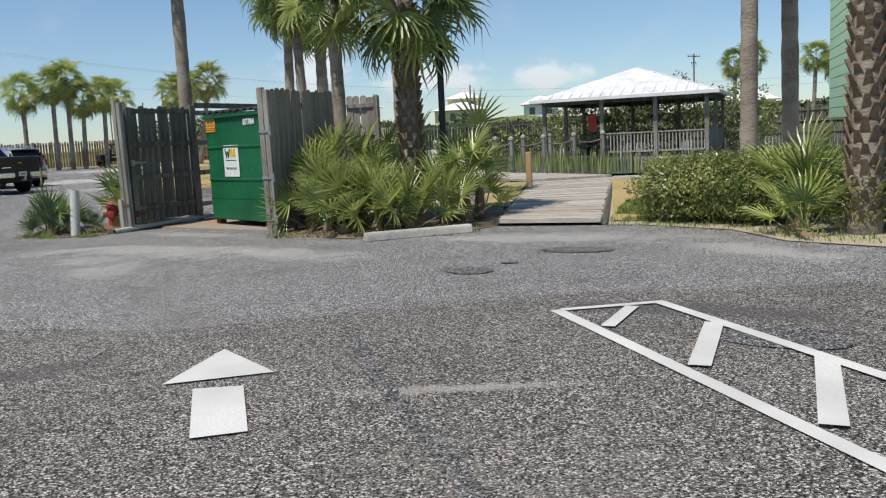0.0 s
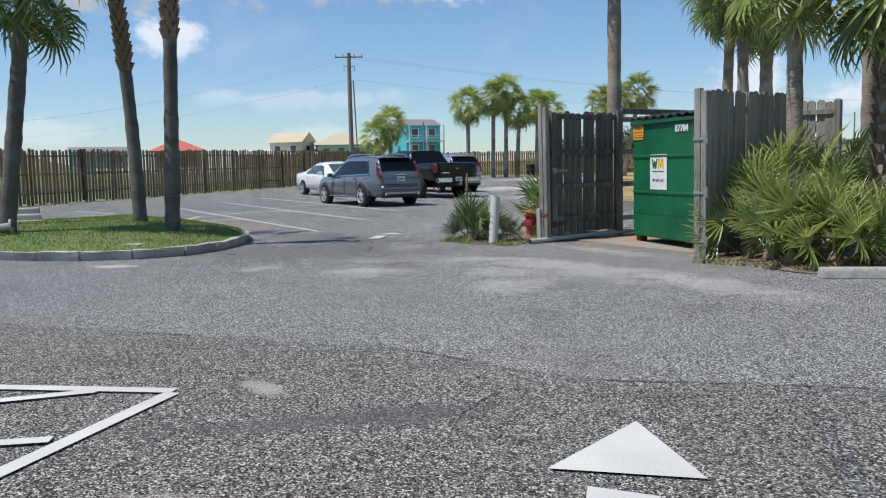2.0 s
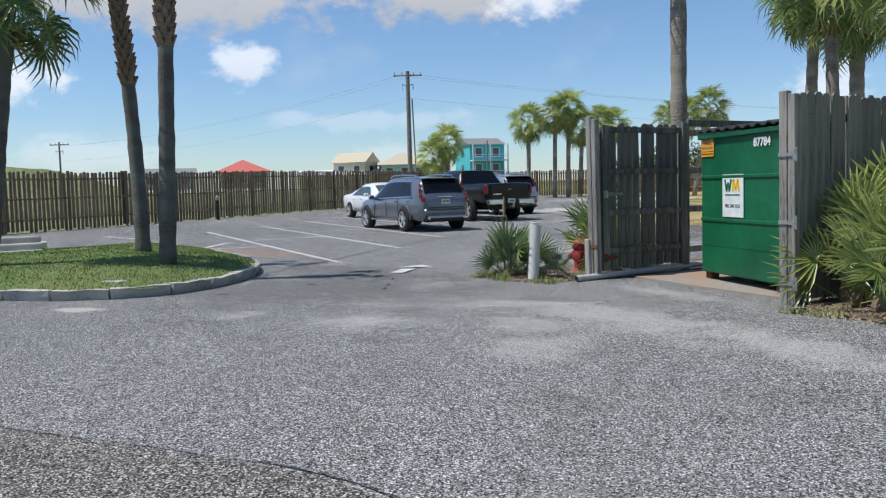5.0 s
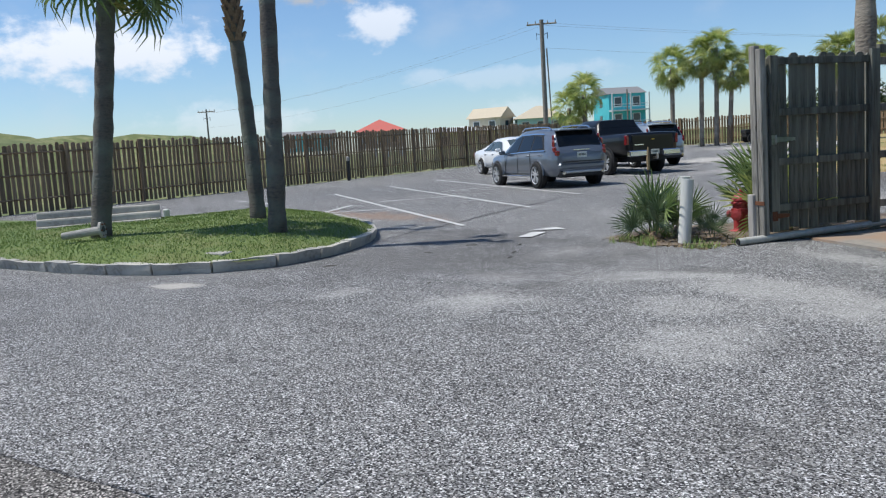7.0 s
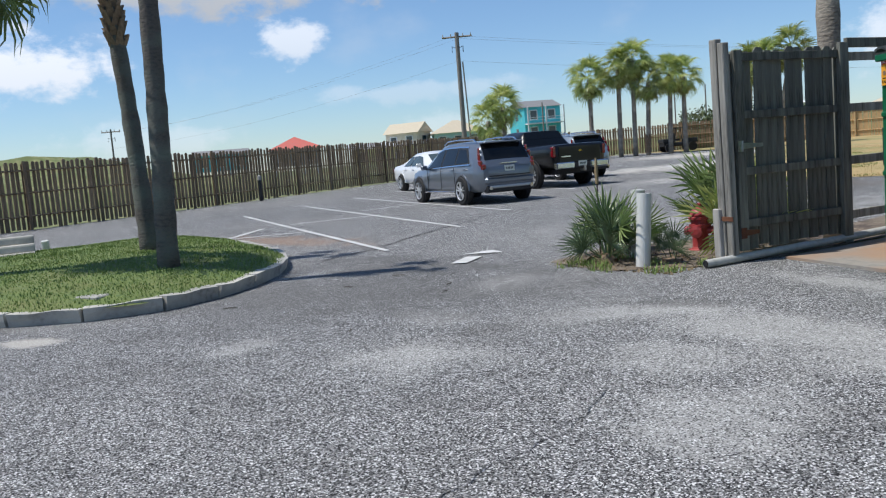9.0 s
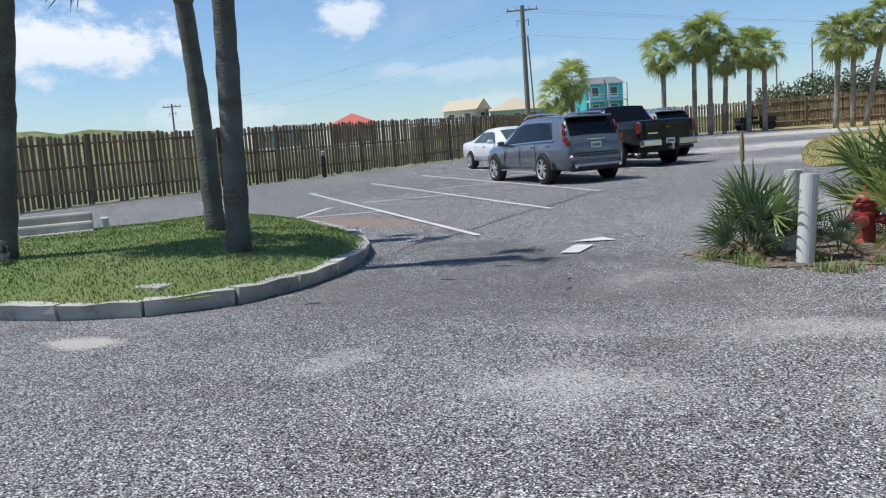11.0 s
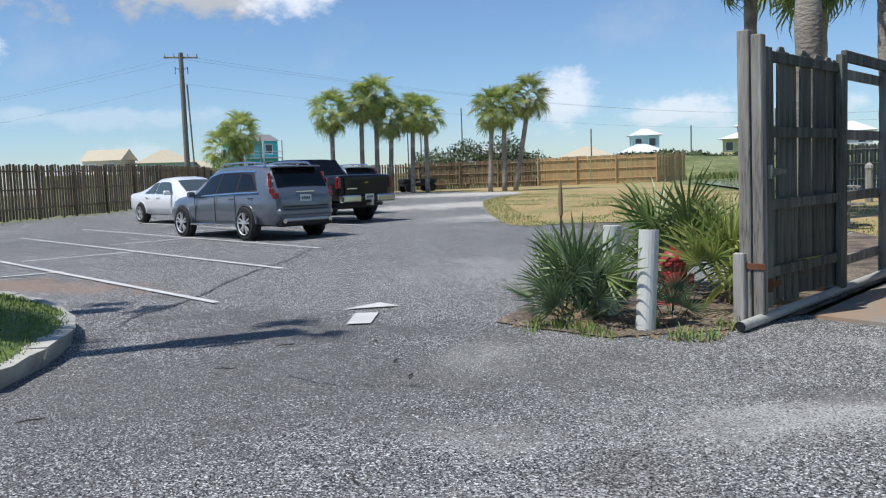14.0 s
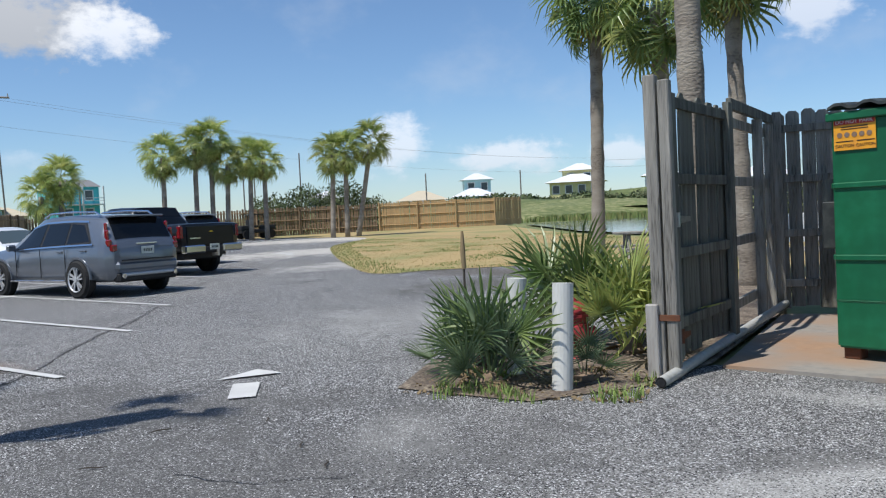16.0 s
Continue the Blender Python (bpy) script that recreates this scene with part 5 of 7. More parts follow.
def wheel(parent, x, y, r, width, sgn, spokes=10):
    bm = bmesh.new()
    prof = [(r * 0.66, -width / 2), (r * 0.92, -width / 2), (r, -width / 2 + 0.04), (r, width / 2 - 0.04), (r * 0.92, width / 2), (r * 0.66, width / 2)]
    rings = []
    for rad, off in prof:
        rings.append([bm.verts.new((rad * math.cos(k * math.tau / 28), off, rad * math.sin(k * math.tau / 28))) for k in range(28)])
    for a, b in zip(rings, rings[1:]):
        for k in range(28):
            bm.faces.new((a[k], a[(k + 1) % 28], b[(k + 1) % 28], b[k]))
    bmesh.ops.recalc_face_normals(bm, faces=bm.faces[:])
    w = thing("wheel", pose(x, y, r), "", "")
    w.parent = parent
    part("tyre", bm, "tyre", w)
    bm = bmesh.new()
    o = sgn * (width / 2 - 0.012)
    tube(bm, ((0, o - sgn * 0.09, 0), (0, o - sgn * 0.07, 0)), (r * 0.67, r * 0.67), 24)
    part("drum", bm, "trim_black", w)
    bm = bmesh.new()
    for k in range(spokes):
        a = k * math.tau / spokes
        box(bm, r * 0.36, 0, 0, r * 0.56, 0.03, r * 0.085, Matrix.Translation((0, o, 0)) @ Matrix.Rotation(a, 4, "Y") @ Matrix.Rotation(0.1 if k % 2 else -0.1, 4, "Y"))
    tube(bm, ((0, o - 0.03, 0), (0, o + 0.03, 0)), (r * 0.15, r * 0.15), 12)
    for s0, s1, rr in ((-0.02, 0.025, 0.67),):
        ring = [[bm.verts.new((q * math.cos(k * math.tau / 28), o + sgn * s, q * math.sin(k * math.tau / 28))) for k in range(28)] for q, s in ((r * 0.67, 0.03), (r * 0.61, 0.01))]
        for k in range(28):
            bm.faces.new((ring[0][k], ring[0][(k + 1) % 28], ring[1][(k + 1) % 28], ring[1][k]))
    part("rim", bm, "alloy", w, "silver multi-spoke alloy rim")


def wheel_arch(parent, x, y, r, sgn, mat):
    bm = bmesh.new()
    n = 18
    rows = []
    for k in range(n + 1):
        a = math.pi * k / n
        rows.append([bm.verts.new((x + q * math.cos(a), y + sgn * o, r + q * math.sin(a))) for q, o in ((r * 1.07, -0.1), (r * 1.07, 0.012), (r * 1.19, 0.016), (r * 1.2, -0.02))])
    for a, b in zip(rows, rows[1:]):
        for j in range(3):
            bm.faces.new((a[j], b[j], b[j + 1], a[j + 1]))
    bmesh.ops.recalc_face_normals(bm, faces=bm.faces[:])
    part("wheel_arch", bm, mat, parent)
    bm = bmesh.new()
    tube(bm, ((x, y - sgn * 0.12, r), (x, y + sgn * 0.006, r)), (r * 1.08, r * 1.08), 24)
    part("wheel_well", bm, "trim_black", parent)


def car(name, place, turn, label, st, paint, axles, r, windows, rear, front, tail, scale=1.0, arch="trim_black", glass="car_glass"):
    x, y = place
    rx = axles[0]
    m = Matrix.Translation((x, y, gz(x, y))) @ Matrix.Rotation(turn, 4, "Z") @ Matrix.Diagonal((scale, scale, scale, 1)) @ Matrix.Translation((-rx, 0, 0))
    ob = thing(name, m, label, "car")
    part("body", car_shell(st), paint, ob, smooth=True)
    for ax in axles:
        w = lerp_station(st, ax)[4]
        for sgn in (-1, 1):
            wheel_arch(ob, ax, sgn * w, r, sgn, arch)
            wheel(ob, ax, sgn * (w - 0.065), r, 0.24, sgn)
    for sgn in (-1, 1):
        for c in windows:
            part("window", side_glass(st, c, sgn), glass, ob, "dark tinted side window")
        bm = bmesh.new()
        mx = windows[-1][1][0] - 0.12
        s = lerp_station(st, mx)
        box(bm, mx, sgn * (s[5] + 0.13), s[2] + 0.07, 0.1, 0.2, 0.14, bevel=0.03)
        box(bm, mx, sgn * (s[5] + 0.02), s[2] + 0.02, 0.06, 0.1, 0.05)
        part("mirror", bm, paint, ob)
        for wx in windows[:2] if len(windows) > 2 else windows:
            hx = wx[0][0] + 0.18
            s = lerp_station(st, hx)
            part("door_handle", boxes((hx, sgn * (s[5] + 0.012), s[2] - 0.1, 0.2, 0.03, 0.03), bevel=0.008), paint, ob)
        if tail:
            bm = bmesh.new()
            for q in tail:
                s = lerp_station(st, q[0])
                box(bm, q[0], sgn * q[1], q[2], q[3], q[4], q[5], bevel=0.02)
            part("tail_light", bm, "tail_red", ob, "red glossy tail light")
    part("rear_window", top_glass(st, *rear), glass, ob, "dark rear window")
    part("windscreen", top_glass(st, *front), glass, ob)
    return ob


def plate(ob, x, z, y=0.0):
    p = part("number_plate", boxes((x, y, z, 0.012, 0.31, 0.155), bevel=0.003), "plate", ob, "pale licence plate")
    for k in range(5):
        part("bar", boxes((x - 0.008, y - 0.09 + 0.045 * k, z, 0.003, 0.028, 0.06)), "plate_ink", p)


HEAD = math.atan2(0.6, -2.86)
# rows: place along the car, underside, belt, roof, half widths low, at the belt and at the roof
SUV = [(0.0, 0.46, 0.94, 0.99, 0.62, 0.66, 0.62), (0.05, 0.36, 1.02, 1.08, 0.76, 0.78, 0.72), (0.2, 0.3, 1.08, 1.36, 0.88, 0.87, 0.69), (0.36, 0.3, 1.08, 1.6, 0.935, 0.92, 0.66), (0.6, 0.3, 1.07, 1.67, 0.965, 0.945, 0.66), (1.5, 0.28, 1.06, 1.72, 0.98, 0.96, 0.68), (2.4, 0.28, 1.04, 1.715, 0.98, 0.96, 0.67), (2.75, 0.28, 1.03, 1.67, 0.98, 0.955, 0.67),
       (3.05, 0.28, 1.02, 1.53, 0.98, 0.95, 0.69), (3.62, 0.28, 1.0, 1.13, 0.975, 0.935, 0.8), (3.8, 0.28, 0.99, 1.08, 0.97, 0.93, 0.8), (4.55, 0.3, 0.93, 1.01, 0.94, 0.87, 0.73), (4.86, 0.34, 0.82, 0.9, 0.83, 0.77, 0.63), (4.95, 0.42, 0.7, 0.78, 0.68, 0.65, 0.56)]
SUV_WIN = (((0.62, 0.16), (1.38, 0.1), (1.4, 0.84), (0.98, 0.8)), ((1.45, 0.1), (2.3, 0.08), (2.25, 0.87), (1.47, 0.85)), ((2.39, 0.08), (3.42, 0.08), (2.86, 0.84), (2.34, 0.87)))
SUV_TAIL = ((0.08, 0.74, 1.0, 0.12, 0.13, 0.14), (0.15, 0.79, 1.1, 0.14, 0.08, 0.15), (0.23, 0.77, 1.25, 0.11, 0.06, 0.24), (0.31, 0.73, 1.42, 0.09, 0.05, 0.2))


def big_car(place, label, paint, arch):
    ob = car("sports_utility_car", place, HEAD, label, SUV, paint, (1.0, 3.98), 0.385, SUV_WIN, (0.1, 0.4, 0.95, 0.97), (3.08, 3.6, 0.93, 0.9), SUV_TAIL, scale=0.96, arch=arch)
    for sgn in (-1, 1):
        part("pillar_trim", side_glass(SUV, ((0.56, 0.08), (3.5, 0.03), (2.86, 0.9), (0.92, 0.88)), sgn * 0.9965), "trim_black", ob, "gloss black surround of the side windows")
        part("window_trim", side_glass(SUV, ((0.5, 0.0), (3.52, 0.0), (3.5, 0.045), (0.5, 0.07)), sgn * 1.004), "chrome", ob, "bright strip under the side windows")
        part("window_trim", side_glass(SUV, ((0.86, 0.9), (2.95, 0.9), (2.88, 0.96), (0.88, 0.97)), sgn * 1.004), "chrome", ob, "bright strip over the side windows")
        part("exhaust_tip", tube(bmesh.new(), ((-0.075, sgn * 0.62, 0.43), (0.1, sgn * 0.62, 0.43)), (0.05, 0.05), 12), "chrome", ob)
        part("roof_rail", tube(bmesh.new(), ((0.6, sgn * 0.62, 1.67), (0.75, sgn * 0.63, 1.75), (1.6, sgn * 0.64, 1.785), (2.4, sgn * 0.63, 1.775), (2.65, sgn * 0.63, 1.69)), (0.02, 0.022, 0.022, 0.022, 0.018), 8), "chrome", ob, "bright metal roof rail")
        part("sill_trim", boxes((2.5, sgn * 0.99, 0.35, 2.1, 0.03, 0.05), bevel=0.01), "chrome", ob)
        for x in (1.42, 2.34, 3.3):
            part("door_seam", boxes((x, sgn * 0.984, 0.72, 0.012, 0.01, 0.6)), "trim_black", ob)
    part("spoiler", boxes((0.36, 0, 1.65, 0.32, 1.2, 0.045), bevel=0.018), paint, ob)
    part("bumper", boxes((0.06, 0, 0.62, 0.2, 1.5, 0.2), bevel=0.06), paint, ob)
    part("bumper_recess", boxes((-0.025, 0, 0.745, 0.04, 1.25, 0.025), bevel=0.005), "trim_black", ob)
    part("valance", boxes((0.09, 0, 0.4, 0.22, 1.44, 0.2), bevel=0.04), "trim_black", ob)
    part("skid_plate", boxes((0.0, 0, 0.45, 0.1, 1.3, 0.07), bevel=0.025), "alloy", ob, "silver lower bumper trim")
    part("lettering", boxes((0.015, 0, 1.075, 0.03, 0.5, 0.028), bevel=0.004), "chrome", ob)
    plate(ob, -0.015, 0.93)
    return ob


big_car((-17.0, 19.8), "metallic grey sports utility car parked in an angled stall", "car_grey", "car_grey")

TRUCK = [(0.0, 0.62, 1.2, 1.32, 0.92, 0.97, 0.94), (0.08, 0.6, 1.22, 1.34, 0.97, 0.99, 0.95), (1.9, 0.55, 1.22, 1.34, 0.99, 1.0, 0.95), (1.95, 0.5, 1.22, 1.36, 0.99, 1.0, 0.94), (2.02, 0.5, 1.24, 1.55, 0.99, 1.0, 0.8), (2.2, 0.48, 1.24, 1.84, 0.99, 1.0, 0.73), (3.3, 0.48, 1.22, 1.88, 0.99, 1.0, 0.72), (3.75, 0.48, 1.2, 1.78, 0.99, 0.99, 0.72),
         (4.4, 0.48, 1.18, 1.26, 0.99, 0.98, 0.85), (5.6, 0.5, 1.1, 1.2, 0.97, 0.94, 0.8), (5.85, 0.55, 0.95, 1.0, 0.9, 0.88, 0.7)]
truck = car("pickup_truck", (-19.5, 24.7), HEAD, "black crew-cab pickup truck with chrome rear bumper", TRUCK, "car_black", (1.25, 4.9), 0.42, (((2.25, 0.08), (3.1, 0.07), (3.05, 0.86), (2.35, 0.84)), ((3.18, 0.07), (4.1, 0.08), (3.65, 0.84), (3.12, 0.86))), (2.03, 2.19, 0.9, 0.92), (3.8, 4.38, 0.92, 0.9),
            ((0.06, 0.92, 1.12, 0.14, 0.12, 0.32),))
part("tailgate", boxes((-0.01, 0, 1.02, 0.05, 1.55, 0.52), bevel=0.015), "car_black", truck)
part("emblem", boxes((-0.042, 0, 1.12, 0.012, 0.06, 0.04), (-0.042, 0, 1.12, 0.012, 0.14, 0.02), bevel=0.004), "ink_yellow", truck, "small gold emblem")
part("lettering", boxes((-0.04, 0.52, 0.96, 0.006, 0.34, 0.035)), "chrome", truck)
for sgn in (-1, 1):
    part("bumper", boxes((-0.08, sgn * 0.62, 0.68, 0.2, 0.66, 0.2), bevel=0.03), "chrome", truck, "chrome half of the rear bumper")
part("bumper_step", boxes((-0.07, 0, 0.66, 0.16, 0.62, 0.16), bevel=0.02), "trim_black", truck)
part("tow_hitch", boxes((-0.18, 0, 0.52, 0.25, 0.07, 0.08), (-0.28, 0, 0.58, 0.06, 0.06, 0.16), bevel=0.01), "steel", truck)
part("under_frame", boxes((2.6, 0, 0.5, 4.6, 1.3, 0.2), bevel=0.03), "trim_black", truck)
plate(truck, -0.16, 0.72, 0.0)

white = [(0.0, 0.45, 0.8, 0.88, 0.72, 0.78, 0.74), (0.1, 0.32, 0.9, 0.98, 0.84, 0.85, 0.75), (0.7, 0.26, 0.95, 1.04, 0.9, 0.88, 0.72), (1.0, 0.25, 0.94, 1.12, 0.91, 0.89, 0.68), (1.75, 0.25, 0.93, 1.42, 0.92, 0.9, 0.58), (2.5, 0.25, 0.92, 1.45, 0.92, 0.9, 0.58), (2.9, 0.25, 0.9, 1.36, 0.92, 0.9, 0.6),
         (3.7, 0.25, 0.88, 0.96, 0.91, 0.88, 0.74), (4.5, 0.28, 0.76, 0.84, 0.88, 0.82, 0.68), (4.85, 0.36, 0.62, 0.68, 0.74, 0.72, 0.6)]
car("sedan", (-26.7, 24.3), HEAD + math.pi, "white four-door sedan parked nose to nose in the far row", white, "car_white", (1.0, 3.8), 0.33, (((1.25, 0.1), (1.95, 0.07), (1.95, 0.86), (1.6, 0.84)), ((2.02, 0.07), (3.2, 0.08), (2.75, 0.84), (2.0, 0.86))), (1.05, 1.72, 0.9, 0.9), (2.95, 3.65, 0.92, 0.9), ((0.08, 0.74, 0.82, 0.16, 0.2, 0.14),), arch="car_white", glass="car_glass_pale")
big_car((-22.2, 28.4), "pale silver sports utility car parked beyond the pickup", "car_silver", "car_silver")


def utility_cart(x, y, turn):
    ob = thing("utility_cart", Matrix.Translation((x, y, gz(x, y))) @ Matrix.Rotation(turn, 4, "Z"), "dark open utility cart parked by the far fence", "cart")
    part("chassis", boxes((0, 0, 0.5, 2.2, 1.1, 0.25), (0.9, 0, 0.72, 0.7, 1.1, 0.3), (-0.75, 0, 0.75, 0.8, 1.15, 0.3), bevel=0.05), "trim_black", ob)
    for sx in (-0.75, 0.85):
        for sy in (-0.6, 0.6):
            part("tyre", tube(bmesh.new(), ((sx, sy - 0.1, 0.3), (sx, sy + 0.1, 0.3)), (0.3, 0.3), 16), "tyre", ob)
    for sx in (-0.3, 0.55):
        for sy in (-0.5, 0.5):
            part("roll_bar", rod((sx, sy, 0.6), (sx * 0.8, sy * 0.95, 1.55), 0.025), "black_metal", ob)
    part("roof", boxes((0.1, 0, 1.58, 1.1, 1.1, 0.05), bevel=0.02), "black_metal", ob)
    part("seat", boxes((-0.15, 0, 0.8, 0.4, 1.0, 0.14), (-0.35, 0, 1.05, 0.1, 1.0, 0.45), bevel=0.03), "trim_black", ob)


utility_cart(-36.6, 52.6, 1.0)


# ---- fences of the lot ----
def lot_fence(name, pts, h, label, mat="fence_wood", board=0.14, gap=0.045, near=300, seed=1, level=False, rail_mat=None, cap=True):
    rnd = random.Random(seed)
    ob = thing(name, Matrix(), label, "fence")
    me = dog_ear(board, h)
    me.materials.append(M[mat])
    rest = bmesh.new()
    count = 0
    for a, b in zip(pts, pts[1:]):
        turn, length = along(a, b)
        d = Vector((math.cos(turn), math.sin(turn), 0))
        n = int(length / (board + gap))
        for i in range(n):
            p = Vector((*a, 0)) + d * (i + 0.5) * (length / n)
            m = Matrix.Translation((p.x, p.y, gz(p.x, p.y) + rnd.uniform(-0.05, 0.05))) @ Matrix.Rotation(turn, 4, "Z") @ Matrix.Rotation(rnd.uniform(-0.015, 0.015), 4, "Y") @ Matrix.Diagonal((rnd.uniform(0.85, 1.1), 1, 1, 1))
            if count < near:
                shared("board", me, ob, m)
            else:
                k = len(rest.verts)
                rest.from_mesh(me)
                rest.verts.ensure_lookup_table()
                bmesh.ops.transform(rest, matrix=m, verts=rest.verts[k:])
            count += 1
        k = max(1, int(length / 2.4))
        for i in range(k):
            p = Vector((*a, 0)) + d * (length * i / k)
            q = p + d * (length / k)
            side = Vector((d.y, -d.x, 0)) * 0.06
            z0, z1 = gz(p.x, p.y), gz(q.x, q.y)
            part("post", rod(p + side * 1.3 + Vector((0, 0, z0 - 0.1)), p + side * 1.3 + Vector((0, 0, z0 + h + 0.04)), 0.055, sides=8), rail_mat or mat, ob)
            for f in (0.2, 0.55, 0.88):
                part("rail", rod(p + side * 0.6 + Vector((0, 0, z0 + h * f)), q + side * 0.6 + Vector((0, 0, z1 + h * f)), 0.035, sides=6), rail_mat or mat, ob)
    if rest.verts:
        rest_ob = part("more_boards", rest, mat, ob)
        rest_ob["kind"] = "stuff"
    else:
        rest.free()
    return ob


lot_fence("lot_fence", [(-23.6, -4.0), (-28.2, 8.0), (-33.6, 20.5), (-39.6, 34.0), (-45.0, 41.0), (-49.0, 45.5)], 2.15, "long weathered brown picket fence with gaps between boards", near=290)
lot_fence("far_fence", [(-49.2, 45.7), (-43.0, 51.8), (-36.0, 57.2), (-31.2, 59.8)], 1.95, "brown picket fence across the end of the lot", near=120, seed=2)
lot_fence("new_fence", [(-31.1, 59.9), (-23.6, 63.2), (-22.6, 66.5)], 2.0, "newer pale tan wooden fence beside the lawn", "fence_new", 0.15, 0.015, 80, 3)

# ---- island things ----


def parking_stop(m, label, mat="concrete", length=1.85):
    bm = bmesh.new()
    o = [(-0.09, 0), (0.09, 0), (0.07, 0.1), (0.05, 0.13), (-0.05, 0.13), (-0.07, 0.1)]
    a = [bm.verts.new((-length / 2, y, z)) for y, z in o]
    b = [bm.verts.new((length / 2, y, z)) for y, z in o]
    bm.faces.new(a)
    bm.faces.new(b[::-1])
    for i in range(6):
        bm.faces.new((a[i], b[i], b[(i + 1) % 6], a[(i + 1) % 6]))
    bmesh.ops.recalc_face_normals(bm, faces=bm.faces[:])
    bmesh.ops.bevel(bm, geom=bm.edges[:], offset=0.012, segments=1, affect="EDGES")
    me = bpy.data.meshes.new("parking_stop")
    bm.to_mesh(me)
    bm.free()
    me.materials.append(M[mat])
    ob = new("parking_stop", me)
    ob.matrix_basis = m
    return tagged(ob, label, "parking stop")


P_TURN = along((0.48, 11.42), (1.77, 12.39))[0]
parking_stop(Matrix.Translation((1.1, 11.95, 0.0)) @ Matrix.Rotation(P_TURN, 4, "Z"), "weathered concrete parking stop at the planting bed", length=1.7)
pt = radians(80)
for i, (dx, z) in enumerate(((-0.3, 0.0), (0.0, 0.0), (0.3, 0.0), (-0.16, 0.13), (0.16, 0.13), (0.0, 0.26))):
    parking_stop(Matrix.Translation((-15.3 + dx * 0.98, 6.98 - dx * 0.17, 0.3 + z)) @ Matrix.Rotation(pt, 4, "Z"), "old concrete parking stop stacked on the turf", length=2.2)["group"] = "stack of parking stops"
pipe = thing("pipe_flange", pose(-12.15, 6.42, 0.42, 0, 0, 62), "short grey pipe with a bolted flange lying by the palm", "pipe")
part("pipe", rod((-0.5, 0, 0.0), (0.1, 0, 0.06), 0.055, 0.07, sides=14), "concrete", pipe)
part("flange", rod((0.1, 0, 0.06), (0.14, 0, 0.065), 0.13, sides=18), "concrete", pipe)
part("bore", rod((0.139, 0, 0.065), (0.144, 0, 0.065), 0.06, sides=14), "trim_black", pipe)
for k in range(6):
    a = k * math.tau / 6
    part("bolt", rod((0.138, 0.1 * math.cos(a), 0.065 + 0.1 * math.sin(a)), (0.158, 0.1 * math.cos(a), 0.065 + 0.1 * math.sin(a)), 0.014, sides=6), "rusty", pipe)
stub = thing("marker_stub", pose(-16.75, 8.55, 0.12, 4, 8, 0), "short white plastic stub post by the island", "post")
part("pipe", lathe([(0.07, -0.1), (0.07, 0.36), (0.06, 0.37), (0.05, 0.34)], 14), "pvc", stub)
grate = thing("valve_cover", pose(-9.3, 7.56, mound(-9.3, 7.56) - 0.325, 0, 0, 30), "small grey concrete valve cover set in the turf", "cover")
part("slab", boxes((0, 0, 0.28, 0.34, 0.22, 0.1), bevel=0.012), "concrete", grate)
boll = thing("bollard", pose(-31.6, 19.6, gz(-31.6, 19.6)), "dark slim bollard in front of the fence", "bollard")
part("shaft", lathe([(0.07, 0), (0.07, 0.95), (0.05, 1.0)], 12), "black_metal", boll)
part("cap", lathe([(0.08, 0.86), (0.08, 1.02), (0.03, 1.06)], 12), "concrete", boll)


def picnic_table(x, y, turn):
    ob = thing("picnic_table", Matrix.Translation((x, y, gz(x, y) + 0.03)) @ Matrix.Rotation(turn, 4, "Z"), "weathered grey wooden picnic table on the lawn", "table")
    for i in range(5):
        part("top_plank", boxes((0, -0.3 + 0.15 * i, 0.75, 1.8, 0.14, 0.04), bevel=0.004), "wood_grey", ob)
    for s in (-1, 1):
        for k in (0, 1):
            part("bench_plank", boxes((0, s * (0.68 + 0.14 * k), 0.45, 1.8, 0.13, 0.04), bevel=0.004), "wood_grey", ob)
        part("brace", boxes((s * 0.65, 0, 0.42, 0.05, 1.55, 0.1), bevel=0.004), "wood_grey", ob)
        for q in (-1, 1):
            part("leg", rod((s * 0.65, q * 0.62, 0), (s * 0.65, q * 0.22, 0.73), 0.045, sides=4), "wood_grey", ob)


picnic_table(-6.6, 23.6, 0.3)


# ---- utility poles and wires ----
def utility_pole(x, y, top, label, arm_turn, r=0.16, arms=True):
    z = gz(x, y)
    ob = thing("utility_pole", pose(x, y, z), label, "utility pole")
    part("shaft", lathe([(r * 1.3, -0.1), (r, top - z)], 10), "pole_wood", ob)
    if arms:
        d = Vector((math.cos(arm_turn), math.sin(arm_turn), 0))
        c = Vector((0, 0, top - z - 0.35))
        part("crossarm", tube(bmesh.new(), (c - d * 1.25, c + d * 1.25), (0.07, 0.07), 4), "pole_wood", ob)
        for k in (-1.15, -0.5, 0.5, 1.15):
            part("insulator", rod(c + d * k + Vector((0, 0, 0.05)), c + d * k + Vector((0, 0, 0.28)), 0.05, 0.03, 8), "concrete", ob)
        for k in (-0.45, 0.45):
            part("fuse_cutout", tube(bmesh.new(), (c + d * k * 0.3 + Vector((0, 0, -0.9)), c + d * k + Vector((0, 0, -0.75)), c + d * k + Vector((0, 0, -1.25))), (0.03, 0.05, 0.03), 6), "black_metal", ob)
    return ob


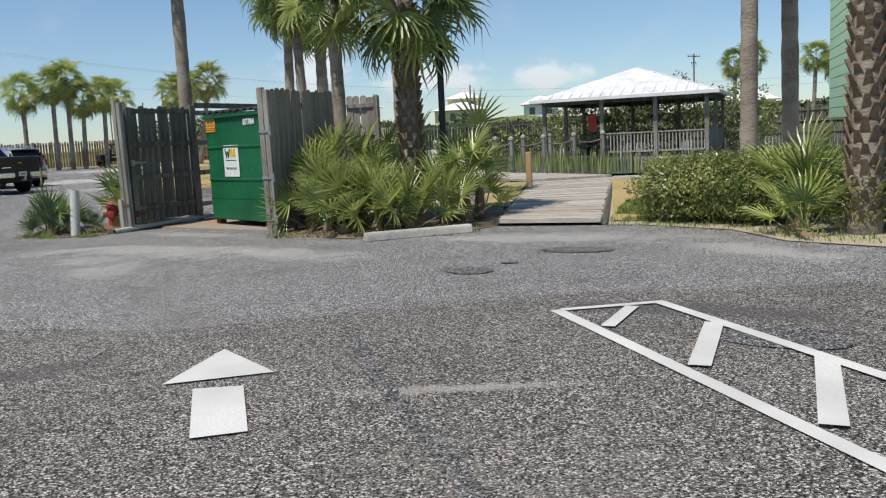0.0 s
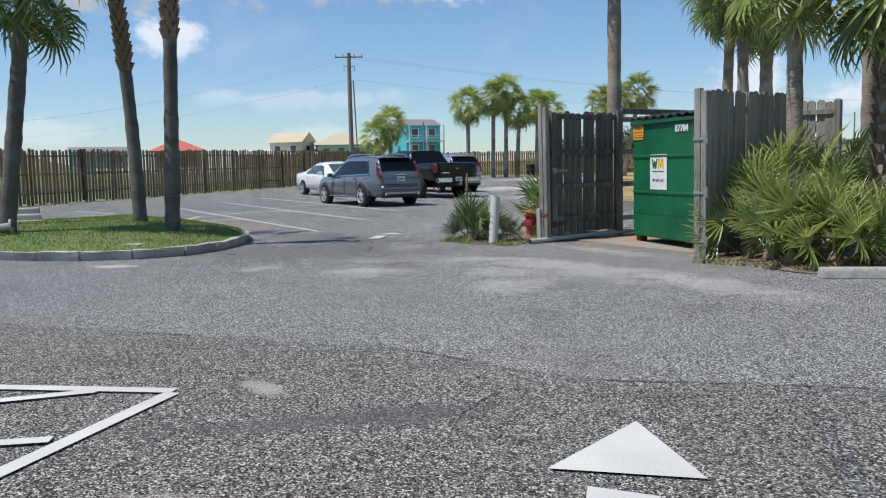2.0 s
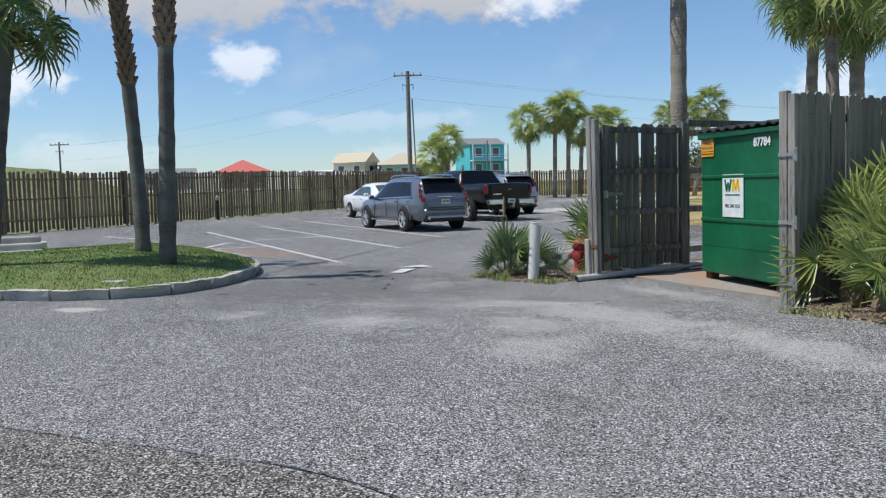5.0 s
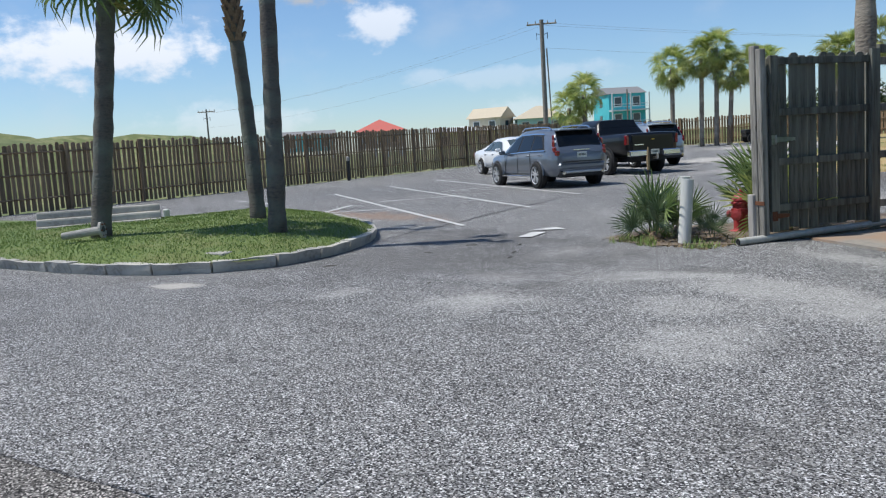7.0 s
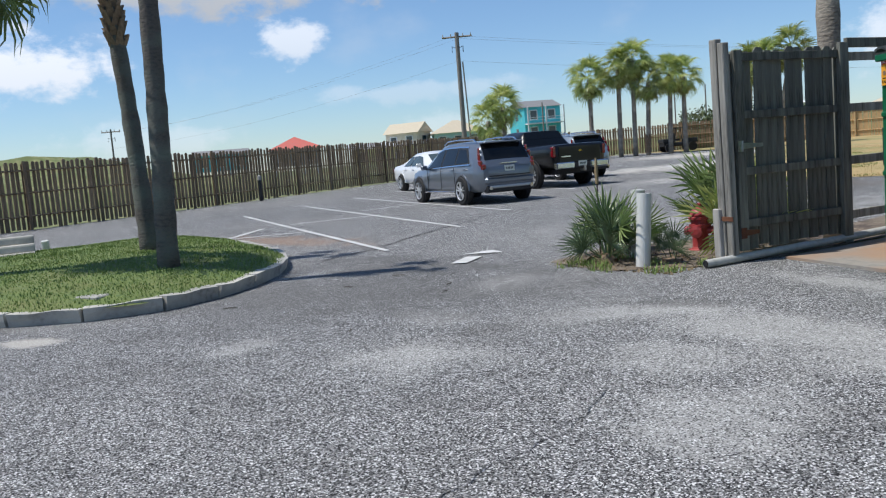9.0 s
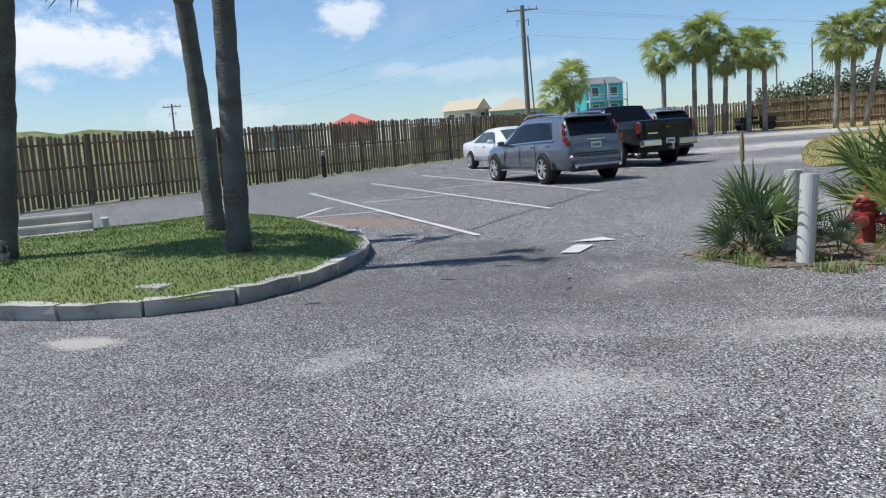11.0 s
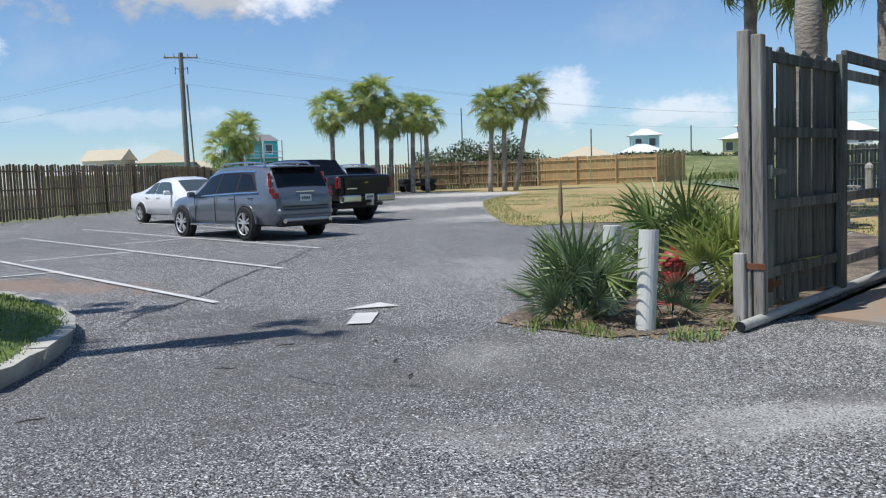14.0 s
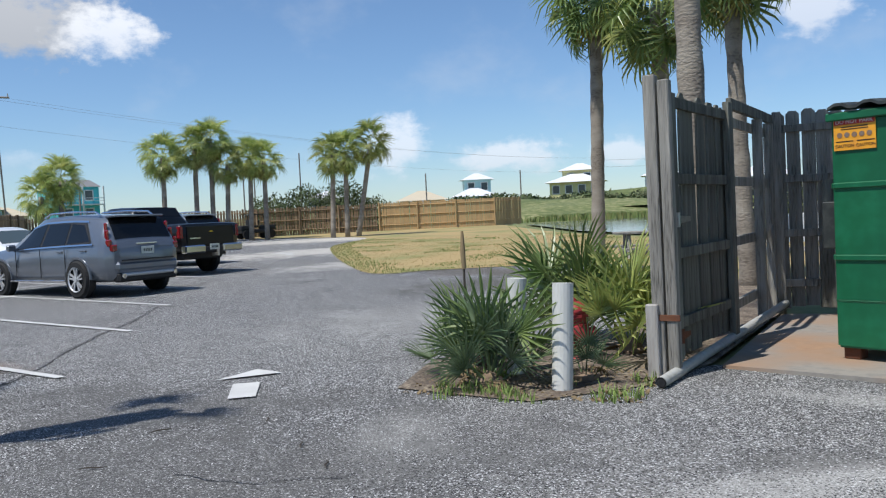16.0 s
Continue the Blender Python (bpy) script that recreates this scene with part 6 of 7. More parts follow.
utility_pole(-55.4, 48.9, 11.6, "tall weathered wooden utility pole with a crossarm", math.atan2(0.75, 0.66), 0.17)
part("guy_conduit", rod((0.5, 0.35, 0), (0.28, 0.2, 8.6), 0.06), "pole_wood", bpy.data.objects["utility_pole"])
for x, y, top in ((-113, 36, 8.6), (-62, 140, 9.0), (-48, 150, 9.0), (-82, 118, 9.5), (-100, 100, 9.0), (-40, 64, 7.0), (-44, 62, 6.6), (-30, 130, 9.5), (4, 120, 11)):
    utility_pole(x, y, top, "distant thin wooden utility pole", 0.9, 0.11 if y > 90 or x < -90 else 0.05, arms=x in (-113, 4))


def wire(a, b, sag, r=0.018):
    a, b = Vector(a), Vector(b)
    pts = [a.lerp(b, k / 12) - Vector((0, 0, sag * (1 - (2 * k / 12 - 1) ** 2))) for k in range(13)]
    ob = part("power_line", tube(bmesh.new(), pts, [r] * 13, 5), "pole_wood")
    tagged(ob, "thin grey overhead power line", "power line")


for dz, off in ((11.25, 0.5), (11.25, -0.5), (9.3, 0)):
    wire((-55.4 + off, 48.9 + off, dz), (-30, 130, dz - 2.3), 1.2, 0.007)
    wire((-55.4 + off, 48.9 + off, dz), (-113, 36, dz - 3.2), 1.0, 0.006)
wire((-30, 130, 8.6), (60, 150, 9.5), 1.0, 0.015)
wire((-30, 130, 7.6), (60, 150, 8.3), 1.0, 0.015)


# ---- houses ----
def house(x, y, turn, w, d, base, storeys, wall, roof, label, pile=0.0, shape="hip", roof_h=2.2, over=0.6, cols=3, balcony=False):
    ob = thing("house", Matrix.Translation((x, y, base)) @ Matrix.Rotation(turn, 4, "Z"), label, "house")
    h = storeys * 2.8
    wl_ = part("wall", boxes((0, 0, pile + h / 2, w, d, h)), wall, ob)
    if pile:
        for i in range(cols + 1):
            for s in (-1, 1):
                part("pile", boxes((-w / 2 + 0.3 + (w - 0.6) * i / cols, s * (d / 2 - 0.3), pile / 2 - 1.5, 0.35, 0.35, pile + 3.0)), "wall_white", ob)
    for s in range(storeys):
        for i in range(cols):
            for sy in (-1, 1):
                wx, wz = -w / 2 + w * (i + 0.5) / cols, pile + 2.8 * s + 1.5
                win = part("window", boxes((wx, sy * (d / 2 + 0.02), wz, 1.1, 0.06, 1.4)), "window_dark", ob)
                part("frame", boxes((wx, sy * (d / 2 + 0.03), wz + 0.76, 1.4, 0.1, 0.12), (wx, sy * (d / 2 + 0.03), wz - 0.76, 1.4, 0.1, 0.12), (wx - 0.64, sy * (d / 2 + 0.03), wz, 0.12, 0.1, 1.6), (wx + 0.64, sy * (d / 2 + 0.03), wz, 0.12, 0.1, 1.6)), "wall_white", win)
        for sx in (-1, 1):
            part("window", boxes((sx * (w / 2 + 0.02), 0, pile + 2.8 * s + 1.5, 0.06, 1.2, 1.4)), "window_dark", ob)
    z = pile + h
    bm = bmesh.new()
    a, b = w / 2 + over, d / 2 + over
    e = [bm.verts.new(p) for p in ((-a, -b, z), (a, -b, z), (a, b, z), (-a, b, z))]
    if shape == "hip":
        k = max(0.05, a - b)
        r = [bm.verts.new((-k, 0, z + roof_h)), bm.verts.new((k, 0, z + roof_h))]
    else:
        r = [bm.verts.new((-a, 0, z + roof_h)), bm.verts.new((a, 0, z + roof_h))]
    bm.faces.new((e[0], e[1], r[1], r[0]))
    bm.faces.new((e[2], e[3], r[0], r[1]))
    bm.faces.new((e[1], e[2], r[1]))
    bm.faces.new((e[3], e[0], r[0]))
    bm.faces.new(e[::-1])
    bmesh.ops.recalc_face_normals(bm, faces=bm.faces[:])
    part("roof", bm, roof, ob)
    if balcony:
        for s in range(storeys):
            bal = part("balcony", boxes((0, -d / 2 - 0.9, pile + 2.8 * s, w, 1.8, 0.18)), "wall_white", ob)
            part("railing", boxes((0, -d / 2 - 1.75, pile + 2.8 * s + 1.0, w, 0.08, 0.1), (0, -d / 2 - 1.75, pile + 2.8 * s + 0.55, w, 0.05, 0.06)), "wall_white", bal)
            for i in range(cols + 1):
                part("column", boxes((-w / 2 + w * i / cols, -d / 2 - 1.7, pile + 2.8 * s + 1.4, 0.2, 0.2, 2.8)), "wall_white", bal)
    return ob


def toward(x, y):
    """Turn that faces a front (-y) to the lot."""
    return math.atan2(y - 8, x + 2) - math.pi / 2


def put(x, y, dt=0.0):
    return x, y, toward(x, y) + dt


house(*put(-108.5, 106, 0.35), 6.4, 8, 0.8, 2, "wall_teal", "roof_grey", "tall bright teal beach house on a timber base", 2.3, "gable", 1.3, 0.3, 2, True)
house(*put(-122.3, 88.6, -0.5), 6.2, 5, 1.0, 1, "wall_cream", "roof_tan", "cream house with a tan gabled roof", 2.4, "gable", 1.8, 0.4, 2)
house(*put(-117.4, 95.4, 0.1), 8.0, 7, 1.0, 1, "wall_aqua", "roof_tan", "pale house with a tan hipped roof", 1.8, "hip", 2.2, 0.8, 3)
house(*put(-114.0, 99.5, 0.0), 5.5, 6, 1.0, 1, "wall_cream", "roof_tan", "small beige house with a tan hipped roof", 0.8, "hip", 1.4, 0.6, 2)
house(*put(-123, 87.0, 0.0), 16, 6, 1.2, 1, "wall_yellow", "roof_white", "long low yellow building with a white roof", 0.0, "gable", 1.0, 0.8, 5)
house(*put(-134, 72.5, 0.0), 7.6, 7.6, 1.2, 1, "roof_grey", "roof_red", "small pavilion with a coral red hipped roof", 1.0, "hip", 2.2, 1.0, 3)
house(*put(-142, 62, 0.0), 9, 6, 1.0, 1, "wall_teal", "roof_grey", "low teal house behind scrub", 1.3, "gable", 0.9, 0.4, 3)
house(*put(-68.4, 152.5, 0.0), 8.4, 7, 1.2, 1, "wall_cream", "roof_tan", "raised beige house with a tan hipped roof", 0.6, "hip", 1.9, 0.8, 4, True)
house(*put(-59.2, 156.2, 0.1), 7.4, 6, 1.2, 1, "wall_aqua", "roof_white", "pale aqua house with a white metal roof", 0.9, "hip", 1.7, 0.7, 3, True)
house(*put(-59.4, 158.4, 0.1), 5.0, 4, 1.2, 2, "wall_aqua", "roof_white", "upper storey block of a pale aqua house", 1.3, "hip", 1.3, 0.7, 2)
house(*put(-40.6, 161.6, -0.1), 9.4, 7, 3.0, 1, "wall_yellow", "roof_white", "pale yellow house on a dune with a white roof", 0.8, "hip", 1.6, 0.9, 4)
house(*put(-40.6, 164.6, -0.1), 6.2, 5, 3.0, 2, "wall_yellow", "roof_white", "upper storey block of a yellow dune house", 0.3, "hip", 1.4, 0.8, 2)
house(*put(-25.2, 165, 0.0), 6.5, 6, 3.2, 1, "wall_white", "roof_white", "white dune house with a white roof", 1.0, "hip", 1.8, 0.8, 2)
house(*put(-76, 130, 0.0), 6, 6, 1.0, 1, "wall_white", "roof_white", "small pale house behind the bushes", 1.6, "hip", 1.3, 0.6, 2)
house(*put(-8, 172, 0.0), 9, 7, 2.4, 1, "wall_white", "roof_white", "white house beyond the pond", 0.8, "hip", 2.4, 0.9, 3)
house(*put(12, 170, 0.0), 12, 7, 2.0, 1, "wall_white", "roof_white", "long white house beyond the pond", 0.8, "hip", 2.2, 0.9, 3)

green = thing("house", Matrix.Translation((16.6, 45, 0.0)), "green lap-sided building with white trim", "house")
wall_green = part("wall", boxes((0, 0, 5.5, 10, 8, 8)), "wall_green", green)
for k in range(16):
    part("siding_board", boxes((0, -4.02, 1.75 + 0.5 * k, 10.02, 0.05, 0.46), (-5.02, 0, 1.75 + 0.5 * k, 0.05, 8.02, 0.46), bevel=0.01), "wall_green", wall_green)
part("corner_trim", boxes((-5.03, -4.04, 5.5, 0.16, 0.16, 7.9)), "wall_white", green)
part("eave", boxes((0, 0, 9.6, 10.6, 8.6, 0.3)), "wall_white", green)
for x in (-4.6, 0, 4.6):
    part("pile", boxes((x, -3.6, 0.7, 0.35, 0.35, 1.6)), "wood_grey", green)


# ---- gazebo and boardwalk ----
def gazebo():
    ob = thing("gazebo", pose(-1.8, 38.9, 0.28, 0, 0, -6), "grey timber gazebo on piles with a white metal hipped roof", "gazebo")
    W, Dp, H = 7.2, 7.6, 2.6
    for i in range(18):
        part("deck_plank", boxes((W / 2, (i + 0.5) * Dp / 18, 0, W + 0.3, Dp / 18 - 0.012, 0.06)), "deck", ob)
    part("deck_beam", boxes((W / 2, -0.05, -0.2, W + 0.2, 0.1, 0.3), (W + 0.1, Dp / 2, -0.2, 0.1, Dp, 0.3)), "wood_grey", ob)
    for x in (0, W * 0.37, W * 0.7, W):
        for y in (0, Dp / 2, Dp):
            if x in (0, W) or y in (0, Dp):
                part("post", boxes((x, y, H / 2 - 0.5, 0.17, 0.17, H + 1.0), bevel=0.01), "wood_grey", ob)
    part("eave_beam", boxes((W / 2, 0, H - 0.1, W + 0.2, 0.1, 0.24), (W / 2, Dp, H - 0.1, W + 0.2, 0.1, 0.24), (0, Dp / 2, H - 0.1, 0.1, Dp + 0.2, 0.24), (W, Dp / 2, H - 0.1, 0.1, Dp + 0.2, 0.24)), "wood_dark", ob)
    o, z, rh = 0.55, H + 0.02, 1.45
    bm = bmesh.new()
    e = [bm.verts.new(p) for p in ((-o, -o, z), (W + o, -o, z), (W + o, Dp + o, z), (-o, Dp + o, z))]
    r = [bm.verts.new((W / 2 - 0.05, Dp / 2 - 0.3, z + rh)), bm.verts.new((W / 2 + 0.05, Dp / 2 + 0.3, z + rh))]
    bm.faces.new((e[0], e[1], r[0]))
    bm.faces.new((e[1], e[2], r[1], r[0]))
    bm.faces.new((e[2], e[3], r[1]))
    bm.faces.new((e[3], e[0], r[0], r[1]))
    bm.faces.new(e[::-1])
    bmesh.ops.recalc_face_normals(bm, faces=bm.faces[:])
    roof = part("roof", bm, "roof_metal", ob, "white standing-seam metal roof")
    top = Vector((W / 2, Dp / 2, z + rh))
    for i in range(19):
        x = -o + (W + 2 * o) * i / 18
        k = 1 - abs(2 * i / 18 - 1)
        part("seam", rod((x, -o, z + 0.03), Vector((x, -o, z + 0.03)).lerp(Vector((x, Dp / 2, z + rh + 0.03)), k), 0.022, sides=4), "roof_white", roof)
        y = -o + (Dp + 2 * o) * i / 18
        part("seam", rod((W + o, y, z + 0.03), Vector((W + o, y, z + 0.03)).lerp(Vector((W / 2, y, z + rh + 0.03)), k), 0.022, sides=4), "roof_white", roof)
    part("fascia", boxes((W / 2, -o, z - 0.03, W + 2 * o, 0.04, 0.14), (W + o, Dp / 2, z - 0.03, 0.04, Dp + 2 * o, 0.14), (-o, Dp / 2, z - 0.03, 0.04, Dp + 2 * o, 0.14)), "wall_white", ob)
    for x0, x1, y in ((W * 0.37, W, 0.0), (0, W * 0.25, Dp)):
        rail = part("railing", boxes(((x0 + x1) / 2, y, 1.0, x1 - x0, 0.1, 0.05), ((x0 + x1) / 2, y, 0.18, x1 - x0, 0.05, 0.08), bevel=0.005), "wood_pale", ob)
        n = int((x1 - x0) / 0.15)
        for i in range(n):
            part("baluster", boxes((x0 + (i + 0.5) * (x1 - x0) / n, y, 0.58, 0.05, 0.04, 0.8)), "wood_pale", rail)
    rail = part("railing", boxes((W, Dp / 2, 1.0, 0.1, Dp, 0.05), (W, Dp / 2, 0.6, 0.03, Dp, 0.8), bevel=0.005), "wood_grey", ob)
    sg = part("notice_board", boxes((W * 0.28, 0.9, 1.55, 0.4, 0.05, 0.8)), "sign_red", ob, "small red notice on a post")
    tab = part("table", boxes((1.9, 3.2, 0.75, 1.7, 0.8, 0.06), (1.9, 2.5, 0.45, 1.7, 0.25, 0.05), (1.9, 3.9, 0.45, 1.7, 0.25, 0.05), (1.3, 3.2, 0.38, 0.08, 1.4, 0.7), (2.5, 3.2, 0.38, 0.08, 1.4, 0.7)), "wood_grey", ob)
    return ob


gazebo()


def boardwalk():
    ob = thing("boardwalk", Matrix(), "weathered grey plank boardwalk leading to the gazebo", "boardwalk", kind="structure")
    rnd = random.Random(5)
    A, B = Vector((2.05, 13.2)), Vector((3.69, 13.1))
    C, E = Vector((0.6, 23.3)), Vector((2.7, 24.4))
    n = 72
    me = {}
    for i in range(n):
        k0, k1 = i / n, (i + 1) / n - 0.0012
        q = [A.lerp(C, k0), B.lerp(E, k0), B.lerp(E, k1), A.lerp(C, k1)]
        j = rnd.uniform(-0.03, 0.03)
        part("plank", prism(bmesh.new(), [(p.x + j, p.y) for p in q], 0.05, 0.12 + rnd.uniform(-0.006, 0.006)), "deck", ob)
    # landing and ramp towards the gazebo
    F = [Vector((-6.5, 30.5)), Vector((-5.2, 32.2))]
    n = 60
    for i in range(n):
        k0, k1 = i / n, (i + 1) / n - 0.002
        q = [E.lerp(F[1], k0), C.lerp(F[0], k0), C.lerp(F[0], k1), E.lerp(F[1], k1)]
        part("plank", prism(bmesh.new(), [(p.x, p.y) for p in q], 0.12, 0.19), "deck", ob)
    for i in range(26):
        k0, k1 = i / 26, (i + 1) / 26 - 0.004
        q = [Vector((-6.3, 32.5)).lerp(Vector((-1.2, 38.9)), k0), Vector((-4.9, 31.8)).lerp(Vector((0.6, 38.6)), k0), Vector((-4.9, 31.8)).lerp(Vector((0.6, 38.6)), k1), Vector((-6.3, 32.5)).lerp(Vector((-1.2, 38.9)), k1)]
        part("plank", prism(bmesh.new(), [(p.x, p.y) for p in q], 0.15 + 0.1 * k0, 0.22 + 0.1 * k0), "deck", ob)
    for i in range(18):
        part("plank", prism(bmesh.new(), [(2.75 + 0.15 * i, 23.2), (2.88 + 0.15 * i, 23.2), (2.88 + 0.15 * i, 24.7), (2.75 + 0.15 * i, 24.7)], 0.06, 0.14), "deck", ob)
    part("edge_beam", tube(bmesh.new(), ((3.74, 13.1, 0.06), (2.75, 24.4, 0.06)), (0.06, 0.06), 4), "wood_dark", ob)
    part("edge_beam", tube(bmesh.new(), ((2.0, 13.25, 0.06), (0.55, 23.3, 0.06)), (0.06, 0.06), 4), "wood_dark", ob)
    return ob


boardwalk()


def rail_post(x, y, h, label="round timber post with a pale cap"):
    ob = thing("rail_post", pose(x, y, 0.15), label, "post", "posts along the ramp")
    part("shaft", lathe([(0.11, -0.4), (0.1, h)], 10), "wood_grey", ob)
    part("cap", lathe([(0.12, h), (0.11, h + 0.08), (0.03, h + 0.16)], 10), "wood_pale", ob)


ends = []
for i in range(6):
    k = i / 5
    p = Vector((-4.6, 31.6)).lerp(Vector((0.9, 38.4)), k)
    q = Vector((-6.6, 32.8)).lerp(Vector((-1.6, 39.0)), k)
    rail_post(p.x, p.y, 1.05 + 0.1 * k)
    rail_post(q.x, q.y, 1.05 + 0.1 * k)
    ends.append(p)
for a, b in zip(ends, ends[1:]):
    wire((a.x, a.y, 1.1), (b.x, b.y, 1.12), 0.15, 0.03)
sp = thing("sign_post", pose(0.9, 21.5, 0), "short pale yellow wooden post by the boardwalk", "post")
part("shaft", boxes((0, 0, 0.5, 0.14, 0.14, 1.0), bevel=0.01), "fence_new", sp)
sb = thing("sign_board", pose(-3.6, 29.0, 0, 0, 0, 15), "blank white sign board on short legs", "sign")
part("panel", boxes((0, 0, 0.7, 1.3, 0.05, 0.7), bevel=0.01), "wall_white", sb)
part("leg", boxes((-0.5, 0.04, 0.3, 0.08, 0.06, 0.7)), "wood_grey", sb)
part("leg", boxes((0.5, 0.04, 0.3, 0.08, 0.06, 0.7)), "wood_grey", sb)
lot_fence("pond_fence", [(-9.5, 43), (-3.5, 50), (6, 52), (18, 50), (30, 48)], 1.8, "dark weathered picket fence beyond the pond", near=0, seed=6, mat="wood_dark")


# ---- hedge, bushes, dunes ----
def leaf_mass(name, blobs, count, leaf, mat, label, category="bush", seed=1, twig=True, kind=""):
    """A bush of many small leaves over uneven clumps, with some twigs."""
    r = np.random.RandomState(seed)
    vs, fs = [], []
    tot = sum(b[3] * b[4] * b[5] for b in blobs)
    for bx, by, bz, sx, sy, sz in blobs:
        for _ in range(int(count * sx * sy * sz / tot)):
            d = r.normal(size=3)
            d /= np.linalg.norm(d)
            q = r.uniform(0.6, 1.06) * (1 + 0.14 * math.sin(d[0] * 7 + bx * 3) * math.sin(d[1] * 6 + by) + 0.1 * math.sin(d[2] * 9))
            p = np.array([bx + d[0] * sx * q, by + d[1] * sy * q, max(gz(bx, by) + 0.03, bz + d[2] * sz * q)])
            a = r.normal(size=3)
            a /= np.linalg.norm(a)
            b = np.cross(a, d + r.normal(size=3) * 0.5)
            b /= np.linalg.norm(b) + 1e-9
            l = leaf * r.uniform(0.6, 1.3)
            n = len(vs)
            vs += [tuple(p - a * l), tuple(p + b * l * 0.45), tuple(p + a * l), tuple(p - b * l * 0.45)]
            fs.append((n, n + 1, n + 2, n + 3))
    ob = thing(name, Matrix(), label, category, kind=kind)
    me = bpy.data.meshes.new("leaves")
    me.from_pydata(vs, [], fs)
    me.materials.append(M[mat])
    lf = new("leaves", me)
    lf.parent = ob
    lf["kind"] = "stuff"
    if twig:
        bm = bmesh.new()
        rr = random.Random(seed)
        for bx, by, bz, sx, sy, sz in blobs:
            g = gz(bx, by)
            for _ in range(5):
                tube(bm, ((bx + rr.uniform(-0.3, 0.3) * sx, by + rr.uniform(-0.3, 0.3) * sy, g - 0.05), (bx + rr.uniform(-0.5, 0.5) * sx, by + rr.uniform(-0.5, 0.5) * sy, bz), (bx + rr.uniform(-0.9, 0.9) * sx, by + rr.uniform(-0.9, 0.9) * sy, bz + sz * 0.7)), (0.025, 0.018, 0.006), 5)
        part("stems", bm, "trunk", ob)
    return ob


leaf_mass("hedge", [(4.75, 13.45, 0.5, 0.6, 0.55, 0.5), (5.35, 13.2, 0.52, 0.6, 0.55, 0.52), (5.95, 12.85, 0.5, 0.6, 0.6, 0.5), (6.2, 13.4, 0.55, 0.6, 0.6, 0.5), (5.4, 13.9, 0.5, 0.8, 0.5, 0.5)], 34000, 0.032, "hedge_leaf", "dense clipped green hedge with small leaves", "hedge", 2)
leaf_mass("hedge", [(7.2, 11.9, 0.5, 0.6, 0.7, 0.5), (8.0, 12.1, 0.55, 0.8, 0.8, 0.55), (9.2, 12.2, 0.6, 0.9, 0.9, 0.6)], 20000, 0.032, "hedge_leaf", "ragged green hedge beside a palm", "hedge", 3)
leaf_mass("bush", [(-40.6, 60.4, 1.9, 2.2, 1.4, 1.6), (-38.2, 61.8, 2.3, 2.3, 1.4, 1.8), (-35.6, 63.2, 2.3, 2.2, 1.4, 2.0), (-33.6, 64.2, 1.7, 1.6, 1.2, 1.4)], 14000, 0.12, "scrub", "large grey-green bush behind the fence", seed=4)
leaf_mass("bush", [(-1, 46, 1.6, 2.5, 2.0, 1.4), (3, 47.5, 2.2, 2.5, 2.0, 1.9), (7, 48, 1.8, 2.2, 2.0, 1.6), (-6, 48, 1.0, 2.5, 2.0, 0.9)], 14000, 0.1, "hedge_leaf", "dense green shrubs behind the gazebo", seed=5)


def dune(name, x, y, rx, ry, h, turn, seed, label, mat="dune"):
    bm = bmesh.new()
    n = 40
    rows = []
    for i in range(n + 1):
        row = []
        for j in range(n + 1):
            u, v = i / n * 2 - 1, j / n * 2 - 1
            k = max(0, 1 - u * u) * max(0, 1 - v * v)
            px, py = u * rx, v * ry
            c, s = math.cos(turn), math.sin(turn)
            wx, wy = x + px * c - py * s, y + px * s + py * c
            row.append(bm.verts.new((wx, wy, gz(wx, wy) - 0.15 + h * k ** 0.8 * (1 + 0.45 * noise.noise(Vector((wx * 0.12, wy * 0.12, seed))) + 0.12 * noise.noise(Vector((wx * 0.6, wy * 0.6, seed)))))))
        rows.append(row)
    for a, b in zip(rows, rows[1:]):
        for j in range(n):
            bm.faces.new((a[j], b[j], b[j + 1], a[j + 1]))
    bmesh.ops.recalc_face_normals(bm, faces=bm.faces[:])
    for f in bm.faces:
        if f.normal.z < 0:
            f.normal_flip()
    return tagged(part(name, bm, mat, smooth=True), label, "dune", kind="structure")


dune("ground", -40, 110, 60, 26, 2.4, 0.4, 1, "low scrubby dune beyond the pond")
dune("ground", -25, 150, 60, 16, 3.4, 0.0, 2, "higher grassy dune beyond the pond")
dune("ground", 25, 140, 60, 20, 3.0, 0.0, 3, "distant grassy dune")
dune("ground", -52, 4, 12, 28, 3.3, 0.35, 4, "grassy mound behind the lot fence")
rb = random.Random(8)
blobs = []
for _ in range(46):
    x = rb.uniform(-60, 30)
    y = rb.uniform(112, 150) + 0.1 * abs(x)
    blobs.append((x, y, 1.6 + (y - 100) * 0.035, rb.uniform(2, 5), rb.uniform(1.5, 3), rb.uniform(0.8, 1.6)))
leaf_mass("scrub", blobs, 26000, 0.4, "scrub", "low dark coastal scrub on the dunes", "scrub", 6, False)
sheet("road", [(-60, 98), (40, 92), (40, 95.5), (-60, 101.5)], 0.9, "asphalt_pale", "pale distant beach road", 8.0, category="road", height=lambda x, y: 0.7)

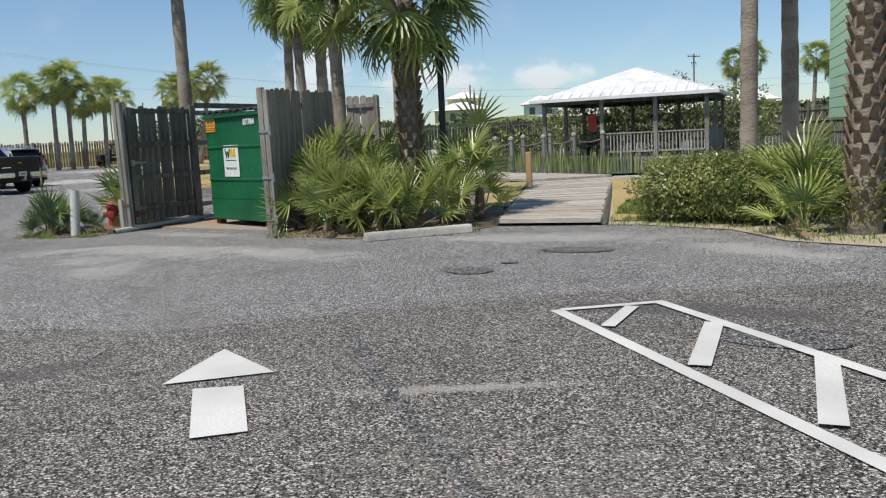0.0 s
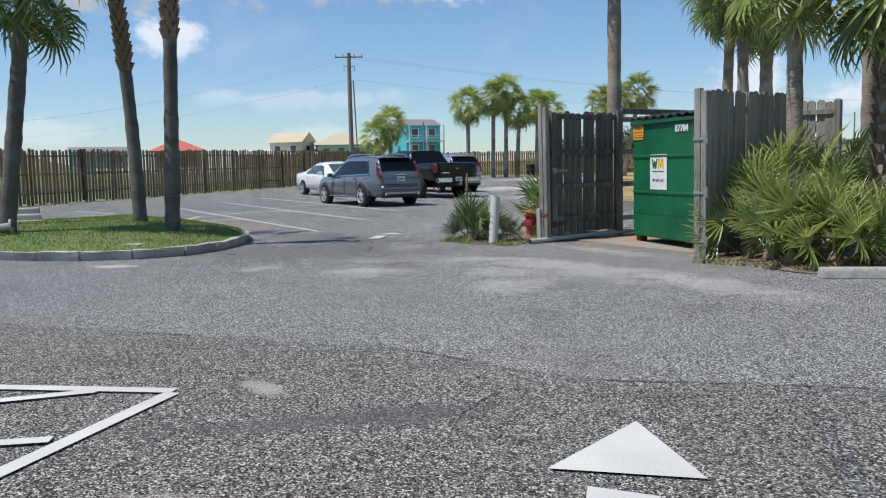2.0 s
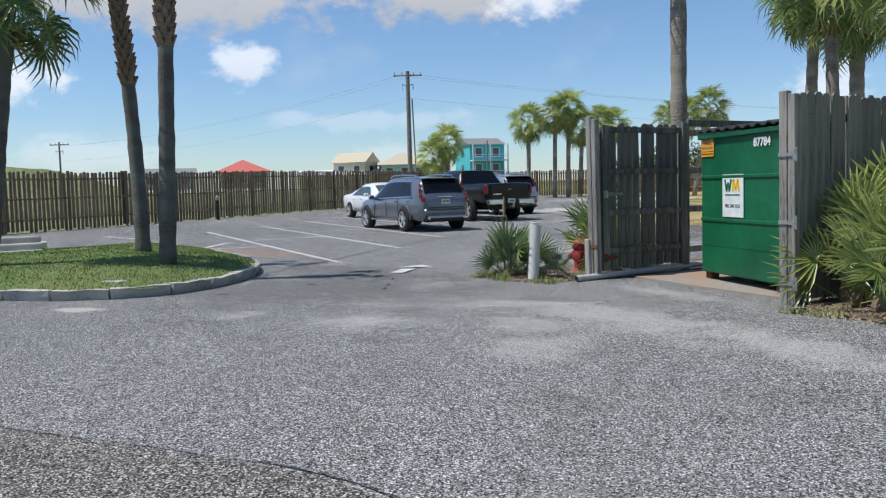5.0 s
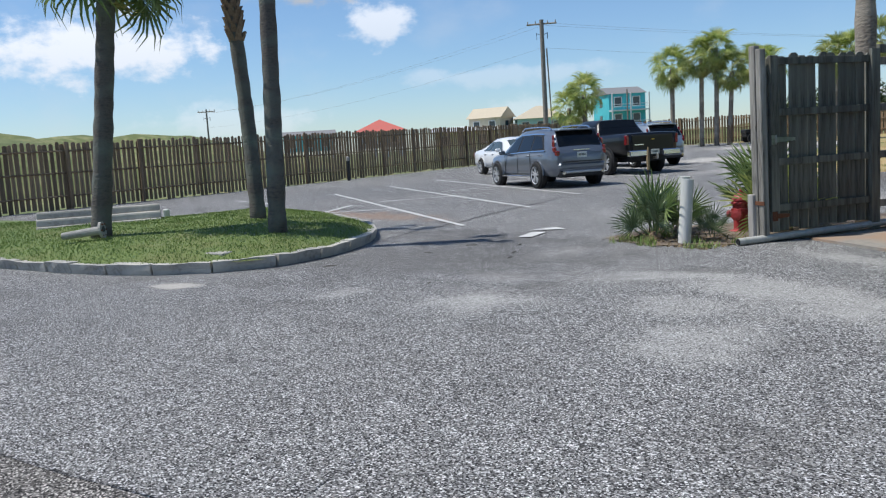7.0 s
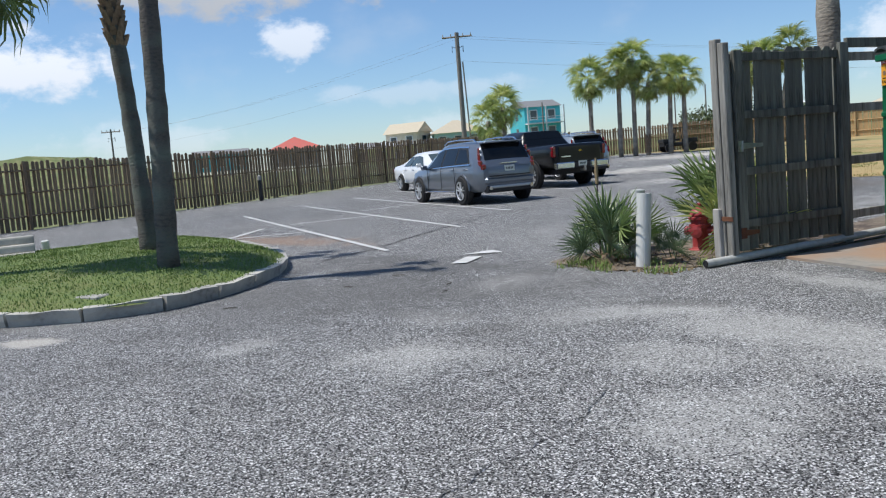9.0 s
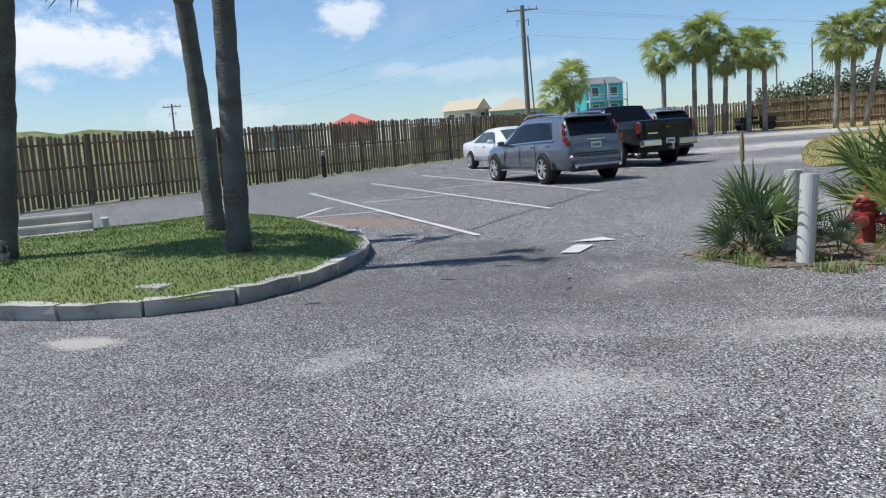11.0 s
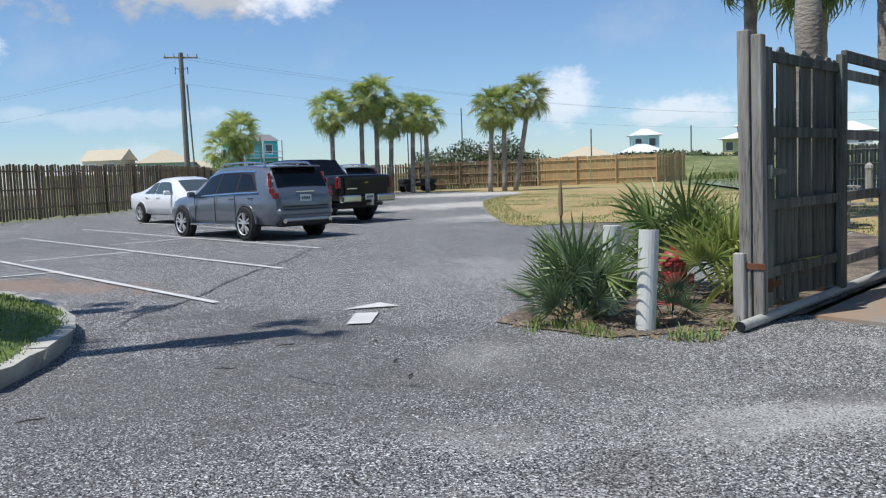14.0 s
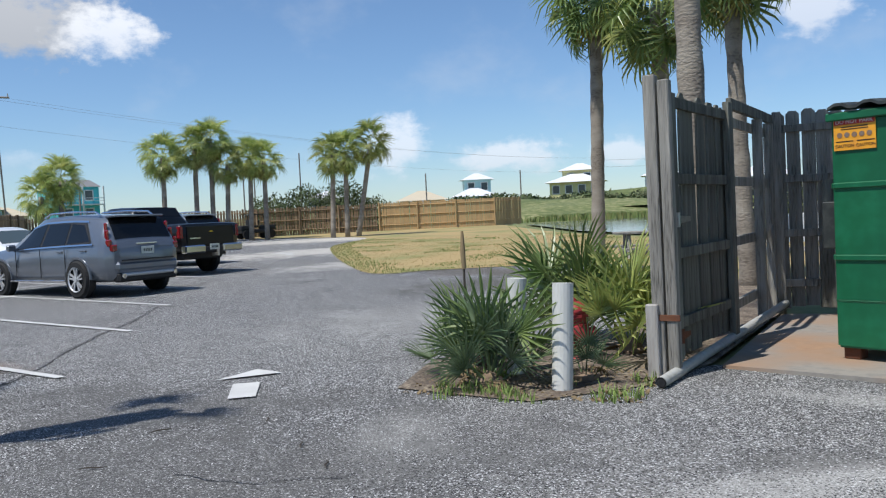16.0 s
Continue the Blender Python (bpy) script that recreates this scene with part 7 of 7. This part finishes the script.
marsh_ok = within_outline([(-7, 37), (-1.5, 31), (0.2, 26), (2.2, 25.2), (12, 25), (12, 29), (3, 29), (2.5, 33), (-4, 38), (-6, 39)])
grass("marsh_grass", marsh_ok, 14000, -21, 12, 25, 68, 0.3, 0.75, "marsh", "tall green marsh grass at the pond edge", gz, 4, 0.02, 0.4)
grass("marsh_grass", lambda x, y: True, 12000, -24, 24, 70, 86, 0.25, 0.6, "marsh", "green reeds along the far pond bank", gz, 5, 0.05, 0.3)
isl = within_outline(LOOP)
grass("turf_blades", isl, 60000, -18, -8.6, 3.5, 11.4, 0.012, 0.036, "blade_green", "short mown turf blades", mound, 6, 0.006, 0.9)
lawn_ok = within_outline(LAWN)
grass("lawn_blades", lawn_ok, 30000, -26, -5, 21, 45, 0.015, 0.035, "blade_dry", "short dry lawn blades", lambda x, y: gz(x, y) + 0.014, 7, 0.006, 0.9)
grass("lawn_edge", lambda x, y: lawn_ok(x, y) and noise.noise(Vector((x * 0.7, y * 0.7, 9))) + 1.3 * (not lawn_ok(x - 0.5, y - 0.9)) > 0.25, 60000, -24, -5, 21, 45, 0.02, 0.06, "blade_green", "greener grass along the ragged lawn edge", lambda x, y: gz(x, y) + 0.014, 13, 0.008, 0.9)
edge_ok = within_outline([(3.8, 13.0), (5.7, 12.1), (6.4, 10.8), (8.5, 10.2), (8.5, 11.4), (6.6, 11.6), (5.6, 12.9), (3.8, 14.5)])
grass("weeds", edge_ok, 3500, 3.8, 8.5, 10.2, 14.5, 0.03, 0.11, "blade_green", "weeds and tufts along the asphalt edge", gz, 8, 0.008, 0.9)
grass("weeds", lambda x, y: noise.noise(Vector((x * 2.2, y * 2.2, 3))) > 0.1, 1500, -6.9, -5.2, 12.2, 13.2, 0.03, 0.12, "blade_green", "small weeds in the sandy soil", gz, 9, 0.006, 0.9)
grass("weeds", lambda x, y: noise.noise(Vector((x * 2.2, y * 2.2, 5))) > 0.1, 1200, -1.7, 1.9, 11.9, 12.8, 0.03, 0.12, "blade_green", "small weeds along the bed edge", gz, 10, 0.006, 0.9)
grass("leaf_litter", lambda x, y: True, 1500, -1.5, 1.6, 11.95, 13.0, 0.01, 0.03, "leaf_dead", "dry leaf litter in the bed", gz, 11, 0.02, 3.0, "litter")
grass("leaf_litter", lambda x, y: True, 900, -7.1, -5.2, 12.35, 13.6, 0.01, 0.03, "leaf_dead", "dry leaf litter round the palmettos", gz, 12, 0.02, 3.0, "litter")
litter = random.Random(12)
for _ in range(7):
    x, y = litter.uniform(-8.5, -5.5), litter.uniform(8.6, 12.0)
    t = thing("twig", pose(x, y, 0.012, 0, 0, litter.uniform(0, 180)), "short dark twig lying on the asphalt", "twig", "twigs on the asphalt")
    part("stick", tube(bmesh.new(), ((-0.08, 0, 0), (-0.02, 0.012, 0.004), (0.04, -0.008, 0.003), (0.09, 0.01, 0)), (0.003, 0.005, 0.005, 0.002), 5), "debris", t)
grass("grass_tufts", lambda x, y: noise.noise(Vector((x * 1.4, y * 1.4, 2))) > -0.1, 5000, 3.8, 4.7, 13.4, 16.5, 0.04, 0.12, "blade_green", "green tufts in the dry grass by the boardwalk", lambda x, y: gz(x, y) + 0.02, 14, 0.008, 0.9)
